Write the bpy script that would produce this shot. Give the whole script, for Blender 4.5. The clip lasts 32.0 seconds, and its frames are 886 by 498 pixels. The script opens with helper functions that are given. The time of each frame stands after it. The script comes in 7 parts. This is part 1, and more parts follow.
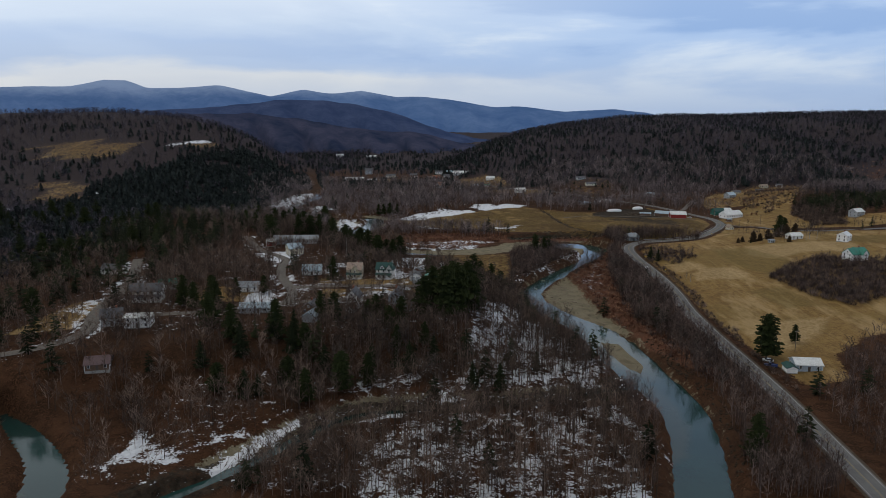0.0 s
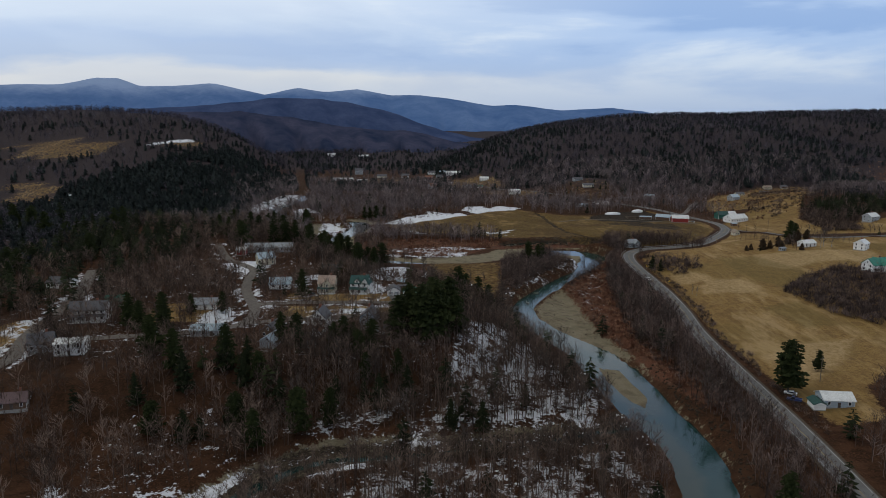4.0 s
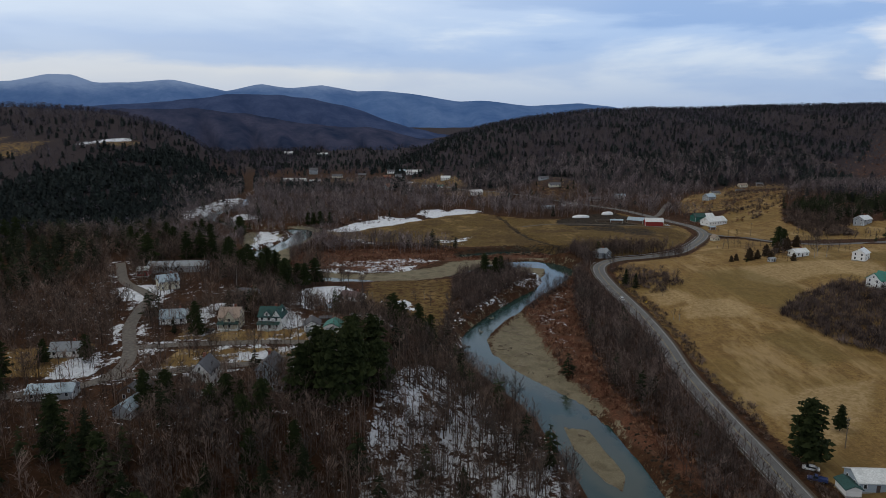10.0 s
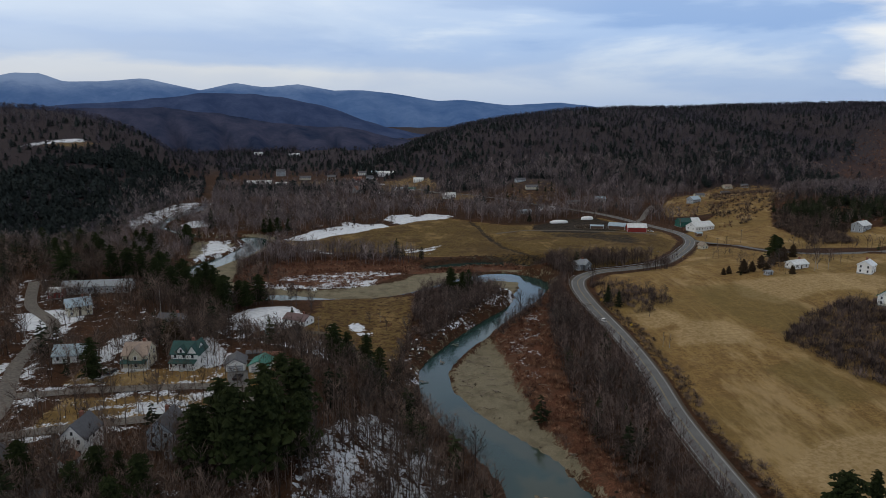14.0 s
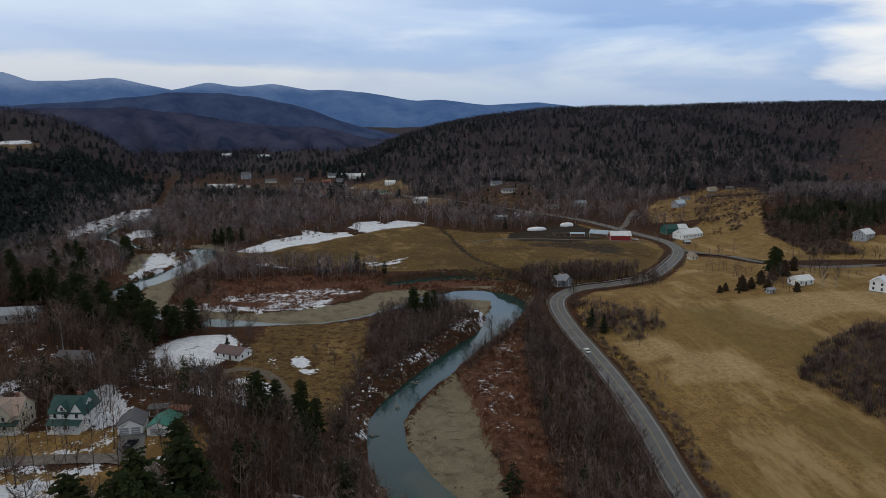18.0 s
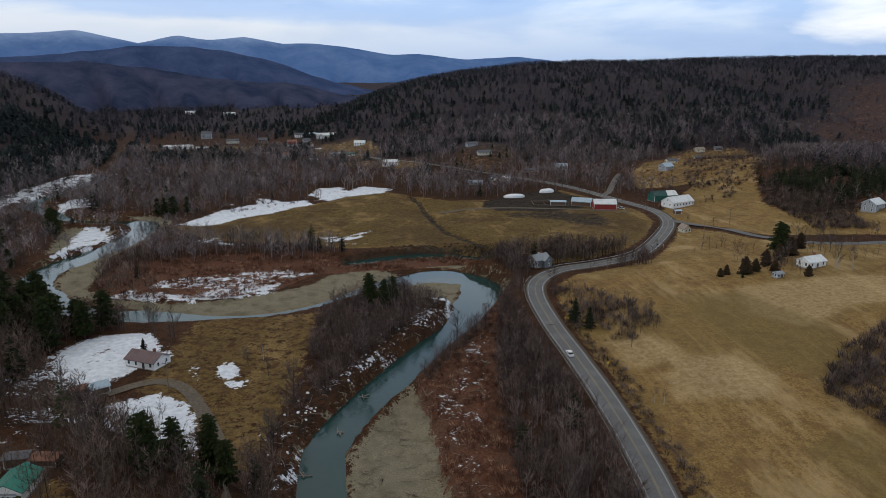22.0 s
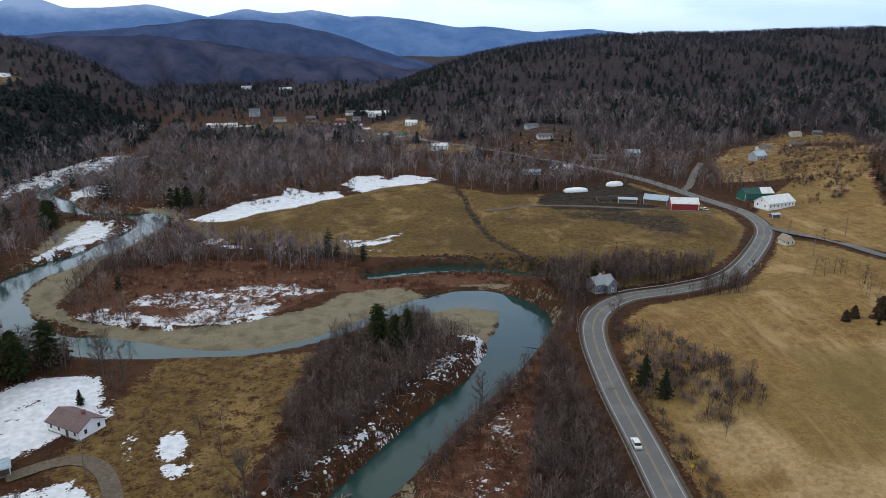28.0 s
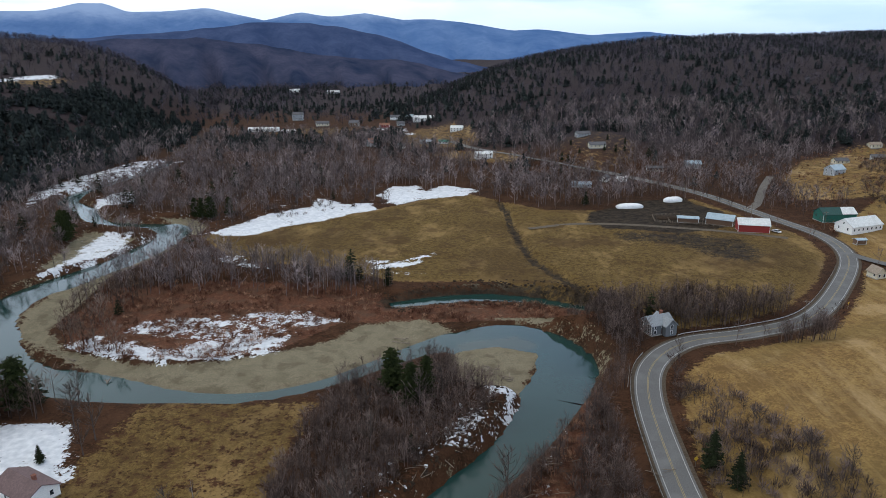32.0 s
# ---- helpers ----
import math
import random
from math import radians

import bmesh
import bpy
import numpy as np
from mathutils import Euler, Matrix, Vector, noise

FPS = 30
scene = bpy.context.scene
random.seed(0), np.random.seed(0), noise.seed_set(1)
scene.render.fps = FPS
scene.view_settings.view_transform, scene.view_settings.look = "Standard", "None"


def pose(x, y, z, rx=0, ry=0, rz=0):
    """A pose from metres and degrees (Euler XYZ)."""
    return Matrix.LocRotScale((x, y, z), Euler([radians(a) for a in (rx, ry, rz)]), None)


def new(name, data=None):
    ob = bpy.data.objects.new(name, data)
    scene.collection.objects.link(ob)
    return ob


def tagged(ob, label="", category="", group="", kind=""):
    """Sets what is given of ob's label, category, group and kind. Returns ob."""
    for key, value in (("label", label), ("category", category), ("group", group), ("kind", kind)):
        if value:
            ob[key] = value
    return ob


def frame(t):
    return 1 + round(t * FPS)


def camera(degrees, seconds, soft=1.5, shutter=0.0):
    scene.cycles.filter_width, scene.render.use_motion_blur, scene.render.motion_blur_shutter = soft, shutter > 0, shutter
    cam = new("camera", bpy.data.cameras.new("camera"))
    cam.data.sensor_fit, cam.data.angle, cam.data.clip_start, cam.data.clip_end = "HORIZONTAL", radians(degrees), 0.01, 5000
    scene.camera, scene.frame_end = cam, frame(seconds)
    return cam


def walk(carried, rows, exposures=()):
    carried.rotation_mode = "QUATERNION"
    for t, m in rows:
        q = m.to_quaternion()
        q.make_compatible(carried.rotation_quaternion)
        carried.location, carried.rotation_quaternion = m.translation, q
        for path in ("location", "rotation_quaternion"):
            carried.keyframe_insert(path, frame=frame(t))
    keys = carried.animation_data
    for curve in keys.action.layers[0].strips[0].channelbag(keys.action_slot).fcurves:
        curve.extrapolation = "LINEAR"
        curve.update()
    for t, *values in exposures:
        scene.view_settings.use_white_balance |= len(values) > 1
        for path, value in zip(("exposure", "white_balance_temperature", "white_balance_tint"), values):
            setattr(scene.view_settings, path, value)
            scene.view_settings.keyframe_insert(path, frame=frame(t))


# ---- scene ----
# Seconds, eye (m), then yaw to the left, pitch and roll in degrees
PATH = [
    (0.0, -0.15, -0.05, 112.04, -0.01, -11.03, 0.19),
    (0.5, 1.15, 4.89, 112.00, 0.00, -11.04, 0.20),
    (1.0, 2.27, 9.74, 111.93, -0.01, -11.07, 0.23),
    (1.5, 3.28, 14.56, 111.84, -0.03, -11.07, 0.24),
    (2.0, 4.22, 19.40, 111.74, -0.04, -11.08, 0.24),
    (2.5, 5.15, 24.29, 111.62, -0.08, -11.08, 0.26),
    (3.0, 6.10, 29.26, 111.50, -0.13, -11.12, 0.29),
    (3.5, 7.10, 34.32, 111.38, -0.19, -11.12, 0.26),
    (5.5, 11.80, 55.61, 110.85, -0.39, -11.20, 0.24),
    (6.0, 13.18, 61.18, 110.71, -0.62, -11.22, 0.14),
    (6.5, 14.62, 66.83, 110.57, -0.82, -11.22, 0.11),
    (7.0, 16.14, 72.55, 110.42, -0.92, -11.23, 0.17),
    (7.5, 17.72, 78.33, 110.27, -1.48, -11.25, 0.13),
    (8.0, 19.35, 84.16, 110.10, -1.72, -11.28, 0.10),
    (8.5, 21.01, 90.02, 109.93, -1.90, -11.31, 0.08),
    (9.0, 22.71, 95.90, 109.76, -2.13, -11.35, 0.05),
    (9.5, 24.43, 101.81, 109.57, -2.41, -11.39, 0.02),
    (10.0, 26.16, 107.71, 109.38, -2.60, -11.41, -0.00),
    (10.5, 27.89, 113.62, 109.19, -2.74, -11.43, 0.02),
    (11.0, 29.62, 119.53, 108.98, -3.24, -11.43, -0.01),
    (11.5, 31.34, 125.43, 108.78, -3.49, -11.40, -0.04),
    (12.0, 33.05, 131.31, 108.57, -3.57, -11.41, -0.09),
    (12.5, 34.75, 137.19, 108.36, -3.53, -11.40, -0.08),
    (13.0, 36.42, 143.05, 108.16, -3.52, -11.40, -0.06),
    (13.5, 38.07, 148.91, 107.96, -3.78, -11.41, -0.06),
    (14.0, 39.71, 154.75, 107.76, -4.17, -11.44, -0.04),
    (14.5, 41.33, 160.60, 107.57, -4.32, -11.45, -0.07),
    (16.5, 47.70, 184.06, 106.94, -5.50, -11.44, -0.12),
    (17.0, 49.28, 189.97, 106.81, -5.51, -11.41, -0.11),
    (17.5, 50.87, 195.90, 106.71, -5.70, -11.41, -0.11),
    (18.0, 52.47, 201.86, 106.62, -5.83, -11.44, -0.08),
    (18.5, 54.09, 207.86, 106.54, -5.90, -11.43, -0.07),
    (19.0, 55.73, 213.88, 106.49, -5.96, -11.46, -0.03),
    (19.5, 57.39, 219.94, 106.44, -6.10, -11.49, -0.01),
    (20.0, 59.07, 226.02, 106.41, -6.62, -11.57, -0.04),
    (20.5, 60.78, 232.13, 106.40, -7.61, -11.93, -0.07),
    (21.0, 62.52, 238.25, 106.39, -8.04, -12.90, -0.06),
    (21.5, 64.28, 244.39, 106.38, -8.40, -14.18, -0.05),
    (22.0, 66.07, 250.53, 106.38, -7.49, -14.96, -0.01),
    (22.5, 67.88, 256.66, 106.38, -6.76, -15.57, 0.01),
    (23.0, 69.70, 262.77, 106.37, -6.81, -16.14, -0.06),
    (23.5, 71.53, 268.83, 106.35, -5.79, -16.70, 0.00),
    (24.0, 73.36, 274.85, 106.32, -5.64, -16.89, -0.04),
    (24.5, 75.18, 280.80, 106.27, -5.70, -16.97, -0.08),
    (25.0, 76.98, 286.66, 106.20, -5.52, -16.97, -0.15),
    (25.5, 78.75, 292.42, 106.10, -5.50, -16.97, -0.22),
    (27.5, 85.26, 314.15, 105.45, -2.23, -16.99, -0.24),
    (28.0, 86.69, 319.20, 105.22, -1.91, -16.99, -0.23),
    (28.5, 88.02, 324.10, 104.97, -1.74, -16.99, -0.22),
    (29.0, 89.24, 328.84, 104.71, -1.59, -16.95, -0.24),
    (29.5, 90.34, 333.45, 104.45, -1.45, -16.90, -0.29),
    (30.0, 91.33, 337.94, 104.20, -1.26, -16.83, -0.29),
    (30.5, 92.21, 342.35, 103.99, -1.05, -16.76, -0.33),
    (31.0, 92.98, 346.73, 103.84, -0.50, -16.69, -0.36),
    (31.5, 93.66, 351.15, 103.78, 0.17, -16.68, -0.34),
    (32.0, 94.28, 355.67, 103.83, 2.33, -16.72, -0.26),
]
cam = camera(64.6, 32.0, soft=0.7)
EXPOSURES = [(0.0, -0.08, 6350, 8), (19.0, -0.08, 6350, 8), (21.0, -0.16, 6300, 8), (22.0, 0.16, 6180, 8), (23.0, 0.36, 6100, 7), (25.0, 0.56, 6050, 7), (27.0, 0.68, 6030, 7), (32.0, 0.68, 6030, 7)]
walk(cam, [(t, pose(x, y, z, 90 + pitch, 0, yaw) @ pose(0, 0, 0, 0, 0, roll)) for t, x, y, z, yaw, pitch, roll in PATH], EXPOSURES)

# ---- light ----
world = bpy.data.worlds.new("sky")
scene.world = world
world.use_nodes = True
wn, wl = world.node_tree.nodes, world.node_tree.links
wn.clear()


def wnode(kind, **props):
    n = wn.new(kind)
    for k, v in props.items():
        if k == "operation":
            n.operation = v
        elif k == "data_type":
            n.data_type = v
        elif k == "blend_type":
            n.blend_type = v
    return n


SUN_ELEVATION, SUN_BEARING = 46.0, -70.0
sky = wnode("ShaderNodeTexSky")
sky.sky_type, sky.sun_disc = "NISHITA", False
sky.sun_elevation, sky.sun_rotation = radians(SUN_ELEVATION), radians(SUN_BEARING)
sky.dust_density = 2.0
coord = wnode("ShaderNodeTexCoord")
split = wnode("ShaderNodeSeparateXYZ")
wl.new(coord.outputs["Generated"], split.inputs[0])


def cloud_noise(scale, detail, offset):
    m = wnode("ShaderNodeMapping")
    m.inputs["Location"].default_value = offset
    m.inputs["Scale"].default_value = (1.0, 1.0, 4.6)
    m.inputs["Rotation"].default_value = (0, radians(2), 0)
    wl.new(coord.outputs["Generated"], m.inputs["Vector"])
    n = wnode("ShaderNodeTexNoise")
    n.inputs["Scale"].default_value = scale
    n.inputs["Detail"].default_value = detail
    n.inputs["Roughness"].default_value = 0.52
    n.inputs["Distortion"].default_value = 0.25
    wl.new(m.outputs[0], n.inputs["Vector"])
    return n


big = cloud_noise(2.6, 8.0, (1.3, 0.4, 0.6))
ramp = wnode("ShaderNodeValToRGB")
ramp.color_ramp.interpolation = "EASE"
e = ramp.color_ramp.elements
e[0].position, e[0].color = 0.38, (0.24, 0.41, 0.76, 1)
e[1].position, e[1].color = 0.62, (0.84, 0.91, 1.0, 1)
mid = ramp.color_ramp.elements.new(0.48)
mid.color = (0.42, 0.58, 0.88, 1)
wl.new(big.outputs["Fac"], ramp.inputs[0])
# low in the west: a pale strip of clear air over the hills, a blue-grey bank above it, then white cloud
bank_noise = cloud_noise(3.4, 6.0, (0.2, 2.4, 0.9))
shift = wnode("ShaderNodeMath", operation="MULTIPLY_ADD")
shift.inputs[1].default_value, shift.inputs[2].default_value = 0.085, -0.0425
wl.new(bank_noise.outputs["Fac"], shift.inputs[0])
level = wnode("ShaderNodeMath", operation="ADD")
wl.new(split.outputs["Z"], level.inputs[0])
wl.new(shift.outputs[0], level.inputs[1])
layers = wnode("ShaderNodeValToRGB")
for i, (place, tone) in enumerate(((0.02, (0.66, 0.69, 0.75)), (0.046, (0.80, 0.78, 0.76)), (0.058, (0.46, 0.56, 0.76)), (0.080, (0.42, 0.54, 0.79)), (0.105, (0.64, 0.73, 0.88)), (0.150, (0.82, 0.88, 0.98)))):
    stop = layers.color_ramp.elements[i] if i < 2 else layers.color_ramp.elements.new(place)
    stop.position, stop.color = place, (*tone, 1)
wl.new(level.outputs[0], layers.inputs[0])
westward = wnode("ShaderNodeMapRange")
westward.inputs["From Min"].default_value, westward.inputs["From Max"].default_value = 0.30, -0.20
westward.inputs["To Min"].default_value, westward.inputs["To Max"].default_value = 0.10, 0.72
wl.new(split.outputs["X"], westward.inputs["Value"])
low = wnode("ShaderNodeMapRange")
low.inputs["From Min"].default_value, low.inputs["From Max"].default_value = 0.005, 0.10
low.inputs["To Min"].default_value, low.inputs["To Max"].default_value = 0.85, 0.0
wl.new(split.outputs["Z"], low.inputs["Value"])
pale = wnode("ShaderNodeMix", data_type="RGBA")
pale.inputs["B"].default_value = (0.38, 0.50, 0.73, 1)
wl.new(low.outputs[0], pale.inputs["Factor"])
wl.new(ramp.outputs[0], pale.inputs["A"])
warm = wnode("ShaderNodeMix", data_type="RGBA")
wl.new(westward.outputs[0], warm.inputs["Factor"])
wl.new(pale.outputs["Result"], warm.inputs["A"])
wl.new(layers.outputs[0], warm.inputs["B"])
clear = wnode("ShaderNodeMix", data_type="RGBA", blend_type="MULTIPLY")
clear.inputs["Factor"].default_value = 1.0
clear.inputs["B"].default_value = (0.10, 0.10, 0.10, 1)
wl.new(sky.outputs[0], clear.inputs["A"])
both = wnode("ShaderNodeMix", data_type="RGBA")
both.inputs["Factor"].default_value = 0.88
wl.new(clear.outputs["Result"], both.inputs["A"])
wl.new(warm.outputs["Result"], both.inputs["B"])
# the cloud deck is thick and grey overhead
high = wnode("ShaderNodeMapRange")
high.inputs["From Min"].default_value, high.inputs["From Max"].default_value = 0.34, 0.66
high.inputs["To Min"].default_value, high.inputs["To Max"].default_value = 0.0, 0.85
wl.new(split.outputs["Z"], high.inputs["Value"])
# thinner, brighter cloud towards the hidden sun
side = wnode("ShaderNodeMapRange")
side.inputs["From Min"].default_value, side.inputs["From Max"].default_value = 0.05, -0.75
side.inputs["To Min"].default_value, side.inputs["To Max"].default_value = 0.10, 0.70
wl.new(split.outputs["X"], side.inputs["Value"])
rise = wnode("ShaderNodeMapRange")
rise.inputs["From Min"].default_value, rise.inputs["From Max"].default_value = 0.04, 0.15
wl.new(split.outputs["Z"], rise.inputs["Value"])
thin = wnode("ShaderNodeMath", operation="MULTIPLY")
wl.new(side.outputs[0], thin.inputs[0])
wl.new(rise.outputs[0], thin.inputs[1])
bright = wnode("ShaderNodeMix", data_type="RGBA")
bright.inputs["B"].default_value = (0.84, 0.90, 0.98, 1)
wl.new(thin.outputs[0], bright.inputs["Factor"])
wl.new(both.outputs["Result"], bright.inputs["A"])
# a bright rift in the cloud, low in the north-east
toward = wnode("ShaderNodeVectorMath", operation="DOT_PRODUCT")
toward.inputs[1].default_value = (0.605, 0.787, 0.118)
wl.new(coord.outputs["Generated"], toward.inputs[0])
frayed = wnode("ShaderNodeMath", operation="MULTIPLY_ADD")
frayed.inputs[1].default_value = 0.022
wl.new(cloud_noise(7.0, 6.0, (3.1, 0.7, 1.9)).outputs["Fac"], frayed.inputs[0])
wl.new(toward.outputs["Value"], frayed.inputs[2])
rift = wnode("ShaderNodeMapRange")
rift.inputs["From Min"].default_value, rift.inputs["From Max"].default_value = 1.006, 1.013
rift.inputs["To Max"].default_value = 0.7
wl.new(frayed.outputs[0], rift.inputs["Value"])
opened = wnode("ShaderNodeMix", data_type="RGBA")
opened.inputs["B"].default_value = (1.05, 1.0, 0.92, 1)
wl.new(rift.outputs[0], opened.inputs["Factor"])
wl.new(bright.outputs["Result"], opened.inputs["A"])
deck = wnode("ShaderNodeMix", data_type="RGBA")
deck.inputs["B"].default_value = (0.55, 0.51, 0.455, 1)
wl.new(high.outputs[0], deck.inputs["Factor"])
wl.new(opened.outputs["Result"], deck.inputs["A"])
back = wnode("ShaderNodeBackground")
back.inputs["Strength"].default_value = 1.05
wl.new(deck.outputs["Result"], back.inputs["Color"])
wout = wnode("ShaderNodeOutputWorld")
wl.new(back.outputs[0], wout.inputs["Surface"])

sun_data = bpy.data.lights.new("sun", "SUN")
sun_data.energy, sun_data.angle, sun_data.color = 0.35, radians(25), (1.0, 0.93, 0.84)
sun = new("sun", sun_data)
sun.rotation_euler = (radians(90 - SUN_ELEVATION), 0, radians(180 - SUN_BEARING))


# ---- materials ----
class Nodes:
    """A node material, written step by step."""

    def __init__(self, name, rough=0.9, metal=0.0):
        self.m = bpy.data.materials.new(name)
        self.m.use_nodes = True
        self.t = self.m.node_tree
        self.b = self.t.nodes["Principled BSDF"]
        self.b.inputs["Roughness"].default_value = rough
        self.b.inputs["Metallic"].default_value = metal
        self.b.inputs["Specular IOR Level"].default_value = 0.25 if rough < 0.8 else 0.06
        self.c = self.t.nodes.new("ShaderNodeTexCoord").outputs["Object"]

    def link(self, a, b):
        self.t.links.new(a, b)

    def noise(self, scale, detail=4.0, rough=0.55, stretch=None, w=None):
        n = self.t.nodes.new("ShaderNodeTexNoise")
        n.inputs["Scale"].default_value, n.inputs["Detail"].default_value = scale, detail
        n.inputs["Roughness"].default_value = rough
        v = self.c
        if stretch:
            mp = self.t.nodes.new("ShaderNodeMapping")
            mp.inputs["Scale"].default_value = stretch[:3]
            if len(stretch) > 3:
                mp.inputs["Rotation"].default_value = (0, 0, radians(stretch[3]))
            self.link(v, mp.inputs["Vector"])
            v = mp.outputs[0]
        self.link(v, n.inputs["Vector"])
        return n.outputs["Fac"]

    def ramp(self, fac, *stops):
        r = self.t.nodes.new("ShaderNodeValToRGB")
        el = r.color_ramp.elements
        for i, (p, col) in enumerate(stops):
            k = el[i] if i < 2 else el.new(p)
            k.position, k.color = p, (*col, 1)
        self.link(fac, r.inputs[0])
        return r.outputs[0]

    def step(self, fac, a, b):
        r = self.t.nodes.new("ShaderNodeMapRange")
        r.interpolation_type = "SMOOTHSTEP"
        r.inputs["From Min"].default_value, r.inputs["From Max"].default_value = a, b
        self.link(fac, r.inputs["Value"])
        return r.outputs[0]

    def mix(self, fac, a, b, blend="MIX"):
        r = self.t.nodes.new("ShaderNodeMix")
        r.data_type, r.blend_type = "RGBA", blend
        for sock, v in (("Factor", fac), ("A", a), ("B", b)):
            if hasattr(v, "links"):
                self.link(v, r.inputs[sock])
            else:
                r.inputs[sock].default_value = v if sock == "Factor" else (*v, 1)
        return r.outputs["Result"]

    def math(self, op, a, b):
        r = self.t.nodes.new("ShaderNodeMath")
        r.operation = op
        for i, v in enumerate((a, b)):
            if hasattr(v, "links"):
                self.link(v, r.inputs[i])
            else:
                r.inputs[i].default_value = v
        return r.outputs[0]

    def attr(self, name):
        a = self.t.nodes.new("ShaderNodeAttribute")
        a.attribute_name = name
        return a.outputs["Fac"]

    def info(self):
        return self.t.nodes.new("ShaderNodeObjectInfo").outputs["Random"]

    def island(self):
        return self.t.nodes.new("ShaderNodeNewGeometry").outputs["Random Per Island"]

    def bump(self, fac, strength, dist):
        b = self.t.nodes.new("ShaderNodeBump")
        b.inputs["Strength"].default_value, b.inputs["Distance"].default_value = strength, dist
        self.link(fac, b.inputs["Height"])
        self.link(b.outputs[0], self.b.inputs["Normal"])

    def color(self, out):
        if hasattr(out, "links"):
            self.link(out, self.b.inputs["Base Color"])
        else:
            self.b.inputs["Base Color"].default_value = (*out, 1)
        return self


def painted(name, col, rough=0.7, metal=0.0, grain=6.0, vary=0.25, stretch=None):
    """Paint, wood, metal or stone of one colour, with stains and grain."""
    n = Nodes(name, rough, metal)
    dark = tuple(c * (1 - vary) for c in col)
    lite = tuple(min(1, c * (1 + vary * 0.6)) for c in col)
    a = n.ramp(n.noise(grain, 5, 0.6, stretch), (0.3, dark), (0.7, lite))
    b = n.mix(n.math("MULTIPLY", n.step(n.noise(grain * 0.12, 3), 0.5, 0.75), 0.35), a, tuple(c * 0.6 for c in col))
    n.color(b)
    n.bump(n.noise(grain * 3, 4), 0.15, 0.02)
    return n.m


def bark(name, cols):
    n = Nodes(name, 0.95)
    k = n.ramp(n.island(), (0.0, cols[0]), (1.0, cols[1]), (0.5, cols[2]))
    k = n.mix(n.math("MULTIPLY", n.step(n.noise(0.35, 3), 0.35, 0.7), 0.4), k, tuple(c * 0.7 for c in cols[0]))
    tone = n.attr("tone")
    k = n.mix(n.math("MULTIPLY", n.step(tone, 0.0, 1.0), 0.75), k, tuple(c * 1.45 for c in cols[1]))
    n.color(n.mix(n.math("MULTIPLY", n.step(tone, 0.0, -1.0), 0.75), k, tuple(c * 0.62 for c in cols[0])))
    return n.m


def needles(name, cols):
    n = Nodes(name, 0.85)
    k = n.ramp(n.island(), (0.0, cols[0]), (1.0, cols[1]))
    k = n.mix(n.step(n.noise(1.2, 3), 0.35, 0.7), k, cols[2])
    k = n.mix(n.math("MULTIPLY", n.info(), 0.5), k, cols[0])
    tone = n.attr("tone")
    k = n.mix(n.math("MULTIPLY", n.step(tone, 0.0, 1.0), 0.6), k, tuple(c * 1.35 for c in cols[1]))
    n.color(n.mix(n.math("MULTIPLY", n.step(tone, 0.0, -1.0), 0.6), k, tuple(c * 0.6 for c in cols[0])))
    return n.m


M_BARK = bark("grey_bark", ((0.040, 0.031, 0.027), (0.150, 0.122, 0.108), (0.085, 0.067, 0.058)))
M_WOOD = bark("grey_lilac_twigs", ((0.048, 0.034, 0.030), (0.150, 0.112, 0.100), (0.090, 0.066, 0.058)))
M_GREYWOOD = bark("silver_grey_twigs", ((0.075, 0.061, 0.061), (0.230, 0.188, 0.186), (0.145, 0.118, 0.117)))
M_DARKWOOD = bark("dark_brown_twigs", ((0.045, 0.032, 0.026), (0.156, 0.114, 0.094), (0.088, 0.063, 0.051)))
M_BARK_RED = bark("reddish_twigs", ((0.075, 0.028, 0.018), (0.270, 0.160, 0.105), (0.140, 0.062, 0.040)))
# far hill twigs: distance haze is put into the colour as bluish purple
M_HAZED_TWIGS = bark("hazed_hill_twigs", ((0.029, 0.026, 0.034), (0.090, 0.079, 0.096), (0.055, 0.048, 0.059)))
M_BIRCH = bark("pale_bark", ((0.22, 0.20, 0.18), (0.42, 0.39, 0.36), (0.30, 0.28, 0.26)))
M_PINE = needles("pine_needles", ((0.010, 0.014, 0.005), (0.036, 0.044, 0.014), (0.020, 0.026, 0.009)))
M_SPRUCE = needles("spruce_needles", ((0.009, 0.012, 0.006), (0.028, 0.034, 0.014), (0.016, 0.021, 0.009)))
# far evergreens: needle colour paler and cooler, with haze painted in
M_HAZED_EVERGREEN = needles("hazed_evergreen_needles", ((0.013, 0.017, 0.017), (0.034, 0.041, 0.038), (0.022, 0.027, 0.026)))

# the ground: litter of fallen leaves, winter grass, gravel, snow, bare mud
g = Nodes("ground_soil", 0.97)
fine, midn, wide = g.noise(1.6, 6, 0.65), g.noise(0.16, 5, 0.6), g.noise(0.022, 4, 0.55)
ragged = g.math("ADD", g.math("MULTIPLY", g.math("SUBTRACT", g.noise(0.28, 6, 0.65), 0.5), 0.7), g.math("MULTIPLY", g.math("SUBTRACT", g.noise(1.1, 4, 0.6), 0.5), 0.55))


def edge(name, sharp=0.12, rag=1.0):
    v = g.math("ADD", g.attr(name), g.math("MULTIPLY", ragged, rag))
    return g.step(v, 0.5 - sharp, 0.5 + sharp)


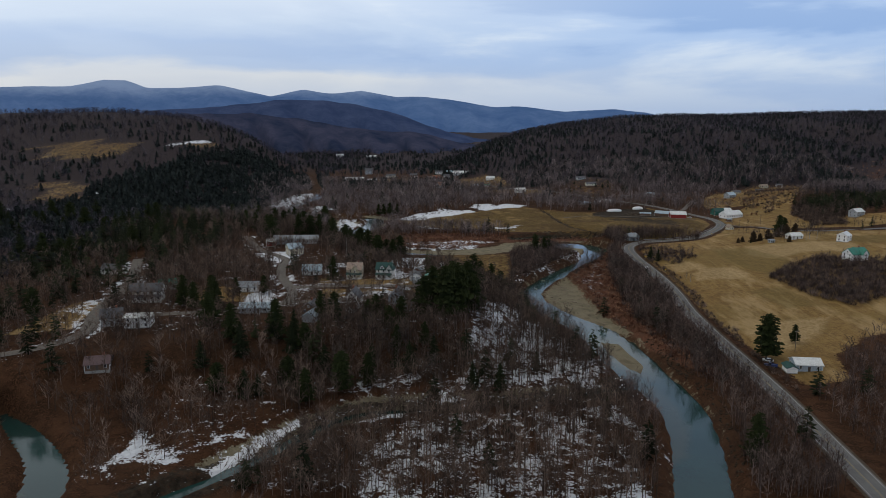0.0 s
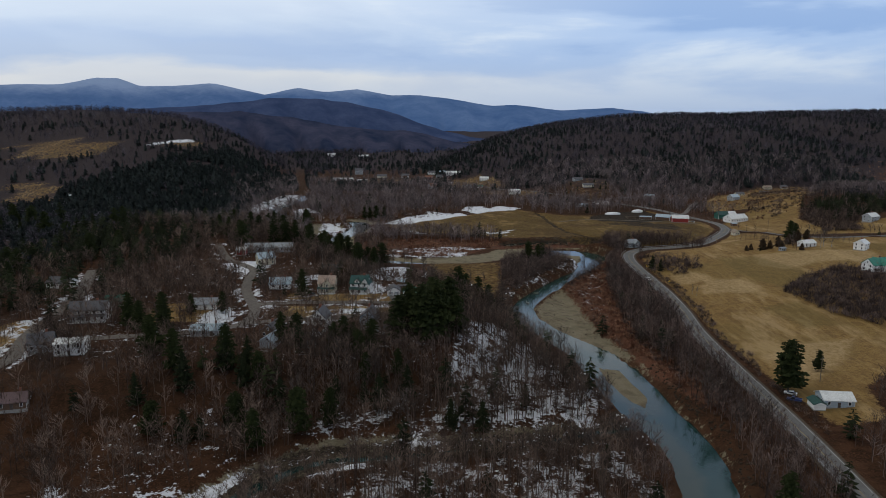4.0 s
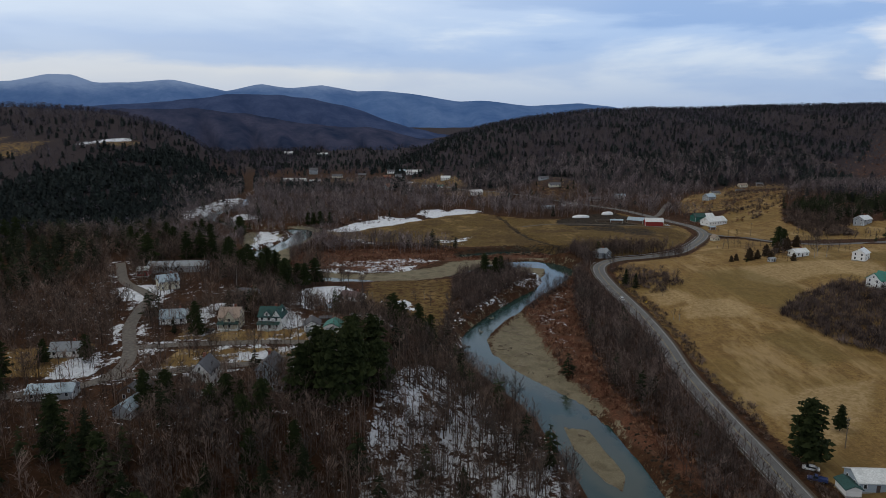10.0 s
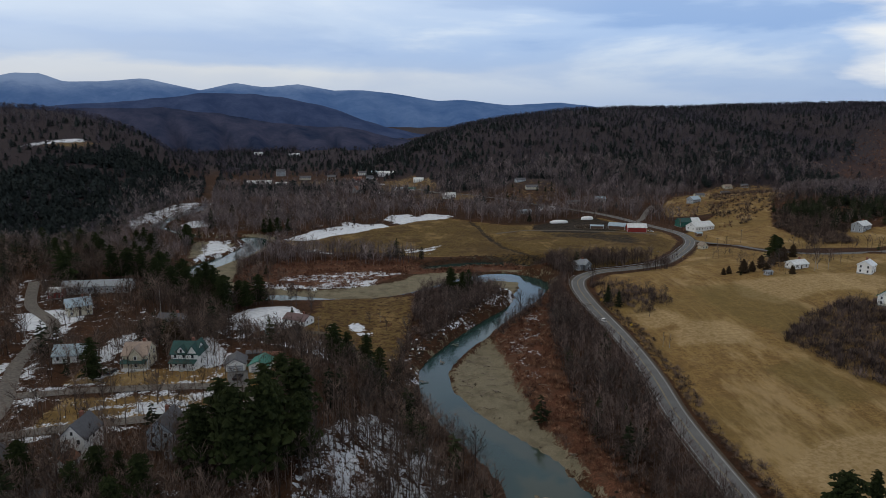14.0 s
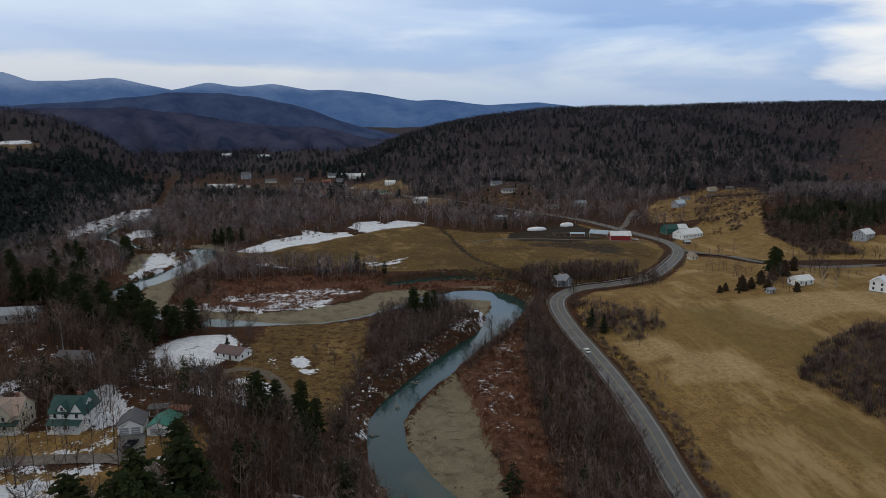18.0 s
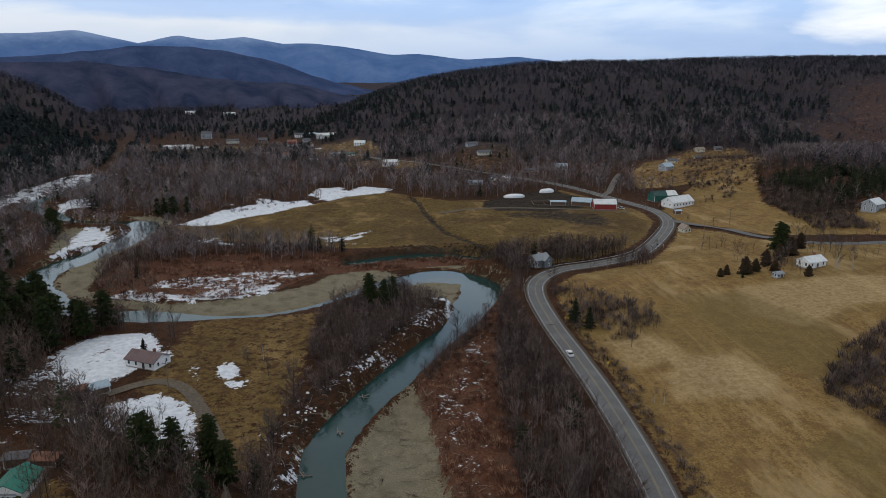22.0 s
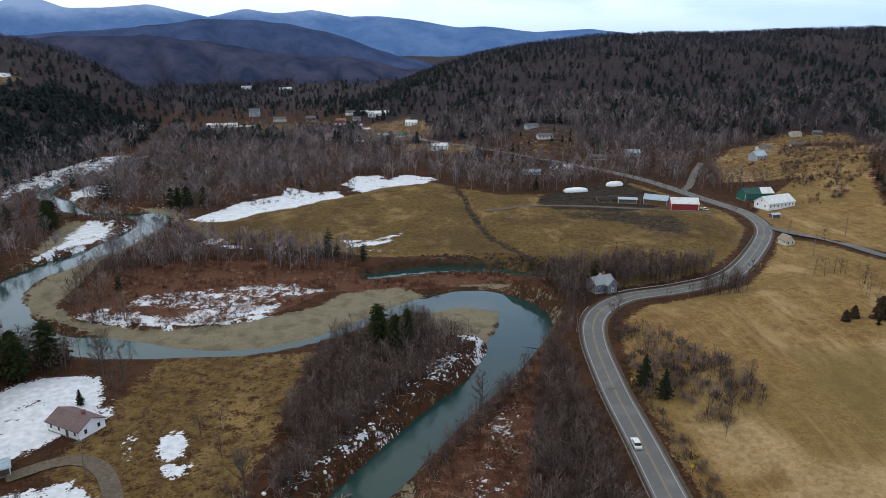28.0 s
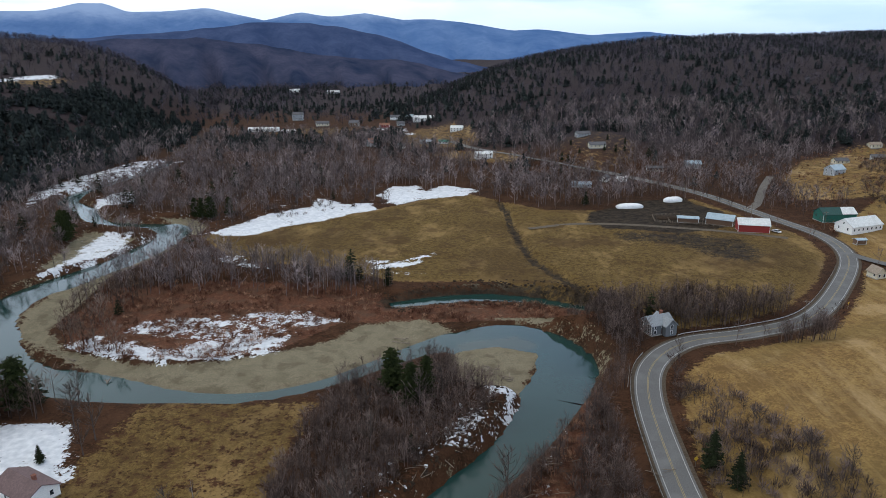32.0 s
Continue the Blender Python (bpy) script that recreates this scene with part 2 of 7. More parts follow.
litter = g.ramp(fine, (0.32, (0.014, 0.007, 0.004)), (0.68, (0.115, 0.055, 0.029)), (0.5, (0.045, 0.022, 0.012)))
litter = g.mix(g.math("MULTIPLY", g.step(g.noise(0.4, 6, 0.7), 0.48, 0.60), 0.6), litter, (0.026, 0.014, 0.008))
litter = g.mix(g.math("MULTIPLY", g.step(midn, 0.44, 0.62), 0.6), litter, (0.080, 0.039, 0.021))
litter = g.mix(g.math("MULTIPLY", g.step(wide, 0.4, 0.7), 0.4), litter, (0.026, 0.017, 0.011))
# far woodland floor: dark litter with distance haze put into its bluish colour
litter = g.mix(g.attr("wood"), litter, g.ramp(fine, (0.3, (0.018, 0.015, 0.017)), (0.7, (0.053, 0.043, 0.048))))
grass = g.ramp(fine, (0.25, (0.105, 0.062, 0.022)), (0.75, (0.33, 0.215, 0.085)), (0.5, (0.215, 0.136, 0.050)))
tuft = g.noise(0.55, 6, 0.72)
blotch = g.noise(0.045, 7, 0.70)
grass = g.mix(g.math("MULTIPLY", g.step(tuft, 0.50, 0.60), 0.55), grass, (0.100, 0.058, 0.024))
grass = g.mix(g.math("MULTIPLY", g.step(midn, 0.46, 0.66), 0.60), grass, (0.120, 0.070, 0.028))
grass = g.mix(g.math("MULTIPLY", g.step(blotch, 0.48, 0.62), 0.60), grass, (0.130, 0.079, 0.031))
grass = g.mix(g.math("MULTIPLY", g.step(wide, 0.46, 0.62), 0.45), grass, (0.165, 0.116, 0.042))
streak = g.noise(0.05, 8, 0.70, (1.0, 0.30, 1.0, -24))
grass = g.mix(g.math("MULTIPLY", g.step(streak, 0.50, 0.64), 0.55), grass, (0.40, 0.285, 0.145))
mown = g.noise(0.42, 5, 0.6, (1.0, 0.06, 1.0, -18))
grass = g.mix(g.math("MULTIPLY", g.step(mown, 0.50, 0.62), 0.25), grass, (0.32, 0.220, 0.096))
grass = g.mix(g.math("MULTIPLY", edge("pale", 0.25, 0.9), 0.55), grass, g.ramp(tuft, (0.4, (0.26, 0.180, 0.085)), (0.6, (0.46, 0.335, 0.185))))
grass = g.mix(g.math("MULTIPLY", edge("green", 0.30, 0.8), 0.50), grass, (0.125, 0.095, 0.034))
olive = g.ramp(fine, (0.25, (0.056, 0.037, 0.012)), (0.75, (0.205, 0.136, 0.047)), (0.5, (0.122, 0.081, 0.028)))
olive = g.mix(g.math("MULTIPLY", g.step(tuft, 0.48, 0.57), 0.7), olive, (0.054, 0.033, 0.013))
olive = g.mix(g.math("MULTIPLY", g.step(g.noise(0.05, 7, 0.7, (1.0, 0.5, 1.0, 15)), 0.50, 0.64), 0.75), olive, (0.240, 0.160, 0.065))
olive = g.mix(g.math("MULTIPLY", g.step(blotch, 0.52, 0.62), 0.65), olive, (0.062, 0.036, 0.016))
olive = g.mix(g.math("MULTIPLY", g.step(wide, 0.45, 0.66), 0.5), olive, (0.062, 0.038, 0.018))
grass = g.mix(g.attr("olive"), grass, olive)
stone = g.ramp(g.noise(2.5, 7, 0.7), (0.25, (0.085, 0.074, 0.050)), (0.75, (0.31, 0.270, 0.190)), (0.5, (0.185, 0.160, 0.110)))
stone = g.mix(g.math("MULTIPLY", g.step(midn, 0.45, 0.65), 0.6), stone, (0.135, 0.120, 0.080))
stone = g.mix(g.math("MULTIPLY", g.step(g.noise(0.12, 6, 0.65), 0.5, 0.62), 0.5), stone, (0.085, 0.070, 0.046))
brush = g.ramp(fine, (0.25, (0.036, 0.016, 0.010)), (0.75, (0.200, 0.098, 0.056)), (0.5, (0.098, 0.044, 0.027)))
brush = g.mix(g.math("MULTIPLY", g.step(midn, 0.45, 0.6), 0.5), brush, (0.085, 0.055, 0.038))
mud = g.ramp(g.noise(0.3, 6, 0.65), (0.35, (0.013, 0.010, 0.008)), (0.65, (0.050, 0.038, 0.027)))
white = g.ramp(g.noise(0.5, 5), (0.3, (0.50, 0.53, 0.58)), (0.7, (0.73, 0.75, 0.79)))


col = g.mix(edge("brush"), litter, brush)
col = g.mix(edge("field", 0.12, 1.6), col, grass)
col = g.mix(edge("gravel", 0.10, 2.2), col, stone)
col = g.mix(edge("mud"), col, mud)
patchy = g.math("MULTIPLY", g.math("SUBTRACT", g.noise(0.10, 5, 0.6), 0.5), 1.1)
snow = g.math("ADD", g.math("ADD", g.attr("snow"), g.math("MULTIPLY", ragged, 1.6)), g.math("MULTIPLY", patchy, g.step(g.attr("snow"), 0.1, 0.5)))
col = g.mix(g.step(snow, 0.46, 0.56), col, white)
g.color(col)
g.bump(g.noise(1.1, 6, 0.7), 0.6, 0.5)
M_GROUND = g.m

w = Nodes("river_water", 0.07)
w.b.inputs["Specular IOR Level"].default_value = 0.5
w.b.inputs["IOR"].default_value = 1.38
shallow = w.step(w.math("ADD", w.attr("shoal"), w.math("MULTIPLY", w.math("SUBTRACT", w.noise(0.12, 5, 0.65), 0.5), 0.9)), 0.25, 0.95)
deep = w.ramp(w.noise(0.03, 4), (0.3, (0.009, 0.032, 0.029)), (0.7, (0.017, 0.048, 0.044)))
w.color(w.mix(w.math("MULTIPLY", shallow, 0.55), deep, (0.062, 0.064, 0.040)))
w.bump(w.math("ADD", w.noise(0.9, 5, 0.6, (1, 0.6, 1, 30)), w.math("MULTIPLY", w.noise(0.12, 4), 1.2)), 0.09, 0.20)
M_WATER = w.m

a = Nodes("worn_asphalt", 0.85)
k = a.ramp(a.noise(3.0, 6, 0.7), (0.3, (0.095, 0.094, 0.094)), (0.7, (0.155, 0.153, 0.153)))
k = a.mix(a.math("MULTIPLY", a.step(a.noise(0.12, 4, 0.6), 0.45, 0.7), 0.5), k, (0.19, 0.188, 0.188))
a.color(k)
a.bump(a.noise(9, 3), 0.2, 0.02)
M_ROAD = a.m
M_SHOULDER = painted("gravel_shoulder", (0.085, 0.066, 0.048), 0.95, grain=2.0, vary=0.4)
M_LINE = painted("white_road_paint", (0.34, 0.34, 0.33), 0.7, grain=2.0, vary=0.2)
M_YELLOW = painted("yellow_road_paint", (0.27, 0.215, 0.11), 0.7, grain=2.0, vary=0.25)
M_DIRT = painted("dirt_track", (0.125, 0.104, 0.080), 0.95, grain=1.2, vary=0.4)
M_STREET = painted("village_asphalt", (0.160, 0.144, 0.130), 0.92, grain=1.0, vary=0.4)
M_STEEL = painted("galvanised_steel", (0.36, 0.37, 0.38), 0.45, 0.8, grain=4.0)
M_POST = painted("weathered_post_wood", (0.16, 0.13, 0.10), 0.9, grain=4.0)


# ---- lie of the land ----
def smooth(a, b, x):
    t = np.clip((x - a) / (b - a), 0, 1)
    return t * t * (3 - 2 * t)


def inside(points, x, y):
    """Signed distance to a closed outline, positive inside."""
    p = np.array(points, float).reshape(-1, 2)
    d, ins = np.full(np.shape(x), 1e9), np.zeros(np.shape(x), bool)
    for a, b in zip(p, np.roll(p, -1, 0)):
        e = b - a
        wx, wy = x - a[0], y - a[1]
        t = np.clip((wx * e[0] + wy * e[1]) / (e @ e + 1e-9), 0, 1)
        d = np.minimum(d, np.hypot(wx - t * e[0], wy - t * e[1]))
        if e[1] != 0:
            ins ^= ((a[1] > y) != (b[1] > y)) & (x < e[0] * (y - a[1]) / e[1] + a[0])
    return np.where(ins, d, -d)


def spline(points, step=4.0):
    """A smooth curve through rows of numbers, resampled every step metres."""
    p = np.array(points, float)
    p = np.vstack([2 * p[0] - p[1], p, 2 * p[-1] - p[-2]])
    out = []
    for i in range(1, len(p) - 2):
        n = max(2, int(np.hypot(*(p[i + 1] - p[i])[:2]) / step))
        t = np.linspace(0, 1, n, endpoint=False)[:, None]
        a, b, c, d = p[i - 1], p[i], p[i + 1], p[i + 2]
        out.append(0.5 * (2 * b + (c - a) * t + (2 * a - 5 * b + 4 * c - d) * t**2 + (3 * b - a - 3 * c + d) * t**3))
    out.append(p[-2][None])
    return np.vstack(out)


def along(line, x, y):
    """Distance to a polyline, and its further columns at the nearest point."""
    x, y = np.asarray(x, float), np.asarray(y, float)
    best = np.full(x.shape, 1e9)
    extra = np.zeros(x.shape + (line.shape[1] - 2,))
    lo, hi = line[:, :2].min(0) - 120, line[:, :2].max(0) + 120
    near = (x > lo[0]) & (x < hi[0]) & (y > lo[1]) & (y < hi[1])
    px, py = x[near], y[near]
    b, ex = np.full(px.shape, 1e9), np.zeros(px.shape + (line.shape[1] - 2,))
    for p, q in zip(line[:-1], line[1:]):
        e = (q - p)[:2]
        t = np.clip(((px - p[0]) * e[0] + (py - p[1]) * e[1]) / (e @ e + 1e-9), 0, 1)
        d = np.hypot(px - p[0] - t * e[0], py - p[1] - t * e[1])
        m = d < b
        b[m] = d[m]
        ex[m] = (p[2:] + t[:, None] * (q - p)[2:])[m]
    best[near], extra[near] = b, ex
    return best, extra


def mound(x, y, cx, cy, rx, ry, h):
    return h * np.exp(-(((x - cx) / rx) ** 2) - ((y - cy) / ry) ** 2)


def lumps(x, y, size, seed):
    """Cheap rolling relief, about -1 to 1."""
    r = np.random.RandomState(seed)
    z = 0 * x
    for i in range(9):
        k = (0.6 + 0.22 * i) * 2 * math.pi / size
        a = r.uniform(0, 6.28)
        z = z + np.sin(k * (x * math.cos(a) + y * math.sin(a)) + r.uniform(0, 6.28)) / (1 + 0.35 * i)
    return z / 3.2


TERRACE = [(-900, 230), (-160, 250), (-60, 283), (10, 300), (35, 330), (30, 400), (5, 425), (-50, 455), (-80, 540), (-150, 640), (-900, 700)]
# river: x, y, half width
RIVER = spline([(-300, 1480, 5), (-252, 1340, 5), (-233, 1245, 6), (-214, 1150, 5), (-184, 1020, 5), (-167, 910, 8), (-177, 852, 8.5), (-176, 806, 8.5), (-152, 782, 8), (-128, 752, 7), (-105, 742, 8), (-80, 738, 10), (-70, 720, 10), (-72, 695, 10),
                (-78, 668, 9.5), (-88, 645, 10), (-94, 622, 10), (-88, 598, 9), (-70, 572, 9), (-50, 556, 9), (-35, 550, 10), (-15, 544, 9), (5, 540.5, 6), (28, 541, 5), (48, 549, 5.5), (66, 564, 6.5),
                (80, 577, 8), (93, 587, 9), (106, 591, 11), (119, 586, 13), (127, 569, 12), (120, 545, 11)], 4)
RIVER_LOW = spline([(120, 545, 11), (108, 519, 9), (93, 497, 9), (80, 476, 9), (67, 455, 8), (57, 433, 8), (55, 413, 8), (58, 394, 8.5), (66, 373, 9.5), (77, 350, 11.5),
                    (83, 330, 13.5), (85, 308, 13.5), (88, 283, 12.5), (92, 258, 11), (89, 232, 10), (82, 205, 10), (70, 170, 10), (40, 110, 11), (0, 60, 11), (-50, 0, 11), (-90, -120, 11), (-80, -260, 11), (-120, -420, 11)], 4)
POOL = spline([(62, 620, 3.0), (80, 627, 4.6), (102, 631, 4.6), (122, 628, 4.0), (137, 621, 3.0), (150, 617, 1.6)], 4)
OLD_ARM = spline([(-112, 150, 6), (-84, 184, 5), (-66, 203, 3.5), (-56, 218, 2.5), (-44, 236, 1.8), (-29, 248, 1.2), (-2, 252, 1.0), (28, 257, 1.0), (52, 263, 2.0), (76, 272, 4)], 4)
POND = spline([(-165, 246, 4), (-148, 230, 6), (-131, 212, 7), (-121, 195, 8), (-118, 178, 8)], 4)
GULLY = spline([(112, 800), (116, 770), (118, 724), (123, 675), (130, 652), (141, 622)], 4)
WATERS = (RIVER, RIVER_LOW, POOL, OLD_ARM, POND)
ROAD = spline([(110, -420), (116, -100), (119, 60), (122, 150), (125.5, 200), (128.8, 250), (130.2, 290), (131, 325), (133.2, 365), (137.8, 400), (140.6, 435), (141.6, 470), (142, 500), (144.8, 535), (152, 557), (167, 573), (192, 582), (218, 597),
               (246, 633), (270, 674), (276, 710), (266, 748), (247, 812), (224, 862), (202, 896), (175, 914), (142, 941), (109, 1004), (40, 1190), (0, 1300), (-60, 1440)], 3)
SIDE_ROAD = spline([(273, 682), (282, 655), (285, 623), (287, 592), (300, 565), (330, 548), (400, 540)], 4)
HILL_ROAD = spline([(259, 772), (269, 782), (296, 840), (317, 880)], 5)
MAIN_STREET = spline([(-150, 530), (-130, 485), (-113, 463), (-103, 448), (-101, 430), (-96, 405), (-90, 388), (-82, 368), (-79, 352), (-83, 339), (-100, 330), (-140, 320)], 3)
CROSS_STREET = spline([(-84, 374), (-60, 377), (-34, 378), (-15, 377), (-6, 371), (-2, 360), (-16, 357), (-40, 353), (-62, 348), (-79, 343)], 3)
WEST_STREET = spline([(-200, 450), (-178, 389), (-167, 327), (-157, 292), (-170, 268), (-205, 255)], 4)
GARAGE_DRIVE = spline([(-15, 391), (-13.5, 384), (-11, 377)], 2)
DRIVE = spline([(34, 396), (29, 414), (27, 430), (22, 444), (12, 465), (3, 474), (-5, 474), (-14, 468)], 3)
FARM_TRACK = spline([(256, 706), (244, 712), (222, 722), (186, 733), (155, 736), (126, 727)], 4)
GRAVELS = [[(-39, 563), (-19, 553), (3, 545), (26, 544), (40, 548), (58, 562), (74, 578), (90, 592), (77, 605), (53, 598), (46, 585), (29, 574), (8, 564), (-13, 562), (-45, 572), (-62, 590), (-64, 615), (-68, 645), (-58, 690), (-58, 708), (-70, 660), (-82, 640), (-82, 610), (-72, 586)],
           [(119, 577), (104, 583), (90, 578), (86, 562), (96, 546), (109, 545)],
           [(63, 422), (69, 439), (84, 464), (87, 440), (87, 415), (88, 376), (97, 340), (82, 356), (69, 386), (63, 400)],
           [(-120, 726), (-85, 712), (-86, 679), (-105, 652), (-116, 700)],
           [(-100, 760), (-70, 755), (-55, 735), (-56, 715), (-62, 730), (-80, 748)],
           [(100, 606), (128, 607), (136, 599), (110, 604)],
           [(-66, 200), (-40, 232), (-20, 244), (10, 252), (70, 268), (66, 278), (20, 266), (-30, 262), (-56, 240), (-80, 206)]]
LOWLAND = [(-62, 575), (0, 565), (40, 575), (90, 596), (140, 604), (154, 616), (138, 622), (102, 632), (62, 624), (20, 640), (-40, 650), (-64, 640)]
SHOALS = [[(79, 284), (91, 273), (90, 237), (82, 216), (72, 207), (74, 237), (76, 258)], [(58, 392), (64, 396), (86, 362), (96, 344), (92, 336), (78, 356), (66, 376)], [(76, 345), (92, 338), (96, 296), (90, 280), (80, 290), (74, 320)], [(86, 560), (120, 583), (112, 592), (90, 584)], [(-168, 238), (-140, 215), (-124, 188), (-140, 186), (-162, 216)]]
BARS = [[(78, 334), (87, 331), (91, 300), (87, 289), (82, 297), (78, 317)], [(119, 577), (104, 583), (90, 578), (86, 562), (96, 546), (109, 545)]]
FIELDS = [[(144, 262), (141, 300), (141, 365), (145, 410), (148, 450), (149, 500), (153, 530), (160, 550), (172, 563), (195, 572), (222, 586), (252, 626), (268, 655), (276, 650), (280, 590), (330, 540), (430, 520), (300, 470), (330, 400), (270, 345), (200, 318), (172, 292), (162, 264)],
          [(62, 640), (104, 641), (150, 612), (166, 584), (190, 592), (214, 607), (238, 637), (261, 676), (266, 710), (254, 748), (236, 800), (180, 772), (140, 772), (92, 822), (60, 800), (35, 772), (-50, 712), (-20, 672), (30, 660)],
          [(281, 660), (277, 700), (300, 740), (350, 790), (420, 830), (380, 760), (345, 690), (335, 640), (430, 575), (340, 560), (292, 600)],
          [(-8, 470), (0, 535), (52, 536), (50, 490), (44, 440), (36, 405), (24, 430)],
          [(-65, 345), (-65, 372), (-12, 372), (-12, 358)], [(-70, 383), (-70, 396), (0, 396), (10, 380), (-6, 376)],
          [(158, 905), (165, 960), (180, 1000), (214, 1030), (240, 975), (230, 925), (195, 890)], [(20, 1090), (12, 1190), (60, 1230), (92, 1180), (110, 1080), (80, 1030), (40, 1040)],
          [(-690, 1150), (-663, 1197), (-589, 1168), (-489, 1142), (-462, 1068), (-511, 1025), (-580, 1040)], [(-549, 939), (-462, 918), (-412, 822), (-445, 800), (-500, 835)], [(-450, 1104), (-447, 1122), (-386, 1180), (-352, 1150), (-362, 1118)],
          [(-130, 345), (-130, 375), (-100, 380), (-95, 345)], [(-190, 290), (-185, 345), (-172, 345), (-165, 300)], [(-150, 1135), (-165, 1195), (-60, 1215), (10, 1190), (12, 1165), (-60, 1160), (-80, 1130)], [(60, 975), (60, 1020), (120, 1000), (150, 930), (110, 930)], [(300, 800), (320, 870), (370, 950), (450, 1025), (520, 1010), (500, 900), (440, 830), (360, 780)]]
BRUSH = [(77, 445), (88, 462), (115, 500), (131, 548), (136, 590), (126, 520), (114, 470), (109, 437), (105, 393), (102, 367), (105, 330), (113, 270), (104, 290), (98, 316), (95, 340), (89, 372), (85, 411)]
BRUSH2 = [(-60, 600), (-45, 573), (-13, 564), (8, 566), (29, 577), (46, 600), (90, 602), (140, 610), (150, 618), (62, 622), (40, 640), (-20, 645), (-60, 635)]
MUD = [(166, 768), (185, 782), (202, 800), (231, 806), (234, 787), (244, 768), (243, 748), (232, 728), (206, 716), (190, 722), (168, 726), (160, 746)]
YARD_MUD = [(212, 718), (234, 706), (236, 680), (224, 656), (208, 662), (196, 690), (168, 702), (168, 722), (190, 720)]
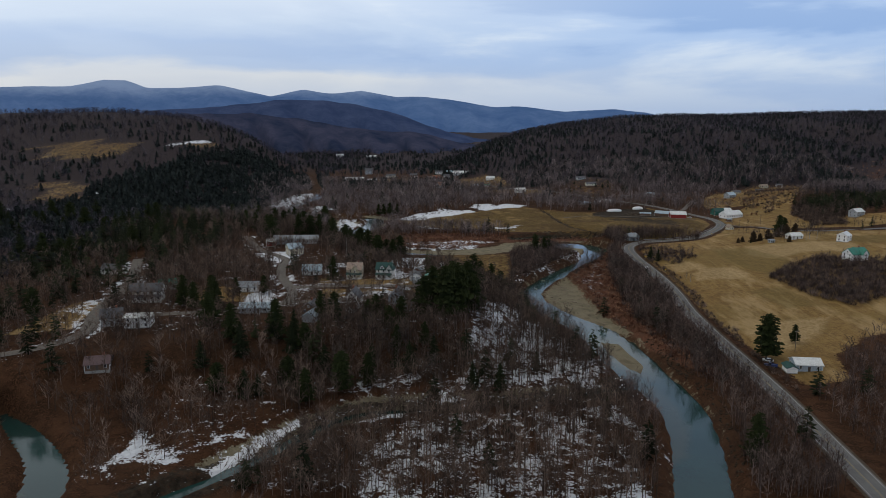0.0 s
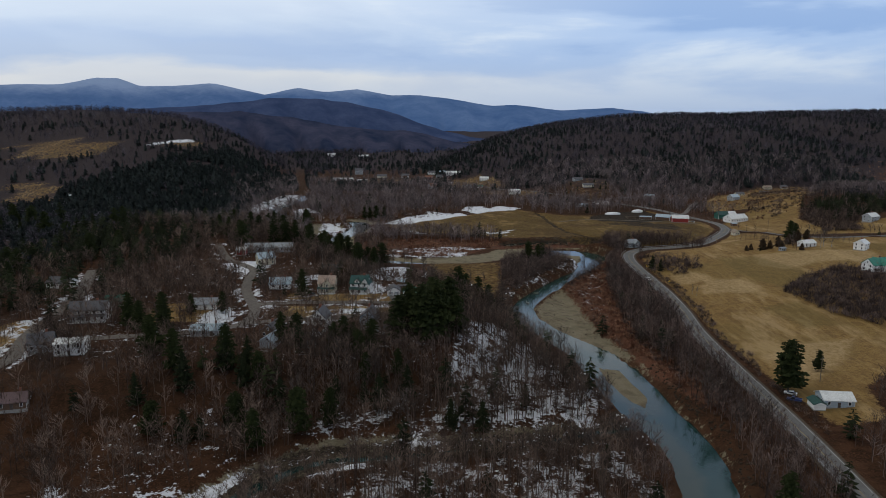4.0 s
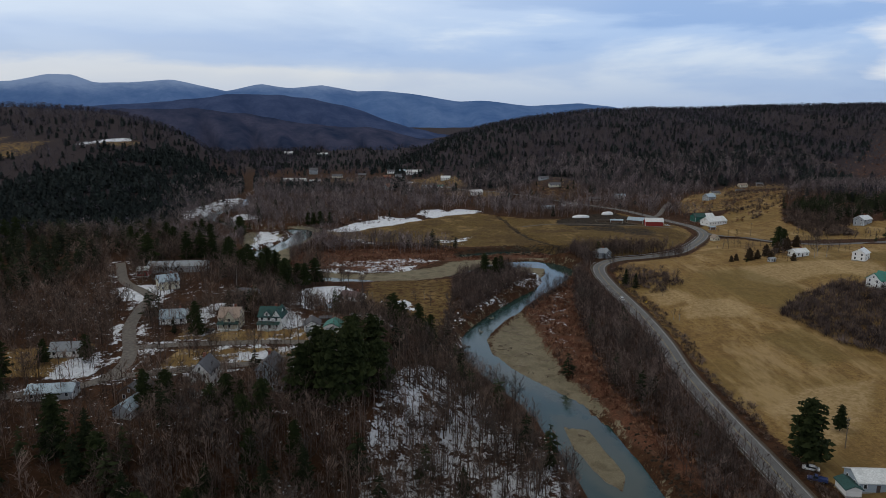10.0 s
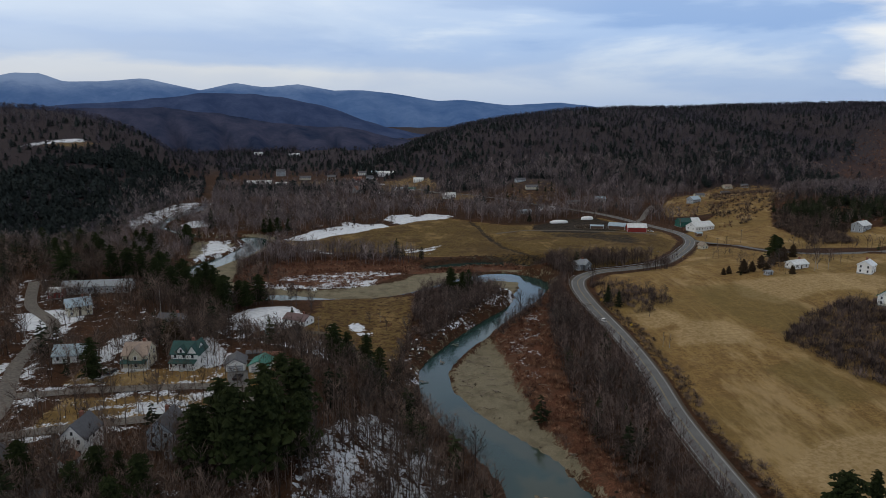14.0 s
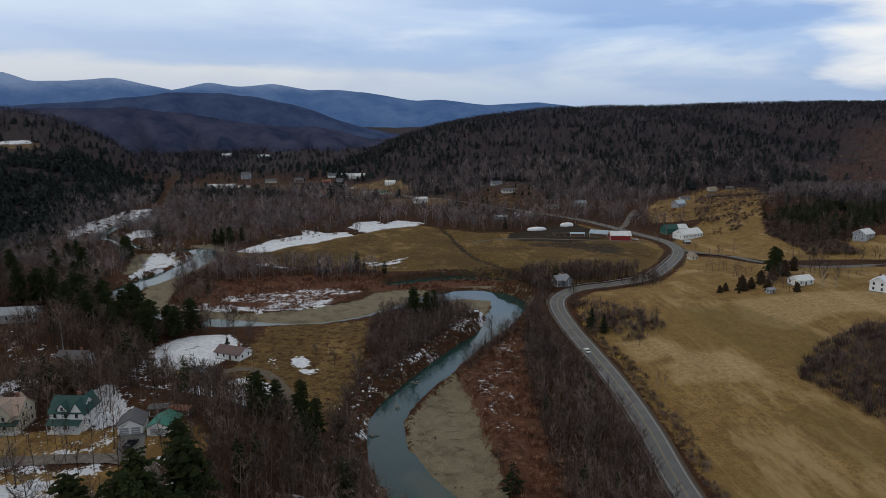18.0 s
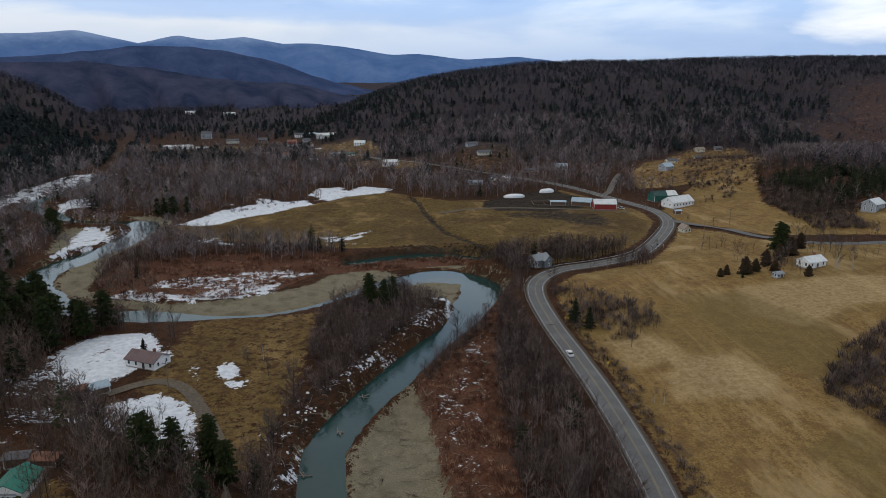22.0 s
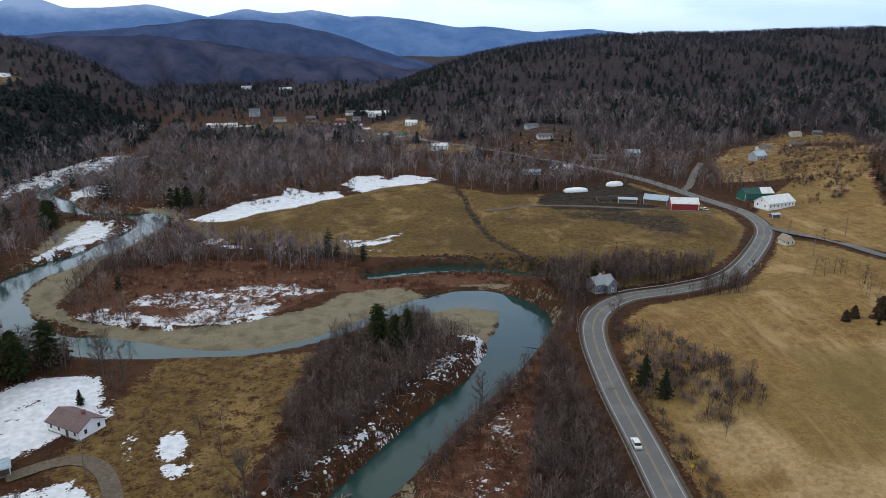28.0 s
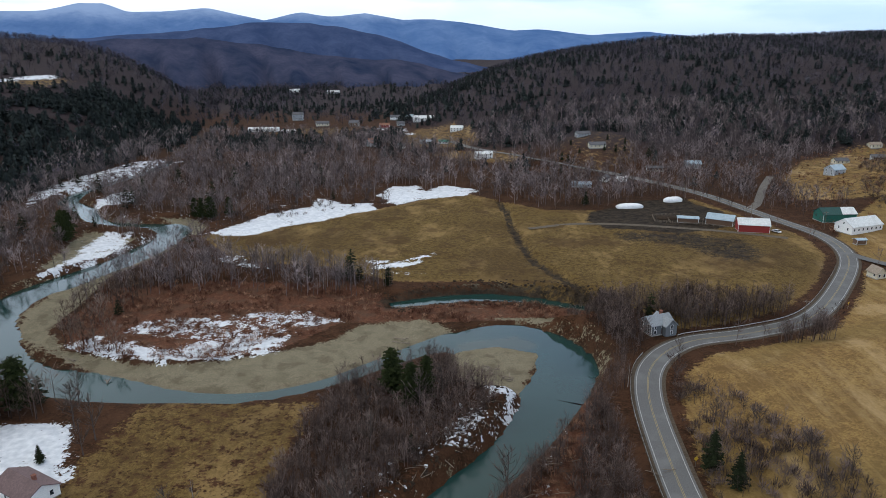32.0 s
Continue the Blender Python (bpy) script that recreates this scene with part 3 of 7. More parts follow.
SNOWS = [([(-46, 505), (-36, 522), (-14, 521), (-6, 509), (1, 495), (-6, 492), (-13, 480), (-20, 470), (-36, 478)], 0.78), ([(-19, 459), (-7, 463), (2, 467), (14, 456), (21, 439), (23, 422), (12, 419), (-7, 438)], 0.74), ([(17, 484), (23, 487), (27, 475), (20, 474)], 1.0), ([(22, 471), (29, 472), (30, 466), (24, 466)], 0.9), ([(8, 486), (10, 478), (12, 470), (14, 471), (12, 480), (10, 487)], 0.75),
         ([(-50, 717), (-35, 711), (-20, 715), (-9, 733), (8, 745), (23, 761), (38, 773), (30, 794), (14, 790), (-9, 811), (-6, 780), (-28, 765), (-41, 730)], 0.8), ([(30, 815), (38, 845), (57, 851), (64, 830), (73, 851), (99, 837), (85, 818), (69, 810), (48, 787)], 0.74), ([(43, 672), (57, 670), (50, 664)], 0.9), ([(49, 661), (77, 684), (78, 680), (51, 655)], 0.7), ([(-36, 675), (-17, 680), (8, 654), (-10, 658)], 0.5), ([(-197, 793), (-211, 864), (-190, 926), (-178, 981), (-193, 1100), (-206, 1159), (-175, 958), (-185, 863), (-188, 820), (-183, 768)], 0.58), ([(-100, 641), (-110, 723), (-90, 720), (-82, 690), (-93, 655)], 0.68), ([(-151, 791), (-152, 818), (-140, 828), (-120, 788), (-142, 779)], 0.7), ([(36, 790), (60, 826), (100, 832), (92, 815), (60, 800)], 0.8),
         ([(-50, 576), (-42, 587), (-13, 576), (4, 584), (30, 591), (29, 573), (13, 566), (-7, 562), (-29, 566)], 0.66), ([(-40, 586), (-30, 602), (30, 614), (50, 602), (30, 588), (0, 582)], 0.50), ([(-110, 660), (-80, 720), (-62, 712), (-72, 690), (-88, 655)], 0.42),
         ([(8, 285), (14, 338), (33, 368), (42, 372), (52, 356), (63, 320), (71, 301), (73, 284), (64, 271), (30, 270), (-4, 261)], 0.54),
         ([(-26, 180), (-32, 200), (-18, 236), (0, 243), (26, 248), (50, 245), (61, 226), (64, 200), (62, 180)], 0.46), ([(-120, 190), (-100, 270), (0, 295), (60, 285), (80, 205), (0, 180)], 0.31), ([(-75, 203), (-66, 223), (-54, 242), (-50, 238), (-64, 212), (-70, 200)], 0.95), ([(-34, 238), (-25, 243), (-14, 243), (-15, 238), (-32, 234)], 1.0),
         ([(-9, 261), (8, 264), (8, 258), (-6, 256)], 1.0), ([(-106, 203), (-106, 230), (-88, 212), (-82, 203)], 0.66), ([(-80, 216), (-77, 227), (-68, 231), (-64, 223)], 0.62), ([(47, 247), (68, 253), (74, 222), (67, 212), (62, 235)], 0.64),
         ([(-200, 290), (-200, 420), (-120, 520), (-60, 470), (0, 410), (10, 300), (-60, 290)], 0.29), ([(84, 440), (108, 500), (126, 540), (118, 500), (106, 440), (98, 380), (92, 400)], 0.33), ([(-60, 262), (-20, 282), (0, 290), (-10, 270), (-40, 258)], 0.45), ([(78, 505), (112, 548), (116, 540), (96, 512)], 0.40), ([(40, 428), (50, 458), (62, 478), (78, 498), (94, 524), (97, 518), (82, 494), (66, 473), (54, 452), (46, 428)], 0.43), ([(96, 538), (106, 548), (110, 542), (100, 534)], 0.8),
         ([(-30, 400), (-38, 424), (-36, 431), (-25, 416), (-20, 403), (-24, 396)], 1.0), ([(-74, 417), (-71, 436), (-64, 438), (-56, 432), (-57, 425), (-63, 424), (-62, 408), (-67, 404)], 0.75), ([(-50, 376), (-14, 374.5), (-13, 370), (-50, 371)], 0.75), ([(-43, 363), (-34, 368), (-24, 368), (-25, 361), (-37, 357)], 0.8), ([(-24, 385), (-21, 391), (-18, 388), (-20, 384)], 0.9), ([(-60, 360), (-58, 364), (-16, 372), (-16, 368)], 0.75), ([(-74, 384), (-66, 400), (-46, 398), (-50, 388)], 0.5),
         ([(-100, 340), (-106, 366), (-92, 372), (-84, 345)], 0.8), ([(-115, 440), (-130, 470), (-100, 480), (-96, 455)], 0.8), ([(-190, 780), (-176, 880), (-150, 960), (-196, 960), (-215, 830)], 0.55),
         ([(60, 288), (66, 270), (70, 286), (66, 300)], 0.5), ([(50, 664), (74, 672), (72, 664), (56, 658)], 0.8), ([(20, 650), (60, 655), (100, 650), (60, 648)], 0.42), ([(56, 470), (66, 479), (80, 493), (84, 492), (72, 476), (62, 464)], 0.52), ([(84, 507), (90, 524), (97, 532), (101, 526), (92, 511)], 0.62),
         ([(-160, 300), (-185, 330), (-176, 392), (-168, 360), (-160, 325)], 0.52), ([(-30, 1180), (-20, 1230), (60, 1170), (20, 1150)], 0.5), ([(-200, 660), (-220, 860), (-60, 880), (40, 850), (-40, 740), (-60, 650)], 0.27), ([(-447, 1108), (-444, 1122), (-386, 1178), (-376, 1150), (-410, 1122)], 0.85), ([(-566, 920), (-552, 915), (-550, 990), (-564, 990)], 0.9), ([(-425, 845), (-400, 850), (-398, 872), (-424, 870)], 0.9), ([(-520, 750), (-400, 740), (-380, 770), (-500, 790)], 0.40),
         ([(40, 405), (52, 445), (60, 448), (48, 400)], 0.42), ([(-20, 420), (-40, 455), (-20, 470), (0, 440)], 0.45), ([(-60, 470), (-40, 500), (-20, 480), (-30, 465)], 0.5)]


EAST_HILL = [(4000, 700), (1300, 860), (700, 960), (420, 975), (200, 925), (110, 990), (40, 1150), (-10, 1300), (-25, 1450), (0, 1700), (70, 2000), (220, 2400), (600, 2900), (4000, 3300)]
WEST_HILL = [(-4000, 640), (-420, 700), (-285, 780), (-245, 900), (-235, 1050), (-262, 1290), (-300, 1400), (-370, 1540), (-500, 1680), (-800, 1850), (-4000, 2050)]


def dip(y):
    """The valley floor falls away a little towards its far end."""
    return -7.0 * smooth(880, 1320, y) - 10.0 * smooth(1320, 2300, y)


def base_height(x, y):
    z = 3.0 + 14 * smooth(-18, 16, inside(TERRACE, x, y)) + dip(y)
    z = z + mound(x, y, 430, 490, 225, 140, 24) + 2.0 * smooth(105, 145, x) * smooth(900, 600, y) + mound(x, y, 195, 262, 55, 55, 4)
    e = np.clip(inside(EAST_HILL, x, y), 0, 4000)
    flank = x - np.interp(y, [900, 990, 1150, 1300, 1450, 1700, 2000, 2400, 2900], [150, 110, 40, -10, -25, 0, 70, 220, 600])
    front = y - np.interp(x, [-30, 100, 200, 420, 700, 1300, 4000], [1150, 985, 925, 975, 960, 860, 700])
    east = (1 - np.exp(-np.clip(flank, 0, 4000) / 200)) * (1 - np.exp(-np.clip(front, 0, 4000) / 500)) * smooth(0, 60, e)
    z = z + 143 * east * (0.80 + 0.20 * smooth(2500, 2000, y)) * (1 - 0.30 * mound(x, y, 780, 1330, 120, 330, 1)) - mound(x, y, 640, 2250, 260, 300, 9) - mound(x, y, 930, 1650, 230, 380, 15) + mound(x, y, 200, 975, 75, 60, 15) * smooth(880, 930, y)
    w = np.clip(inside(WEST_HILL, x, y), 0, 4000)
    ramp = np.interp(y + 0.5 * (x + 364), [640, 760, 880, 1000, 1116, 1330, 1500], [0.0, 0.05, 0.18, 0.40, 0.60, 0.93, 1.0])
    z = z + 141 * (1 - np.exp(-w / 115)) * ramp
    z = z + 30 * smooth(500, 1300, x) * smooth(900, 500, y) + 26 * smooth(-280, -900, x) * smooth(640, 400, y)
    z = z + 20 * smooth(290, 440, x) * smooth(520, 640, y) * smooth(1000, 820, y)
    far = smooth(0, 420, np.maximum(e, w))
    return z + far * 7 * lumps(x, y, 560, 3) + far * 4 * lumps(x, y, 190, 4) + 0.35 * lumps(x, y, 40, 5)


def road_level(y):
    return np.interp(y, [200, 400, 540, 590, 650, 760], [6.0, 7.0, 7.2, 6.4, 5.3, 5.0])


def height(x, y):
    x, y = np.asarray(x, float), np.asarray(y, float)
    z = base_height(x, y)
    d, _ = along(ROAD, x, y)
    z = z + (road_level(y) - z) * smooth(34, 7, d) * smooth(900, 800, y)
    for poly in GRAVELS:
        d = inside(poly, x, y)
        z = z + (np.minimum(z, 0.28 + 0.05 * np.clip(d, 0, 12)) - z) * smooth(-3, 2, d)
    low = inside(LOWLAND, x, y)
    z = z + (np.minimum(z, 0.9 + 0.2 * lumps(x, y, 30, 9)) - z) * smooth(-6, 3, low)
    for line in WATERS:
        d, ex = along(line, x, y)
        d = d - ex[..., 0]
        bed = -1.2 + dip(y)
        bank = bed + (z - bed) * smooth(-3.0, 1.8, d)
        z = np.where(d < 1.8, np.minimum(z, bank), z)
    d, _ = along(GULLY, x, y)
    z = z - 1.7 * smooth(4.6, 1.2, d + 1.5 * lumps(x, y, 18, 33))
    for poly in BARS:
        z = np.maximum(z, -0.8 + 1.15 * smooth(-3, 2.5, inside(poly, x, y)))
    return z


# ---- building blocks ----
class Shape:
    """Vertices and faces gathered for one mesh."""

    def __init__(self):
        self.v, self.f = [], []

    def face(self, *pts):
        n = len(self.v)
        self.v += [tuple(p) for p in pts]
        self.f.append(tuple(range(n, n + len(pts))))

    def box(self, x0, y0, z0, x1, y1, z1):
        n = len(self.v)
        self.v += [(x, y, z) for z in (z0, z1) for x, y in ((x0, y0), (x1, y0), (x1, y1), (x0, y1))]
        self.f += [tuple(n + i for i in q) for q in ((3, 2, 1, 0), (4, 5, 6, 7), (0, 1, 5, 4), (1, 2, 6, 5), (2, 3, 7, 6), (3, 0, 4, 7))]
        return self

    def tube(self, rings, sides=5, cap=True):
        """Rings of (x, y, z, radius), joined; a radius near 0 ends in a point."""
        n = len(self.v)
        rings = [np.array(r, float) for r in rings]
        for i, r in enumerate(rings):
            way = rings[min(i + 1, len(rings) - 1)][:3] - rings[max(i - 1, 0)][:3]
            way = way / (np.linalg.norm(way) + 1e-9)
            side = np.cross(way, (0.31, 0.95, 0.1) if abs(way[1]) < 0.8 else (1, 0, 0))
            side /= np.linalg.norm(side)
            up = np.cross(way, side)
            for k in range(sides):
                t = 2 * math.pi * k / sides
                self.v.append(tuple(r[:3] + r[3] * (math.cos(t) * side + math.sin(t) * up)))
        for i in range(len(rings) - 1):
            for k in range(sides):
                a, b = n + i * sides + k, n + i * sides + (k + 1) % sides
                self.f.append((a, b, b + sides, a + sides))
        if cap:
            m = n + (len(rings) - 1) * sides
            self.f += [tuple(range(m, m + sides)), tuple(reversed(range(n, n + sides)))]
        return self

    def extrude(self, outline, depth):
        """A prism from an outline in x and z, pushed along y."""
        n, k = len(self.v), len(outline)
        self.v += [(x, y, z) for y in (-depth / 2, depth / 2) for x, z in outline]
        self.f += [tuple(range(n, n + k)), tuple(reversed(range(n + k, n + 2 * k)))]
        self.f += [(n + i, n + k + i, n + k + (i + 1) % k, n + (i + 1) % k) for i in range(k)]
        return self

    def mesh(self, name, mat, flat=True):
        me = bpy.data.meshes.new(name)
        me.from_pydata(self.v, [], self.f)
        me.materials.append(mat)
        if not flat:
            me.polygons.foreach_set("use_smooth", [True] * len(me.polygons))
        me.update()
        return me


def fix_normals(me):
    bm = bmesh.new()
    bm.from_mesh(me)
    bmesh.ops.recalc_face_normals(bm, faces=bm.faces)
    bm.to_mesh(me)
    bm.free()
    return me


def part(name, shape, mat, parent=None, label="", flat=True):
    """One mesh object under a thing or under a part."""
    ob = new(name, fix_normals(shape.mesh(name, mat, flat)))
    ob.parent = parent
    if label:
        ob["label"] = label
    return ob


def thing(name, m, label, category, group=""):
    ob = new(name)
    ob.empty_display_size = 0.5
    ob.matrix_world = m
    return tagged(ob, label, category, group)


def big_mesh(name, verts, tris, mat):
    me = bpy.data.meshes.new(name)
    me.vertices.add(len(verts))
    me.vertices.foreach_set("co", np.ascontiguousarray(verts, dtype=np.float32).ravel())
    me.loops.add(len(tris) * 3)
    me.loops.foreach_set("vertex_index", np.ascontiguousarray(tris, dtype=np.int32).ravel())
    me.polygons.add(len(tris))
    me.polygons.foreach_set("loop_start", np.arange(0, len(tris) * 3, 3, dtype=np.int32))
    me.materials.append(mat)
    me.update(calc_edges=True)
    return me


# ---- ground ----
def spread(a, b, step, far, grow=1.13):
    core = list(np.arange(a, b + 0.1, step))
    s, hi, lo = step, [core[-1]], [core[0]]
    while hi[-1] < far[1]:
        s *= grow
        hi.append(hi[-1] + min(s, 160))
    s = step
    while lo[-1] > far[0]:
        s *= grow
        lo.append(lo[-1] - min(s, 160))
    return np.array(lo[:0:-1] + core + hi[1:])


gx = spread(-215, 330, 2.6, (-4600, 4700))
gy = spread(195, 850, 2.6, (-4500, 4650))
GX, GY = np.meshgrid(gx, gy)
fx, fy = GX.ravel(), GY.ravel()
fz = height(fx, fy)
nx, ny = len(gx), len(gy)
q = (np.arange(ny - 1)[:, None] * nx + np.arange(nx - 1)[None]).ravel()
ground_mesh = big_mesh("ground", np.stack([fx, fy, fz], 1), np.vstack([np.stack([q, q + 1, q + nx + 1], 1), np.stack([q, q + nx + 1, q + nx], 1)]), M_GROUND)


def on_grid(values, x, y):
    """Values of the ground's grid, between its points."""
    x, y = np.asarray(x, float), np.asarray(y, float)
    i, j = np.clip(np.searchsorted(gx, x) - 1, 0, nx - 2), np.clip(np.searchsorted(gy, y) - 1, 0, ny - 2)
    u, v = (x - gx[i]) / (gx[i + 1] - gx[i]), (y - gy[j]) / (gy[j + 1] - gy[j])
    k = values.reshape(ny, nx)
    return (k[j, i] * (1 - u) + k[j, i + 1] * u) * (1 - v) + (k[j + 1, i] * (1 - u) + k[j + 1, i + 1] * u) * v


def land(x, y):
    return on_grid(fz, x, y)


def ground_z(x, y):
    return float(land(x, y))


ground_mesh.polygons.foreach_set("use_smooth", [True] * len(ground_mesh.polygons))


def field_mask(x, y):
    m = np.zeros(np.shape(x))
    for poly in FIELDS:
        m = np.maximum(m, (0.57 if poly is FIELDS[3] else 0.36 if poly[0] == (158, 905) else 0.58 if poly[0] == (300, 800) else 0.50 if poly[0][1] > 880 else 1.0) * smooth(-5, 5, inside(poly, x, y)))
    return m


def gravel_mask(x, y):
    m = np.zeros(np.shape(x))
    for poly in GRAVELS + BARS:
        m = np.maximum(m, smooth(-3, 3, inside(poly, x, y)))
    for line, reach in ((RIVER, 4.0), (RIVER_LOW, 1.6), (POOL, 4.0), (OLD_ARM, 6.0)):
        d, ex = along(line, x, y)
        m = np.maximum(m, 0.30 * (1 + 0.7 * lumps(x, y, 60, 21)) * smooth(reach, reach * 0.3, d - ex[..., 0]))
    return m


def snow_mask(x, y):
    m = np.zeros(np.shape(x))
    for poly, amount in SNOWS:
        m = np.maximum(m, amount * smooth(-4.5, 4.5, inside(poly, x, y)))
    for line, half in ((MAIN_STREET, 2.7), (CROSS_STREET, 2.4), (WEST_STREET, 3.0)):
        d, _ = along(line, x, y)
        m = np.maximum(m, (0.50 + 0.30 * lumps(x, y, 38, 31)) * smooth(half, half + 1.2, d) * smooth(half + 6.5, half + 2.5, d))
    return m


def brush_mask(x, y):
    cleared = [(600, 1075), (740, 1180), (890, 1390), (1000, 1420), (1250, 1300), (1150, 1050), (720, 985), (600, 990)]
    return np.maximum(0.46 * smooth(-20, 30, inside(cleared, x, y)), np.maximum(smooth(-4, 4, inside(BRUSH, x, y)), smooth(-4, 4, inside(BRUSH2, x, y))))


def hazed_wood_mask(x, y):
    # where the floor takes the haze-tinted colour: both hills and all far ground
    m = np.maximum(smooth(-30, 60, inside(EAST_HILL, x, y)), smooth(-30, 60, inside(WEST_HILL, x, y)))
    return np.maximum(np.maximum(m, smooth(1300, 1500, y)), np.maximum(smooth(-230, -330, x), smooth(420, 520, x)))


PALE = ([(224, 512), (261, 510), (295, 500), (288, 470), (255, 480), (224, 466), (214, 484)], [(156, 480), (172, 474), (177, 455), (156, 455)], [(163, 447), (186, 454), (196, 437), (186, 424), (160, 430)], [(150, 330), (170, 345), (200, 350), (180, 322), (155, 300)])
GREEN = ([(198, 510), (222, 506), (234, 460), (222, 430), (206, 428), (194, 465)], [(180, 400), (202, 405), (205, 370), (185, 365)], [(300, 520), (330, 512), (330, 480), (296, 490)])
MASKS = {"pale": sum(smooth(-8, 8, inside(k, fx, fy)) for k in PALE), "green": sum(smooth(-8, 8, inside(k, fx, fy)) for k in GREEN), "wood": 0.9 * hazed_wood_mask(fx, fy), "olive": np.maximum(smooth(-6, 6, inside(FIELDS[1], fx, fy)), 0.85 * smooth(-6, 6, inside(FIELDS[3], fx, fy))), "field": field_mask(fx, fy), "gravel": gravel_mask(fx, fy), "snow": snow_mask(fx, fy), "brush": brush_mask(fx, fy), "mud": np.maximum(np.maximum(smooth(-6, 6, inside(MUD, fx, fy)), 0.58 * smooth(-14, 10, inside(YARD_MUD, fx, fy))), np.maximum(0.60 * smooth(5.0, 1.5, along(GULLY, fx, fy)[0]), np.maximum(0.56 * smooth(11, 4, along(POOL, fx, fy)[0]), 0.60 * smooth(15, 8, along(OLD_ARM, fx, fy)[0]))))}
for key, values in MASKS.items():
    at = ground_mesh.attributes.new(key, "FLOAT", "POINT")
    at.data.foreach_set("value", values.astype(np.float32))
ground = tagged(new("ground", ground_mesh), "valley ground of leaf litter, winter grass, gravel and melting snow", "ground", kind="structure")


def ribbon(name, line, left, right, lift, mat):
    """A strip along a line, from left to right of it in metres, lying on the land."""
    p = line[:, :2]
    way = np.gradient(p, axis=0)
    way /= np.linalg.norm(way, axis=1)[:, None]
    side = np.stack([way[:, 1], -way[:, 0]], 1)
    cols = np.linspace(left, right, 3 if right - left > 2 else 2)
    v = np.concatenate([p + side * c for c in cols], 0)
    mid = land(p[:, 0], p[:, 1])
    k = np.ones(7) / 7
    mid = np.convolve(np.pad(mid, 3, mode="edge"), k, "valid")
    z = np.tile(mid, len(cols)) + lift
    v = np.column_stack([v, z])
    n = len(p)
    tris = []
    for c in range(len(cols) - 1):
        i = np.arange(n - 1) + c * n
        tris += [np.stack([i, i + n, i + n + 1], 1), np.stack([i, i + n + 1, i + 1], 1)]
    return new(name, big_mesh(name, v, np.vstack(tris)[:, ::-1], mat))


# water
for name, line, extra, level in (("river", RIVER, 2.0, 0.0), ("river_downstream", RIVER_LOW, 2.0, 0.004), ("backwater_pool", POOL, 1.5, 0.30), ("old_river_arm", OLD_ARM, 1.0, 0.10), ("pond", POND, 1.0, 0.10)):
    p = line.copy()
    way = np.gradient(p[:, :2], axis=0)
    way /= np.linalg.norm(way, axis=1)[:, None]
    side = np.stack([way[:, 1], -way[:, 0]], 1)
    hw = p[:, 2:3] + extra
    cols = 9
    v = np.concatenate([p[:, :2] + side * hw * k for k in np.linspace(-1, 1, cols)], 0)
    v = np.column_stack([v, level + dip(v[:, 1])])
    n = len(p)
    tris = []
    for c in range(cols - 1):
        i = np.arange(n - 1) + c * n
        tris += [np.stack([i, i + n, i + n + 1], 1), np.stack([i, i + n + 1, i + 1], 1)]
    me = big_mesh(name, v, np.vstack(tris)[:, ::-1], M_WATER)
    shoal = np.zeros(len(v))
    for poly in SHOALS:
        shoal = np.maximum(shoal, smooth(-5, 4, inside(poly, v[:, 0], v[:, 1])))
    me.attributes.new("shoal", "FLOAT", "POINT").data.foreach_set("value", shoal.astype(np.float32))
    tagged(new(name, me), "cold green-grey river water between gravel banks", "water", kind="structure")

# roads
near_road = ROAD[ROAD[:, 1] < 1100]
road = tagged(ribbon("road", near_road, -3.9, 3.9, 0.20, M_ROAD), "two-lane grey asphalt road with painted lines", "road", kind="structure")
for name, a, b, mat in (("edge_line_west", -3.35, -3.15, M_LINE), ("edge_line_east", 3.15, 3.35, M_LINE), ("centre_line_west", -0.24, -0.10, M_YELLOW), ("centre_line_east", 0.10, 0.24, M_YELLOW)):
    part_ob = ribbon(name, near_road, a, b, 0.206, mat)
    part_ob.name = "painted_line"
    part_ob.parent = road
shoulders = tagged(ribbon("road_shoulder", near_road, -5.0, 5.0, 0.12, M_SHOULDER), "dirty gravel shoulder along the asphalt road", "road shoulder", kind="structure")
for name, line, half, mat, label in (("side_road", SIDE_ROAD, 2.8, M_ROAD, "narrow paved side road climbing past a field"), ("hill_road", HILL_ROAD, 2.6, M_STREET, "pale dirt road leading into the woods"),
                                     ("main_street", MAIN_STREET, 2.7, M_STREET, "worn village street with snowy verges"), ("cross_street", CROSS_STREET, 2.6, M_STREET, "curving village lane with snow along its verges"),
                                     ("west_street", WEST_STREET, 3.2, M_STREET, "wet village street with snow on its verges"), ("garage_drive", GARAGE_DRIVE, 3.4, M_ROAD, "dark asphalt apron before the garage"), ("driveway", DRIVE, 2.2, M_DIRT, "curving dirt driveway to a bungalow"),
                                     ("farm_track", FARM_TRACK, 2.0, M_DIRT, "muddy dirt yard track beside the barn")):
    tagged(ribbon(name, line, -half, half, 0.22, mat), label, "road", kind="structure")


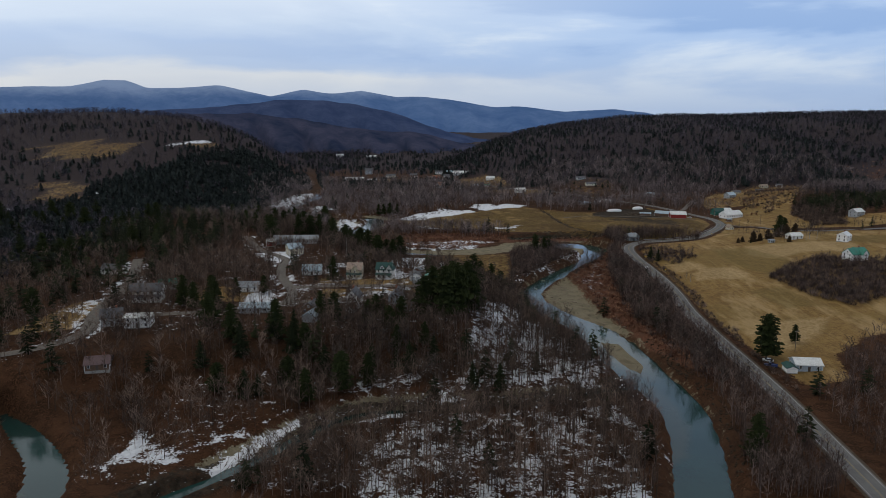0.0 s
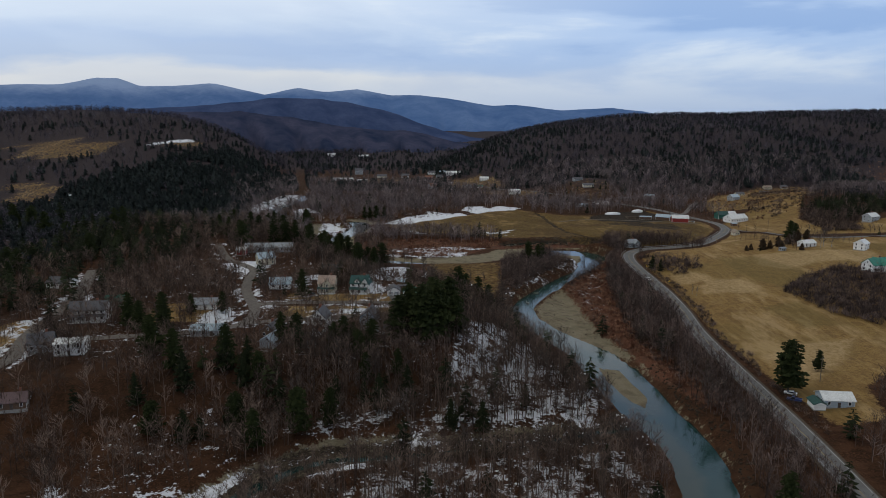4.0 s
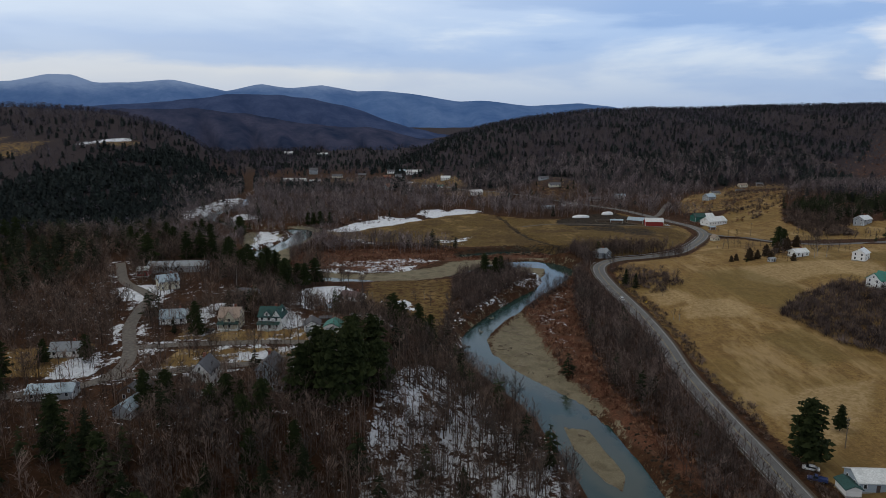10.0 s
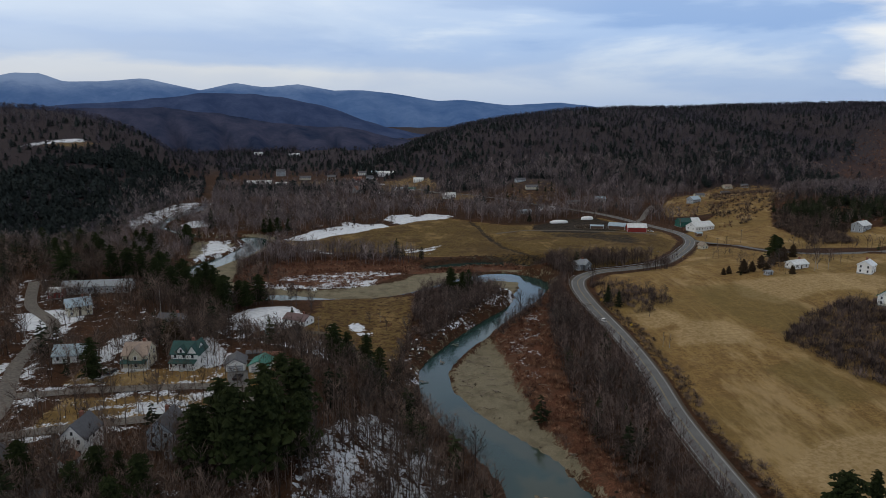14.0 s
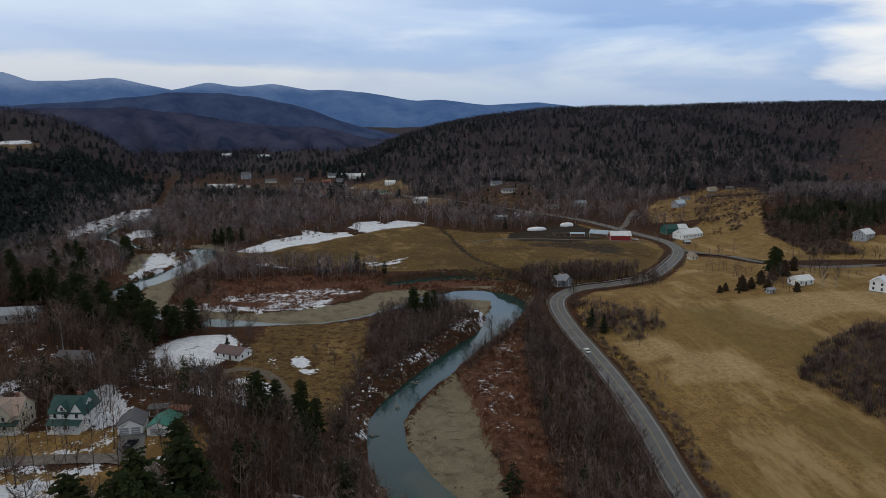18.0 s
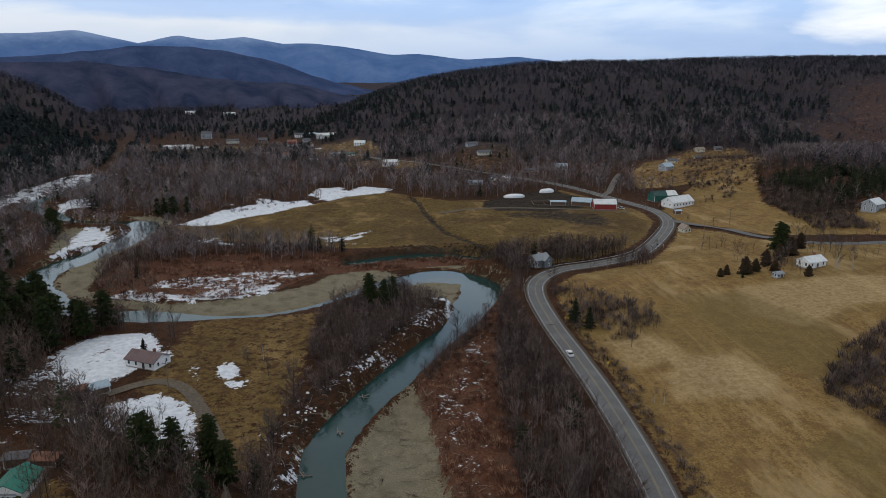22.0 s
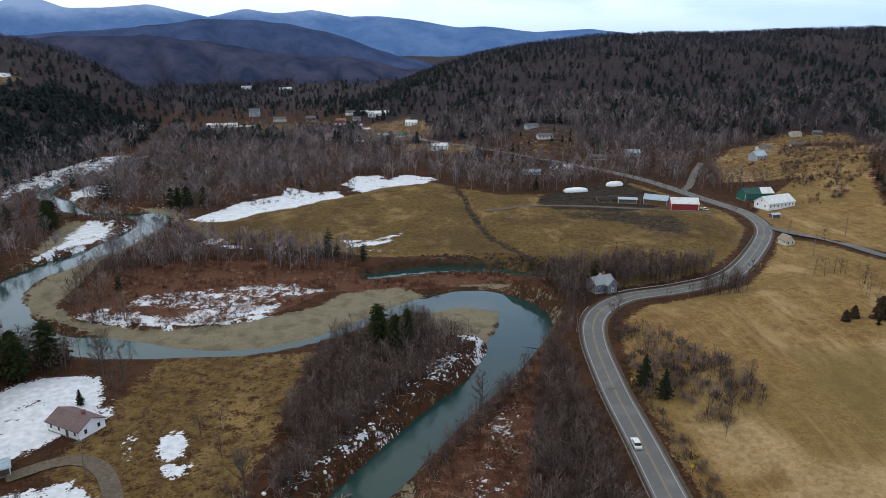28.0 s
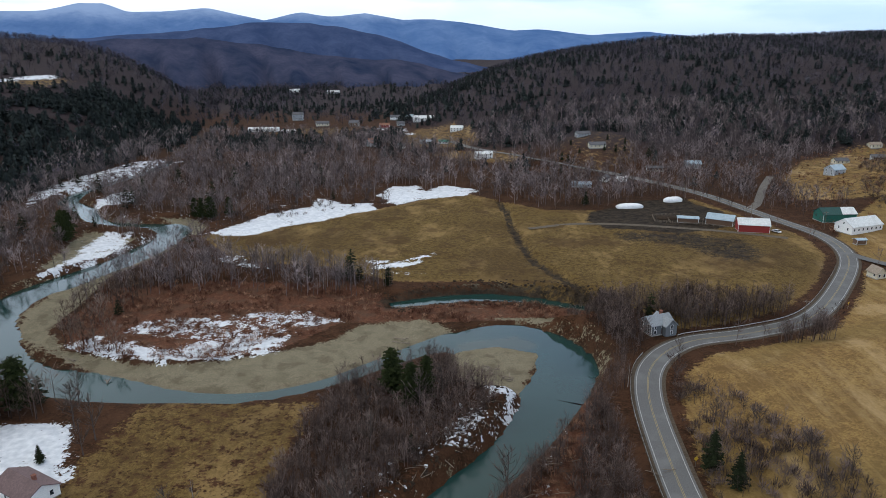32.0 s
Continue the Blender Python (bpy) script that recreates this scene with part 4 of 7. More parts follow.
# ---- distance ----
def ridge_mesh(name, rows, dist, base, mat, seed, label, relief=1.4):
    """A far skyline: bearing in degrees and top height, at one distance, with folds towards the viewer."""
    r = np.array(rows, float)
    bear = np.linspace(r[0, 0], r[-1, 0], 260)
    top = np.interp(bear, r[:, 0], r[:, 1])
    rng = np.random.RandomState(seed)
    for k in range(1, 7):
        top = top + np.sin(np.radians(bear) * 38 * k + rng.uniform(0, 6.28)) * relief / k
    levels = np.linspace(0, 1, 9)
    v = []
    for i, s in enumerate(levels):
        fold = 60 * np.sin(np.radians(bear) * 90 + s * 3) * (1 - s) + 40 * np.sin(np.radians(bear) * 210 + s * 5) * (1 - s)
        d = dist - (1 - s) * dist * 0.13 + fold
        v.append(np.stack([np.sin(np.radians(bear)) * d, np.cos(np.radians(bear)) * d + 180, base + (top - base) * s ** 0.8], 1))
    v = np.concatenate(v)
    n = len(bear)
    t = []
    for c in range(len(levels) - 1):
        i = np.arange(n - 1) + c * n
        t += [np.stack([i, i + 1, i + n + 1], 1), np.stack([i, i + n + 1, i + n], 1)]
    ob = new(name, big_mesh(name, v, np.vstack(t), mat))
    ob.data.polygons.foreach_set("use_smooth", [True] * len(ob.data.polygons))
    return tagged(ob, label, "mountains", kind="structure")


def haze_mat(name, cols, glow, grain=1.0):
    # aerial haze is painted: bluish base colours that also glow faintly
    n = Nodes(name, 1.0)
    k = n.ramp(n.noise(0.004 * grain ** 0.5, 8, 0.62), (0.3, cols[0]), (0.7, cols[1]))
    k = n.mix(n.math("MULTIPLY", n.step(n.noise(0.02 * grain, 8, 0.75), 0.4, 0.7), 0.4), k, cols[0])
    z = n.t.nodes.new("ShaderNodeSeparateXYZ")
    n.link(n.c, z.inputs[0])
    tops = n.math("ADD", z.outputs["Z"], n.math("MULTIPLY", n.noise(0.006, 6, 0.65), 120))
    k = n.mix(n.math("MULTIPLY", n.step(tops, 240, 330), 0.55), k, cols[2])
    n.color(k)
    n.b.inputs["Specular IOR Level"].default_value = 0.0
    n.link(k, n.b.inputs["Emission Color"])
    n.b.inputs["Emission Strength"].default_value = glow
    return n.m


M_FAR = haze_mat("haze_blue_mountains", ((0.040, 0.084, 0.192), (0.092, 0.145, 0.265), (0.27, 0.34, 0.47)), 0.34)
M_MIDFAR = haze_mat("hazed_wooded_hills", ((0.020, 0.033, 0.075), (0.048, 0.064, 0.122), (0.054, 0.070, 0.130)), 0.30, 5.0)
M_FOOT = haze_mat("hazed_brown_woods", ((0.014, 0.022, 0.046), (0.056, 0.056, 0.088), (0.060, 0.060, 0.094)), 0.22, 9.0)
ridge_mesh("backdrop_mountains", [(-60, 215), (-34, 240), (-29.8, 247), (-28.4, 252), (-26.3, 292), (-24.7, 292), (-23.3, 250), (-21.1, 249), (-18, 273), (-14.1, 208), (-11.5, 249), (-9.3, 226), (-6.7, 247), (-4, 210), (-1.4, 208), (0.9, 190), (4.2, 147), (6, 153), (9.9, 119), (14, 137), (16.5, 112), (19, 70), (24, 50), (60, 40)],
           4450, -20, M_FAR, 1, "mountain range tinted with blue haze, with patches of snow")
ridge_mesh("backdrop_hills", [(-60, 90), (-34, 100), (-24, 114), (-19.5, 126), (-14.1, 158), (-10.2, 156), (-7.2, 142), (-5.0, 120), (-3.2, 92), (-1.6, 62), (0.2, 36), (2.7, 12), (8, -10)], 2720, -20, M_MIDFAR, 2, "dark wooded hills in the distance, tinted with blue haze", 2.0)
ridge_mesh("backdrop_foothills", [(-60, 80), (-34, 92), (-22, 103), (-16.6, 110), (-10.2, 77), (-6, 57), (-1.8, 46), (2, 18), (5, 0), (8, -10)], 2050, -20, M_FOOT, 3, "brown wooded foothills tinted with purple haze, with belts of evergreens", 2.2)


# ---- trees ----
def bare_template(seed, tall=1.0, limbs=16, twigs=5, sides=5, lean=0.04, wide=0.33, thick=1.0):
    """Trunk and crown of a leafless tree, one metre per unit of tall."""
    r = random.Random(seed)
    trunk, crown = Shape(), Shape()
    h = tall
    bx, by = r.uniform(-lean, lean) * h, r.uniform(-lean, lean) * h
    rad = 0.011 * h + 0.03
    spine = [(0, 0, -0.4, rad * 1.25), (bx * 0.3, by * 0.3, h * 0.3, rad * 0.85), (bx * 0.7, by * 0.7, h * 0.62, rad * 0.5), (bx, by, h * 0.96, rad * 0.08)]
    trunk.tube(spine, sides)

    def at(f):
        i = min(2, int(f * 3))
        a, b, t = spine[i], spine[i + 1], f * 3 - i
        return [a[k] + (b[k] - a[k]) * t for k in range(4)]

    for i in range(limbs):
        f = 0.30 + 0.66 * (i + r.random()) / limbs
        x, y, z, rr = at(f)
        t = r.uniform(0, 6.283)
        ln = h * wide * (1.15 - f) * r.uniform(0.7, 1.25)
        up = r.uniform(0.55, 1.2)
        mx, my, mz = x + math.cos(t) * ln * 0.5, y + math.sin(t) * ln * 0.5, z + ln * up * 0.45
        ex, ey, ez = x + math.cos(t) * ln * 0.85, y + math.sin(t) * ln * 0.85, z + ln * up * 1.1
        crown.tube([(x, y, z, rr * 0.5 + 0.012), (mx, my, mz, rr * 0.3 + 0.01), (ex, ey, ez, 0.008)] if sides > 4 else [(x, y, z, rr * 0.5 + 0.012), (ex, ey, ez, 0.008)], 3, False)
        for j in range(twigs):
            s = r.uniform(0.25, 1.0)
            px, py, pz = (x + (mx - x) * s * 2, y + (my - y) * s * 2, z + (mz - z) * s * 2) if s < 0.5 else (mx + (ex - mx) * (s * 2 - 1), my + (ey - my) * (s * 2 - 1), mz + (ez - mz) * (s * 2 - 1))
            u = t + r.uniform(-1.3, 1.3)
            l2 = ln * r.uniform(0.25, 0.55)
            q = (px + math.cos(u) * l2 * 0.8, py + math.sin(u) * l2 * 0.8, pz + l2 * r.uniform(0.4, 1.1))
            w = (0.045 + 0.002 * h) * thick
            crown.face((px - w * math.sin(u), py + w * math.cos(u), pz), (px + w * math.sin(u), py - w * math.cos(u), pz + w), q)
    return trunk, crown


def conifer_template(seed, tall, wide=0.2, levels=13, boughs=7, bare=0.12, shape=1.0, dense=4, ragged=0.0):
    """Trunk and crown of a pine or spruce: whorls of drooping, ragged boughs."""
    r = random.Random(seed)
    trunk, crown = Shape(), Shape()
    trunk.tube([(0, 0, -0.5, 0.02 * tall), (0, 0, tall * 0.5, 0.012 * tall), (0, 0, tall * 0.98, 0.01)], 6)
    for i in range(levels):
        f = (i + 0.5) / levels
        z = tall * (bare + (1 - bare) * f)
        reach = (tall * wide * (1 - f) ** shape * (1 if i else 0.7) + 0.25) * r.uniform(1 - ragged, 1 + 0.5 * ragged)
        for j in range(boughs):
            if r.random() < 0.10:
                continue
            t = 6.283 * (j + r.random() * 0.8) / boughs + i * 1.9
            ln = reach * r.uniform(0.6, 1.25)
            zz = z + r.uniform(-0.4, 0.4) * tall / levels
            drop = r.uniform(-0.05, 0.22) * ln
            for k in range(dense):
                s0, s1 = k / dense * 0.85, (k + 1.25) / dense * 0.95
                u = t + r.uniform(-0.30, 0.30)
                w = ln * r.uniform(0.16, 0.30) * (1.1 - 0.5 * k / dense) + 0.10
                lift = r.uniform(0.0, 0.30) * w
                ax, ay, az = math.cos(t) * ln * s0, math.sin(t) * ln * s0, zz - drop * s0 + lift
                ex, ey, ez = math.cos(u) * ln * s1, math.sin(u) * ln * s1, zz - drop * s1 - r.uniform(0, 0.15) * w
                mx, my, mz = (ax + ex) / 2, (ay + ey) / 2, (az + ez) / 2 - 0.25 * w
                sx, sy = -math.sin(u) * w, math.cos(u) * w
                n = len(crown.v)
                crown.v += [(ax, ay, az), (mx + sx, my + sy, mz), (ex, ey, ez), (mx - sx, my - sy, mz), (mx, my, az + 0.35 * w)]
                crown.f += [(n, n + 1, n + 4), (n + 1, n + 2, n + 4), (n + 2, n + 3, n + 4), (n + 3, n, n + 4)]
    crown.tube([(0, 0, tall * 0.9, 0.25), (0, 0, tall * 1.02, 0.01)], 4, False)
    return trunk, crown


def fuzzy_template(seed, limbs=12, twigs=11, wide=0.36, low=0.22, thin=0.045, trunk=1.0):
    """A leafless tree of one unit's height, as a thin trunk and many long fine twigs."""
    r = random.Random(seed)
    s = Shape()
    bx, by = r.uniform(-0.05, 0.05), r.uniform(-0.05, 0.05)
    s.tube([(0, 0, -0.03, 0.011 * trunk), (bx * 0.5, by * 0.5, 0.5, 0.007 * trunk), (bx, by, 0.93, 0.001)], 3, False)
    for i in range(limbs):
        f = low + (0.93 - low) * (i + r.random()) / limbs
        t = r.uniform(0, 6.283)
        ln = wide * (1.12 - 0.75 * f) * r.uniform(0.65, 1.25)
        a = Vector((bx * f, by * f, f * 0.93))
        d = Vector((math.cos(t), math.sin(t), r.uniform(0.5, 1.3)))
        e = a + d * ln * 0.8
        side = Vector((-math.sin(t), math.cos(t), 0)) * 0.004
        s.face(a - side, a + side, e)
        for j in range(twigs):
            p = a.lerp(e, r.uniform(0.2, 1.0))
            u = t + r.uniform(-1.5, 1.5)
            q = p + Vector((math.cos(u), math.sin(u), r.uniform(0.3, 1.5))) * ln * r.uniform(0.25, 0.6)
            k = Vector((-math.sin(u), math.cos(u), r.uniform(-0.6, 0.6))) * thin * 0.1 * r.uniform(0.6, 1.3)
            s.face(p - k, p + k, q)
    return s


def spire_template(seed, levels=7, boughs=6, wide=0.34):
    """A far evergreen of one unit's height: rings of drooping boughs, full below and blunt at the top."""
    r = random.Random(seed)
    s = Shape()
    blunt = r.uniform(0.35, 0.75)
    for i in range(levels):
        f = i / levels
        z, reach = 0.04 + 0.86 * f, wide * (1 - f) ** blunt * r.uniform(0.75, 1.15) + 0.03
        for j in range(boughs):
            t = 6.283 * (j + r.random() * 0.9) / boughs + i
            ln, u = reach * r.uniform(0.6, 1.3), 6.283 / boughs * r.uniform(0.3, 0.6)
            top = Vector((math.cos(t) * ln * 0.15, math.sin(t) * ln * 0.15, z + 0.15 + r.uniform(0, 0.05)))
            s.face(top, (math.cos(t - u) * ln, math.sin(t - u) * ln, z + r.uniform(-0.05, 0.07)), (math.cos(t + u) * ln * 0.9, math.sin(t + u) * ln * 0.9, z + r.uniform(-0.05, 0.07)))
    return s


def shrub_template(seed, stems=30, wide=0.70, thin=0.021):
    """A many-stemmed leafless shrub of one unit's height."""
    r = random.Random(seed)
    s = Shape()
    for i in range(stems):
        t, b = r.uniform(0, 6.283), r.uniform(0, 0.26)
        reach, h = wide * math.sqrt(r.random()), r.uniform(0.5, 1.0)
        a = Vector((math.cos(t) * b, math.sin(t) * b, -0.05 + r.uniform(0, 0.35)))
        e = Vector((math.cos(t) * reach, math.sin(t) * reach, h * (1 - 0.45 * (reach / wide) ** 2)))
        k = Vector((-math.sin(t), math.cos(t), r.uniform(-0.5, 0.5))) * thin
        m = a.lerp(e, 0.45)
        s.face(a, m + k, e, m - k)
    return s


def crown_template(seed, n=26, wide=3.5, size=1.7):
    """A leafless crown seen from far: a short trunk and a loose cloud of twig clumps, 12 m tall."""
    r = random.Random(seed)
    s = Shape()
    s.tube([(0, 0, -0.5, 0.22), (0.2, 0, 8.0, 0.06)], 3, False)
    for i in range(n):
        t, h = r.uniform(0, 6.283), r.uniform(-0.9, 0.9)
        reach = wide * math.sqrt(1 - h * h * 0.9) * r.uniform(0.2, 1.0)
        c = Vector((math.cos(t) * reach, math.sin(t) * reach, 7.0 + 4.2 * h))
        a = Vector((math.cos(t) * 0.7 + r.gauss(0, 0.7), math.sin(t) * 0.7 + r.gauss(0, 0.7), r.uniform(-0.1, 1.1))).normalized() * size * r.uniform(0.6, 1.3)
        b = Vector((r.gauss(0, 1), r.gauss(0, 1), r.gauss(0, 0.6))).normalized() * size * r.uniform(0.16, 0.40)
        s.face(c - a * 0.5 - b * 0.5, c - a * 0.5 + b * 0.5, c + a * 0.5)
    return s


def arrays(*shapes):
    """Vertices and triangles of some shapes as arrays."""
    v, t, n = [], [], 0
    for s in shapes:
        v += s.v
        for f in s.f:
            t += [(f[0] + n, f[k] + n, f[k + 1] + n) for k in range(1, len(f) - 1)]
        n += len(s.v)
    return np.array(v, float), np.array(t, int)


def scatter(name, templates, xy, sizes, seed, mat, label, category, sink=0.0):
    """Many trees in one mesh: a wood that nobody could count."""
    rng = np.random.RandomState(seed)
    if len(xy) == 0:
        return None
    z = land(xy[:, 0], xy[:, 1]) - sink
    turn, pick = rng.uniform(0, 6.283, len(xy)), rng.randint(0, len(templates), len(xy))
    squeeze = rng.uniform(0.8, 1.2, len(xy))
    tone = np.clip(rng.normal(0, 0.55, len(xy)) + 0.35 * lumps(xy[:, 0], xy[:, 1], 70, seed), -1, 1)
    vs, ts, tones, n = [], [], [], 0
    for k, (tv, tt) in enumerate(templates):
        i = np.where(pick == k)[0]
        c, s = np.cos(turn[i])[:, None], np.sin(turn[i])[:, None]
        wide = (sizes[i] * squeeze[i])[:, None]
        v = np.stack([xy[i, :1] + wide * (tv[:, 0] * c - tv[:, 1] * s), xy[i, 1:] + wide * (tv[:, 0] * s + tv[:, 1] * c), z[i, None] + sizes[i, None] * tv[:, 2]], -1)
        vs.append(v.reshape(-1, 3))
        ts.append((tt[None] + (np.arange(len(i)) * len(tv))[:, None, None]).reshape(-1, 3) + n)
        tones.append(np.repeat(tone[i], len(tv)))
        n += len(i) * len(tv)
    me = big_mesh(name, np.vstack(vs), np.vstack(ts), mat)
    me.attributes.new("tone", "FLOAT", "POINT").data.foreach_set("value", np.concatenate(tones).astype(np.float32))
    ob = new(name, me)
    return tagged(ob, label, category, kind="stuff")


def road_room(x, y):
    d = np.full(np.shape(x), 1e9)
    for line, half in ((near_road, 6.5), (SIDE_ROAD, 5), (HILL_ROAD, 4), (MAIN_STREET, 5), (CROSS_STREET, 4.5), (WEST_STREET, 5), (DRIVE, 4), (FARM_TRACK, 8)):
        d = np.minimum(d, along(line, x, y)[0] - half)
    return d


def water_room(x, y):
    d = np.full(np.shape(x), 1e9)
    for line in WATERS:
        a, ex = along(line, x, y)
        d = np.minimum(d, a - ex[..., 0])
    return d


# clearings round buildings: x, y, radius
YARDS = [(-58, 447, 14), (-18, 412, 13), (-34, 398, 9), (-34, 392, 9), (-51, 399, 9), (-12, 389, 11), (-59, 463, 9), (-47, 334, 9), (-28, 340, 9), (-3, 490, 13), (238, 700, 24), (300, 705, 26), (158, 582, 10), (196, 768, 14), (216, 780, 8),
         (142, 268, 15), (271, 652, 7), (258, 516, 13), (-103, 508, 20), (-80, 318, 12), (-60, 306, 9), (-128, 325, 14), (-120, 300, 12), (-180, 410, 12), (-98, 412, 8), (-80, 430, 12), (360, 606, 14), (77, 536, 7)]


VILLAGE = [(-95, 300), (-95, 420), (0, 415), (12, 345), (-10, 322), (-60, 300)]


def woods(n, x0, x1, y0, y1, seed, keep=None):
    """Random places in a stretch that are neither field, road, water, gravel nor yard."""
    rng = np.random.RandomState(seed)
    x, y = rng.uniform(x0, x1, n), rng.uniform(y0, y1, n)
    ok = (on_grid(MASKS["field"], x, y) < 0.35) & (on_grid(MASKS["gravel"], x, y) < 0.4) & (road_room(x, y) > 0) & (water_room(x, y) > 3)
    for cx, cy, cr in YARDS:
        ok &= np.hypot(x - cx, y - cy) > cr
    ok &= (inside(MUD, x, y) < 0) & ((inside(VILLAGE, x, y) < 0) | (rng.uniform(0, 1, n) < 0.45))
    for poly, amount in SNOWS:
        if amount > 0.7:
            ok &= inside(poly, x, y) < 1
    if keep is not None:
        ok &= keep(x, y)
    return np.stack([x[ok], y[ok]], 1)


def evergreen_share(x, y):
    """Where the woods are mostly evergreen."""
    s = 0.10 + 0.62 * smooth(0.25, 0.50, lumps(x, y, 170, 11)) * smooth(-0.5, 0.2, lumps(x, y, 60, 15)) + 0.42 * smooth(0.25, 0.60, lumps(x, y, 75, 12))
    s = s + 0.55 * mound(x, y, 60, 1480, 160, 240, 1) + 0.5 * mound(x, y, 560, 1190, 190, 90, 1) + 0.5 * mound(x, y, 690, 1330, 70, 200, 1)
    s = s + 0.7 * mound(x, y, -310, 1000, 85, 260, 1) + 0.5 * mound(x, y, -300, 760, 130, 90, 1) + 0.35 * mound(x, y, -310, 520, 110, 130, 1) + 0.9 * mound(x, y, 392, 690, 50, 60, 1)
    s = s + 0.8 * mound(x, y, -110, 1440, 130, 45, 1) + 0.8 * mound(x, y, -15, 1150, 45, 22, 1) + 0.7 * mound(x, y, -650, 1290, 160, 45, 1)
    s = s - 0.5 * smooth(-420, -520, x) * smooth(1150, 1300, y) - 0.5 * mound(x, y, 800, 1120, 200, 150, 1)
    s = np.where((y < 640) & (x > -160) & (x < 330), s * 0.06, s)
    s = np.where((y > 640) & (y < 1010) & (x > -230) & (x < 600), s * 0.08, s)
    return np.clip(s, 0, 0.95) * np.where((y > 425) & (y < 570) & (x > 15) & (x < 140), 0.0, 1.0)


NEAR = [arrays(fuzzy_template(s, 11, 9)) for s in range(8)]
MIDT = [arrays(fuzzy_template(20 + s, 10, 9, 0.42, 0.2, 0.065)) for s in range(6)]
FART = [(v / 12, t) for v, t in (arrays(crown_template(40 + s, 26, 4.2, 2.5)) for s in range(7))]
EVER = [(v / 14, t) for v, t in (arrays(*conifer_template(60 + s, 14, 0.27, 9, 6, 0.06, 0.50, 1, 0.3)) for s in range(5))]
EVER_FAR = [arrays(spire_template(80 + s)) for s in range(6)]
FARMT = [arrays(fuzzy_template(30 + s, 8, 7, 0.42, 0.2, 0.10)) for s in range(6)]
POLES = [arrays(fuzzy_template(140 + s, 9, 5, 0.24, 0.42, 0.05, 1.5)) for s in range(6)]
BUSH = [arrays(shrub_template(90 + s)) for s in range(6)]


def plant(name, xy, seed, templates, ever, size, mat=M_WOOD, label="bare grey-brown winter trees of a dense wood"):
    rng = np.random.RandomState(seed)
    green = rng.uniform(0, 1, len(xy)) < evergreen_share(xy[:, 0], xy[:, 1])
    d, e = xy[~green], xy[green]
    scatter(name, templates, d, rng.uniform(size[0], size[1], len(d)), seed + 1, mat, label, "woods")
    scatter(name.replace("woods", "evergreens"), ever, e, rng.uniform(size[0] * (0.62 if ever is EVER_FAR else 0.75), size[1] * (0.80 if ever is EVER_FAR else 1.15), len(e)), seed + 2, M_HAZED_EVERGREEN if ever is EVER_FAR else M_SPRUCE, "dark evergreen trees among the bare woods", "evergreen trees")


SNOWY = ([(8, 285), (14, 338), (33, 368), (42, 372), (52, 356), (63, 320), (71, 301), (73, 284), (64, 271), (30, 270), (-4, 261)], [(-26, 180), (-32, 200), (-18, 236), (0, 243), (26, 248), (50, 245), (61, 226), (64, 200), (62, 180)])


def on_snow(x, y):
    return np.maximum(inside(SNOWY[0], x, y), inside(SNOWY[1], x, y)) > -2


plant("woods_by_the_river", woods(5000, -60, 68, 180, 445, 1, lambda x, y: ~on_snow(x, y)), 10, NEAR, EVER, (7, 12.5), M_DARKWOOD)
plant("woods_of_the_snowy_flat", woods(3400, -35, 75, 180, 375, 41, on_snow), 16, POLES + NEAR[:5], EVER, (7, 13), M_DARKWOOD, "slender bare trees standing in patchy snow")
plant("woods_by_the_road", woods(2900, 68, 132, 180, 445, 21, lambda x, y: inside(BRUSH, x, y) < 1), 12, NEAR, EVER, (6.5, 11.5))
plant("woods_of_the_point", woods(4300, 40, 132, 440, 560, 14, lambda x, y: (inside(BRUSH, x, y) < 1) & (x > 48 + 7 * lumps(x, y, 30, 61) + 0.25 * (y - 500) ** 2 / 80)), 15, NEAR, EVER, (4.0, 8.5))
plant("woods_of_the_village", woods(3600, -260, -40, 190, 640, 2), 20, MIDT, EVER, (8, 13), M_DARKWOOD)
plant("woods_of_the_bluff", woods(700, -140, -25, 470, 580, 43), 26, NEAR, EVER, (9, 14), M_DARKWOOD)
plant("woods_across_the_bend", woods(2600, -220, 60, 600, 880, 3, lambda x, y: (inside(BRUSH2, x, y) < 0) | (y > 628)), 30, MIDT, EVER, (8, 14), M_GREYWOOD)
plant("woods_of_the_bend_bank", woods(900, 112, 152, 535, 606, 24, lambda x, y: np.hypot(x - 158, y - 582) > 9), 33, NEAR, EVER, (3.5, 7))
plant("woods_of_the_island", woods(560, -62, 62, 618, 662, 18, lambda x, y: inside([(-64, 622), (-46, 636), (0, 650), (48, 630), (62, 636), (20, 656), (-32, 664), (-60, 645)], x, y) > -3), 35, POLES + NEAR[:4], EVER, (7, 12.5), M_GREYWOOD)
plant("woods_east_of_the_road", woods(3600, 140, 480, 180, 860, 4), 40, FARMT, EVER, (6, 11))
rng = np.random.RandomState(77)
x, y = rng.uniform(-185, 6, 1500), rng.uniform(285, 432, 1500)
ok = (road_room(x, y) > 0.5) & (y < 432)
for cx, cy, cr in YARDS:
    ok &= np.hypot(x - cx, y - cy) > cr * 0.62
scatter("village_trees", NEAR, np.stack([x[ok], y[ok]], 1), rng.uniform(6, 12.5, ok.sum()), 78, M_DARKWOOD, "bare garden trees among the village houses", "bare trees")
plant("woods_downstream", woods(1500, -300, 400, -420, 180, 29), 46, FARMT, EVER, (7, 12))
plant("woods_below_the_road", woods(1300, 138, 270, 170, 285, 22), 45, NEAR, EVER, (5, 10))
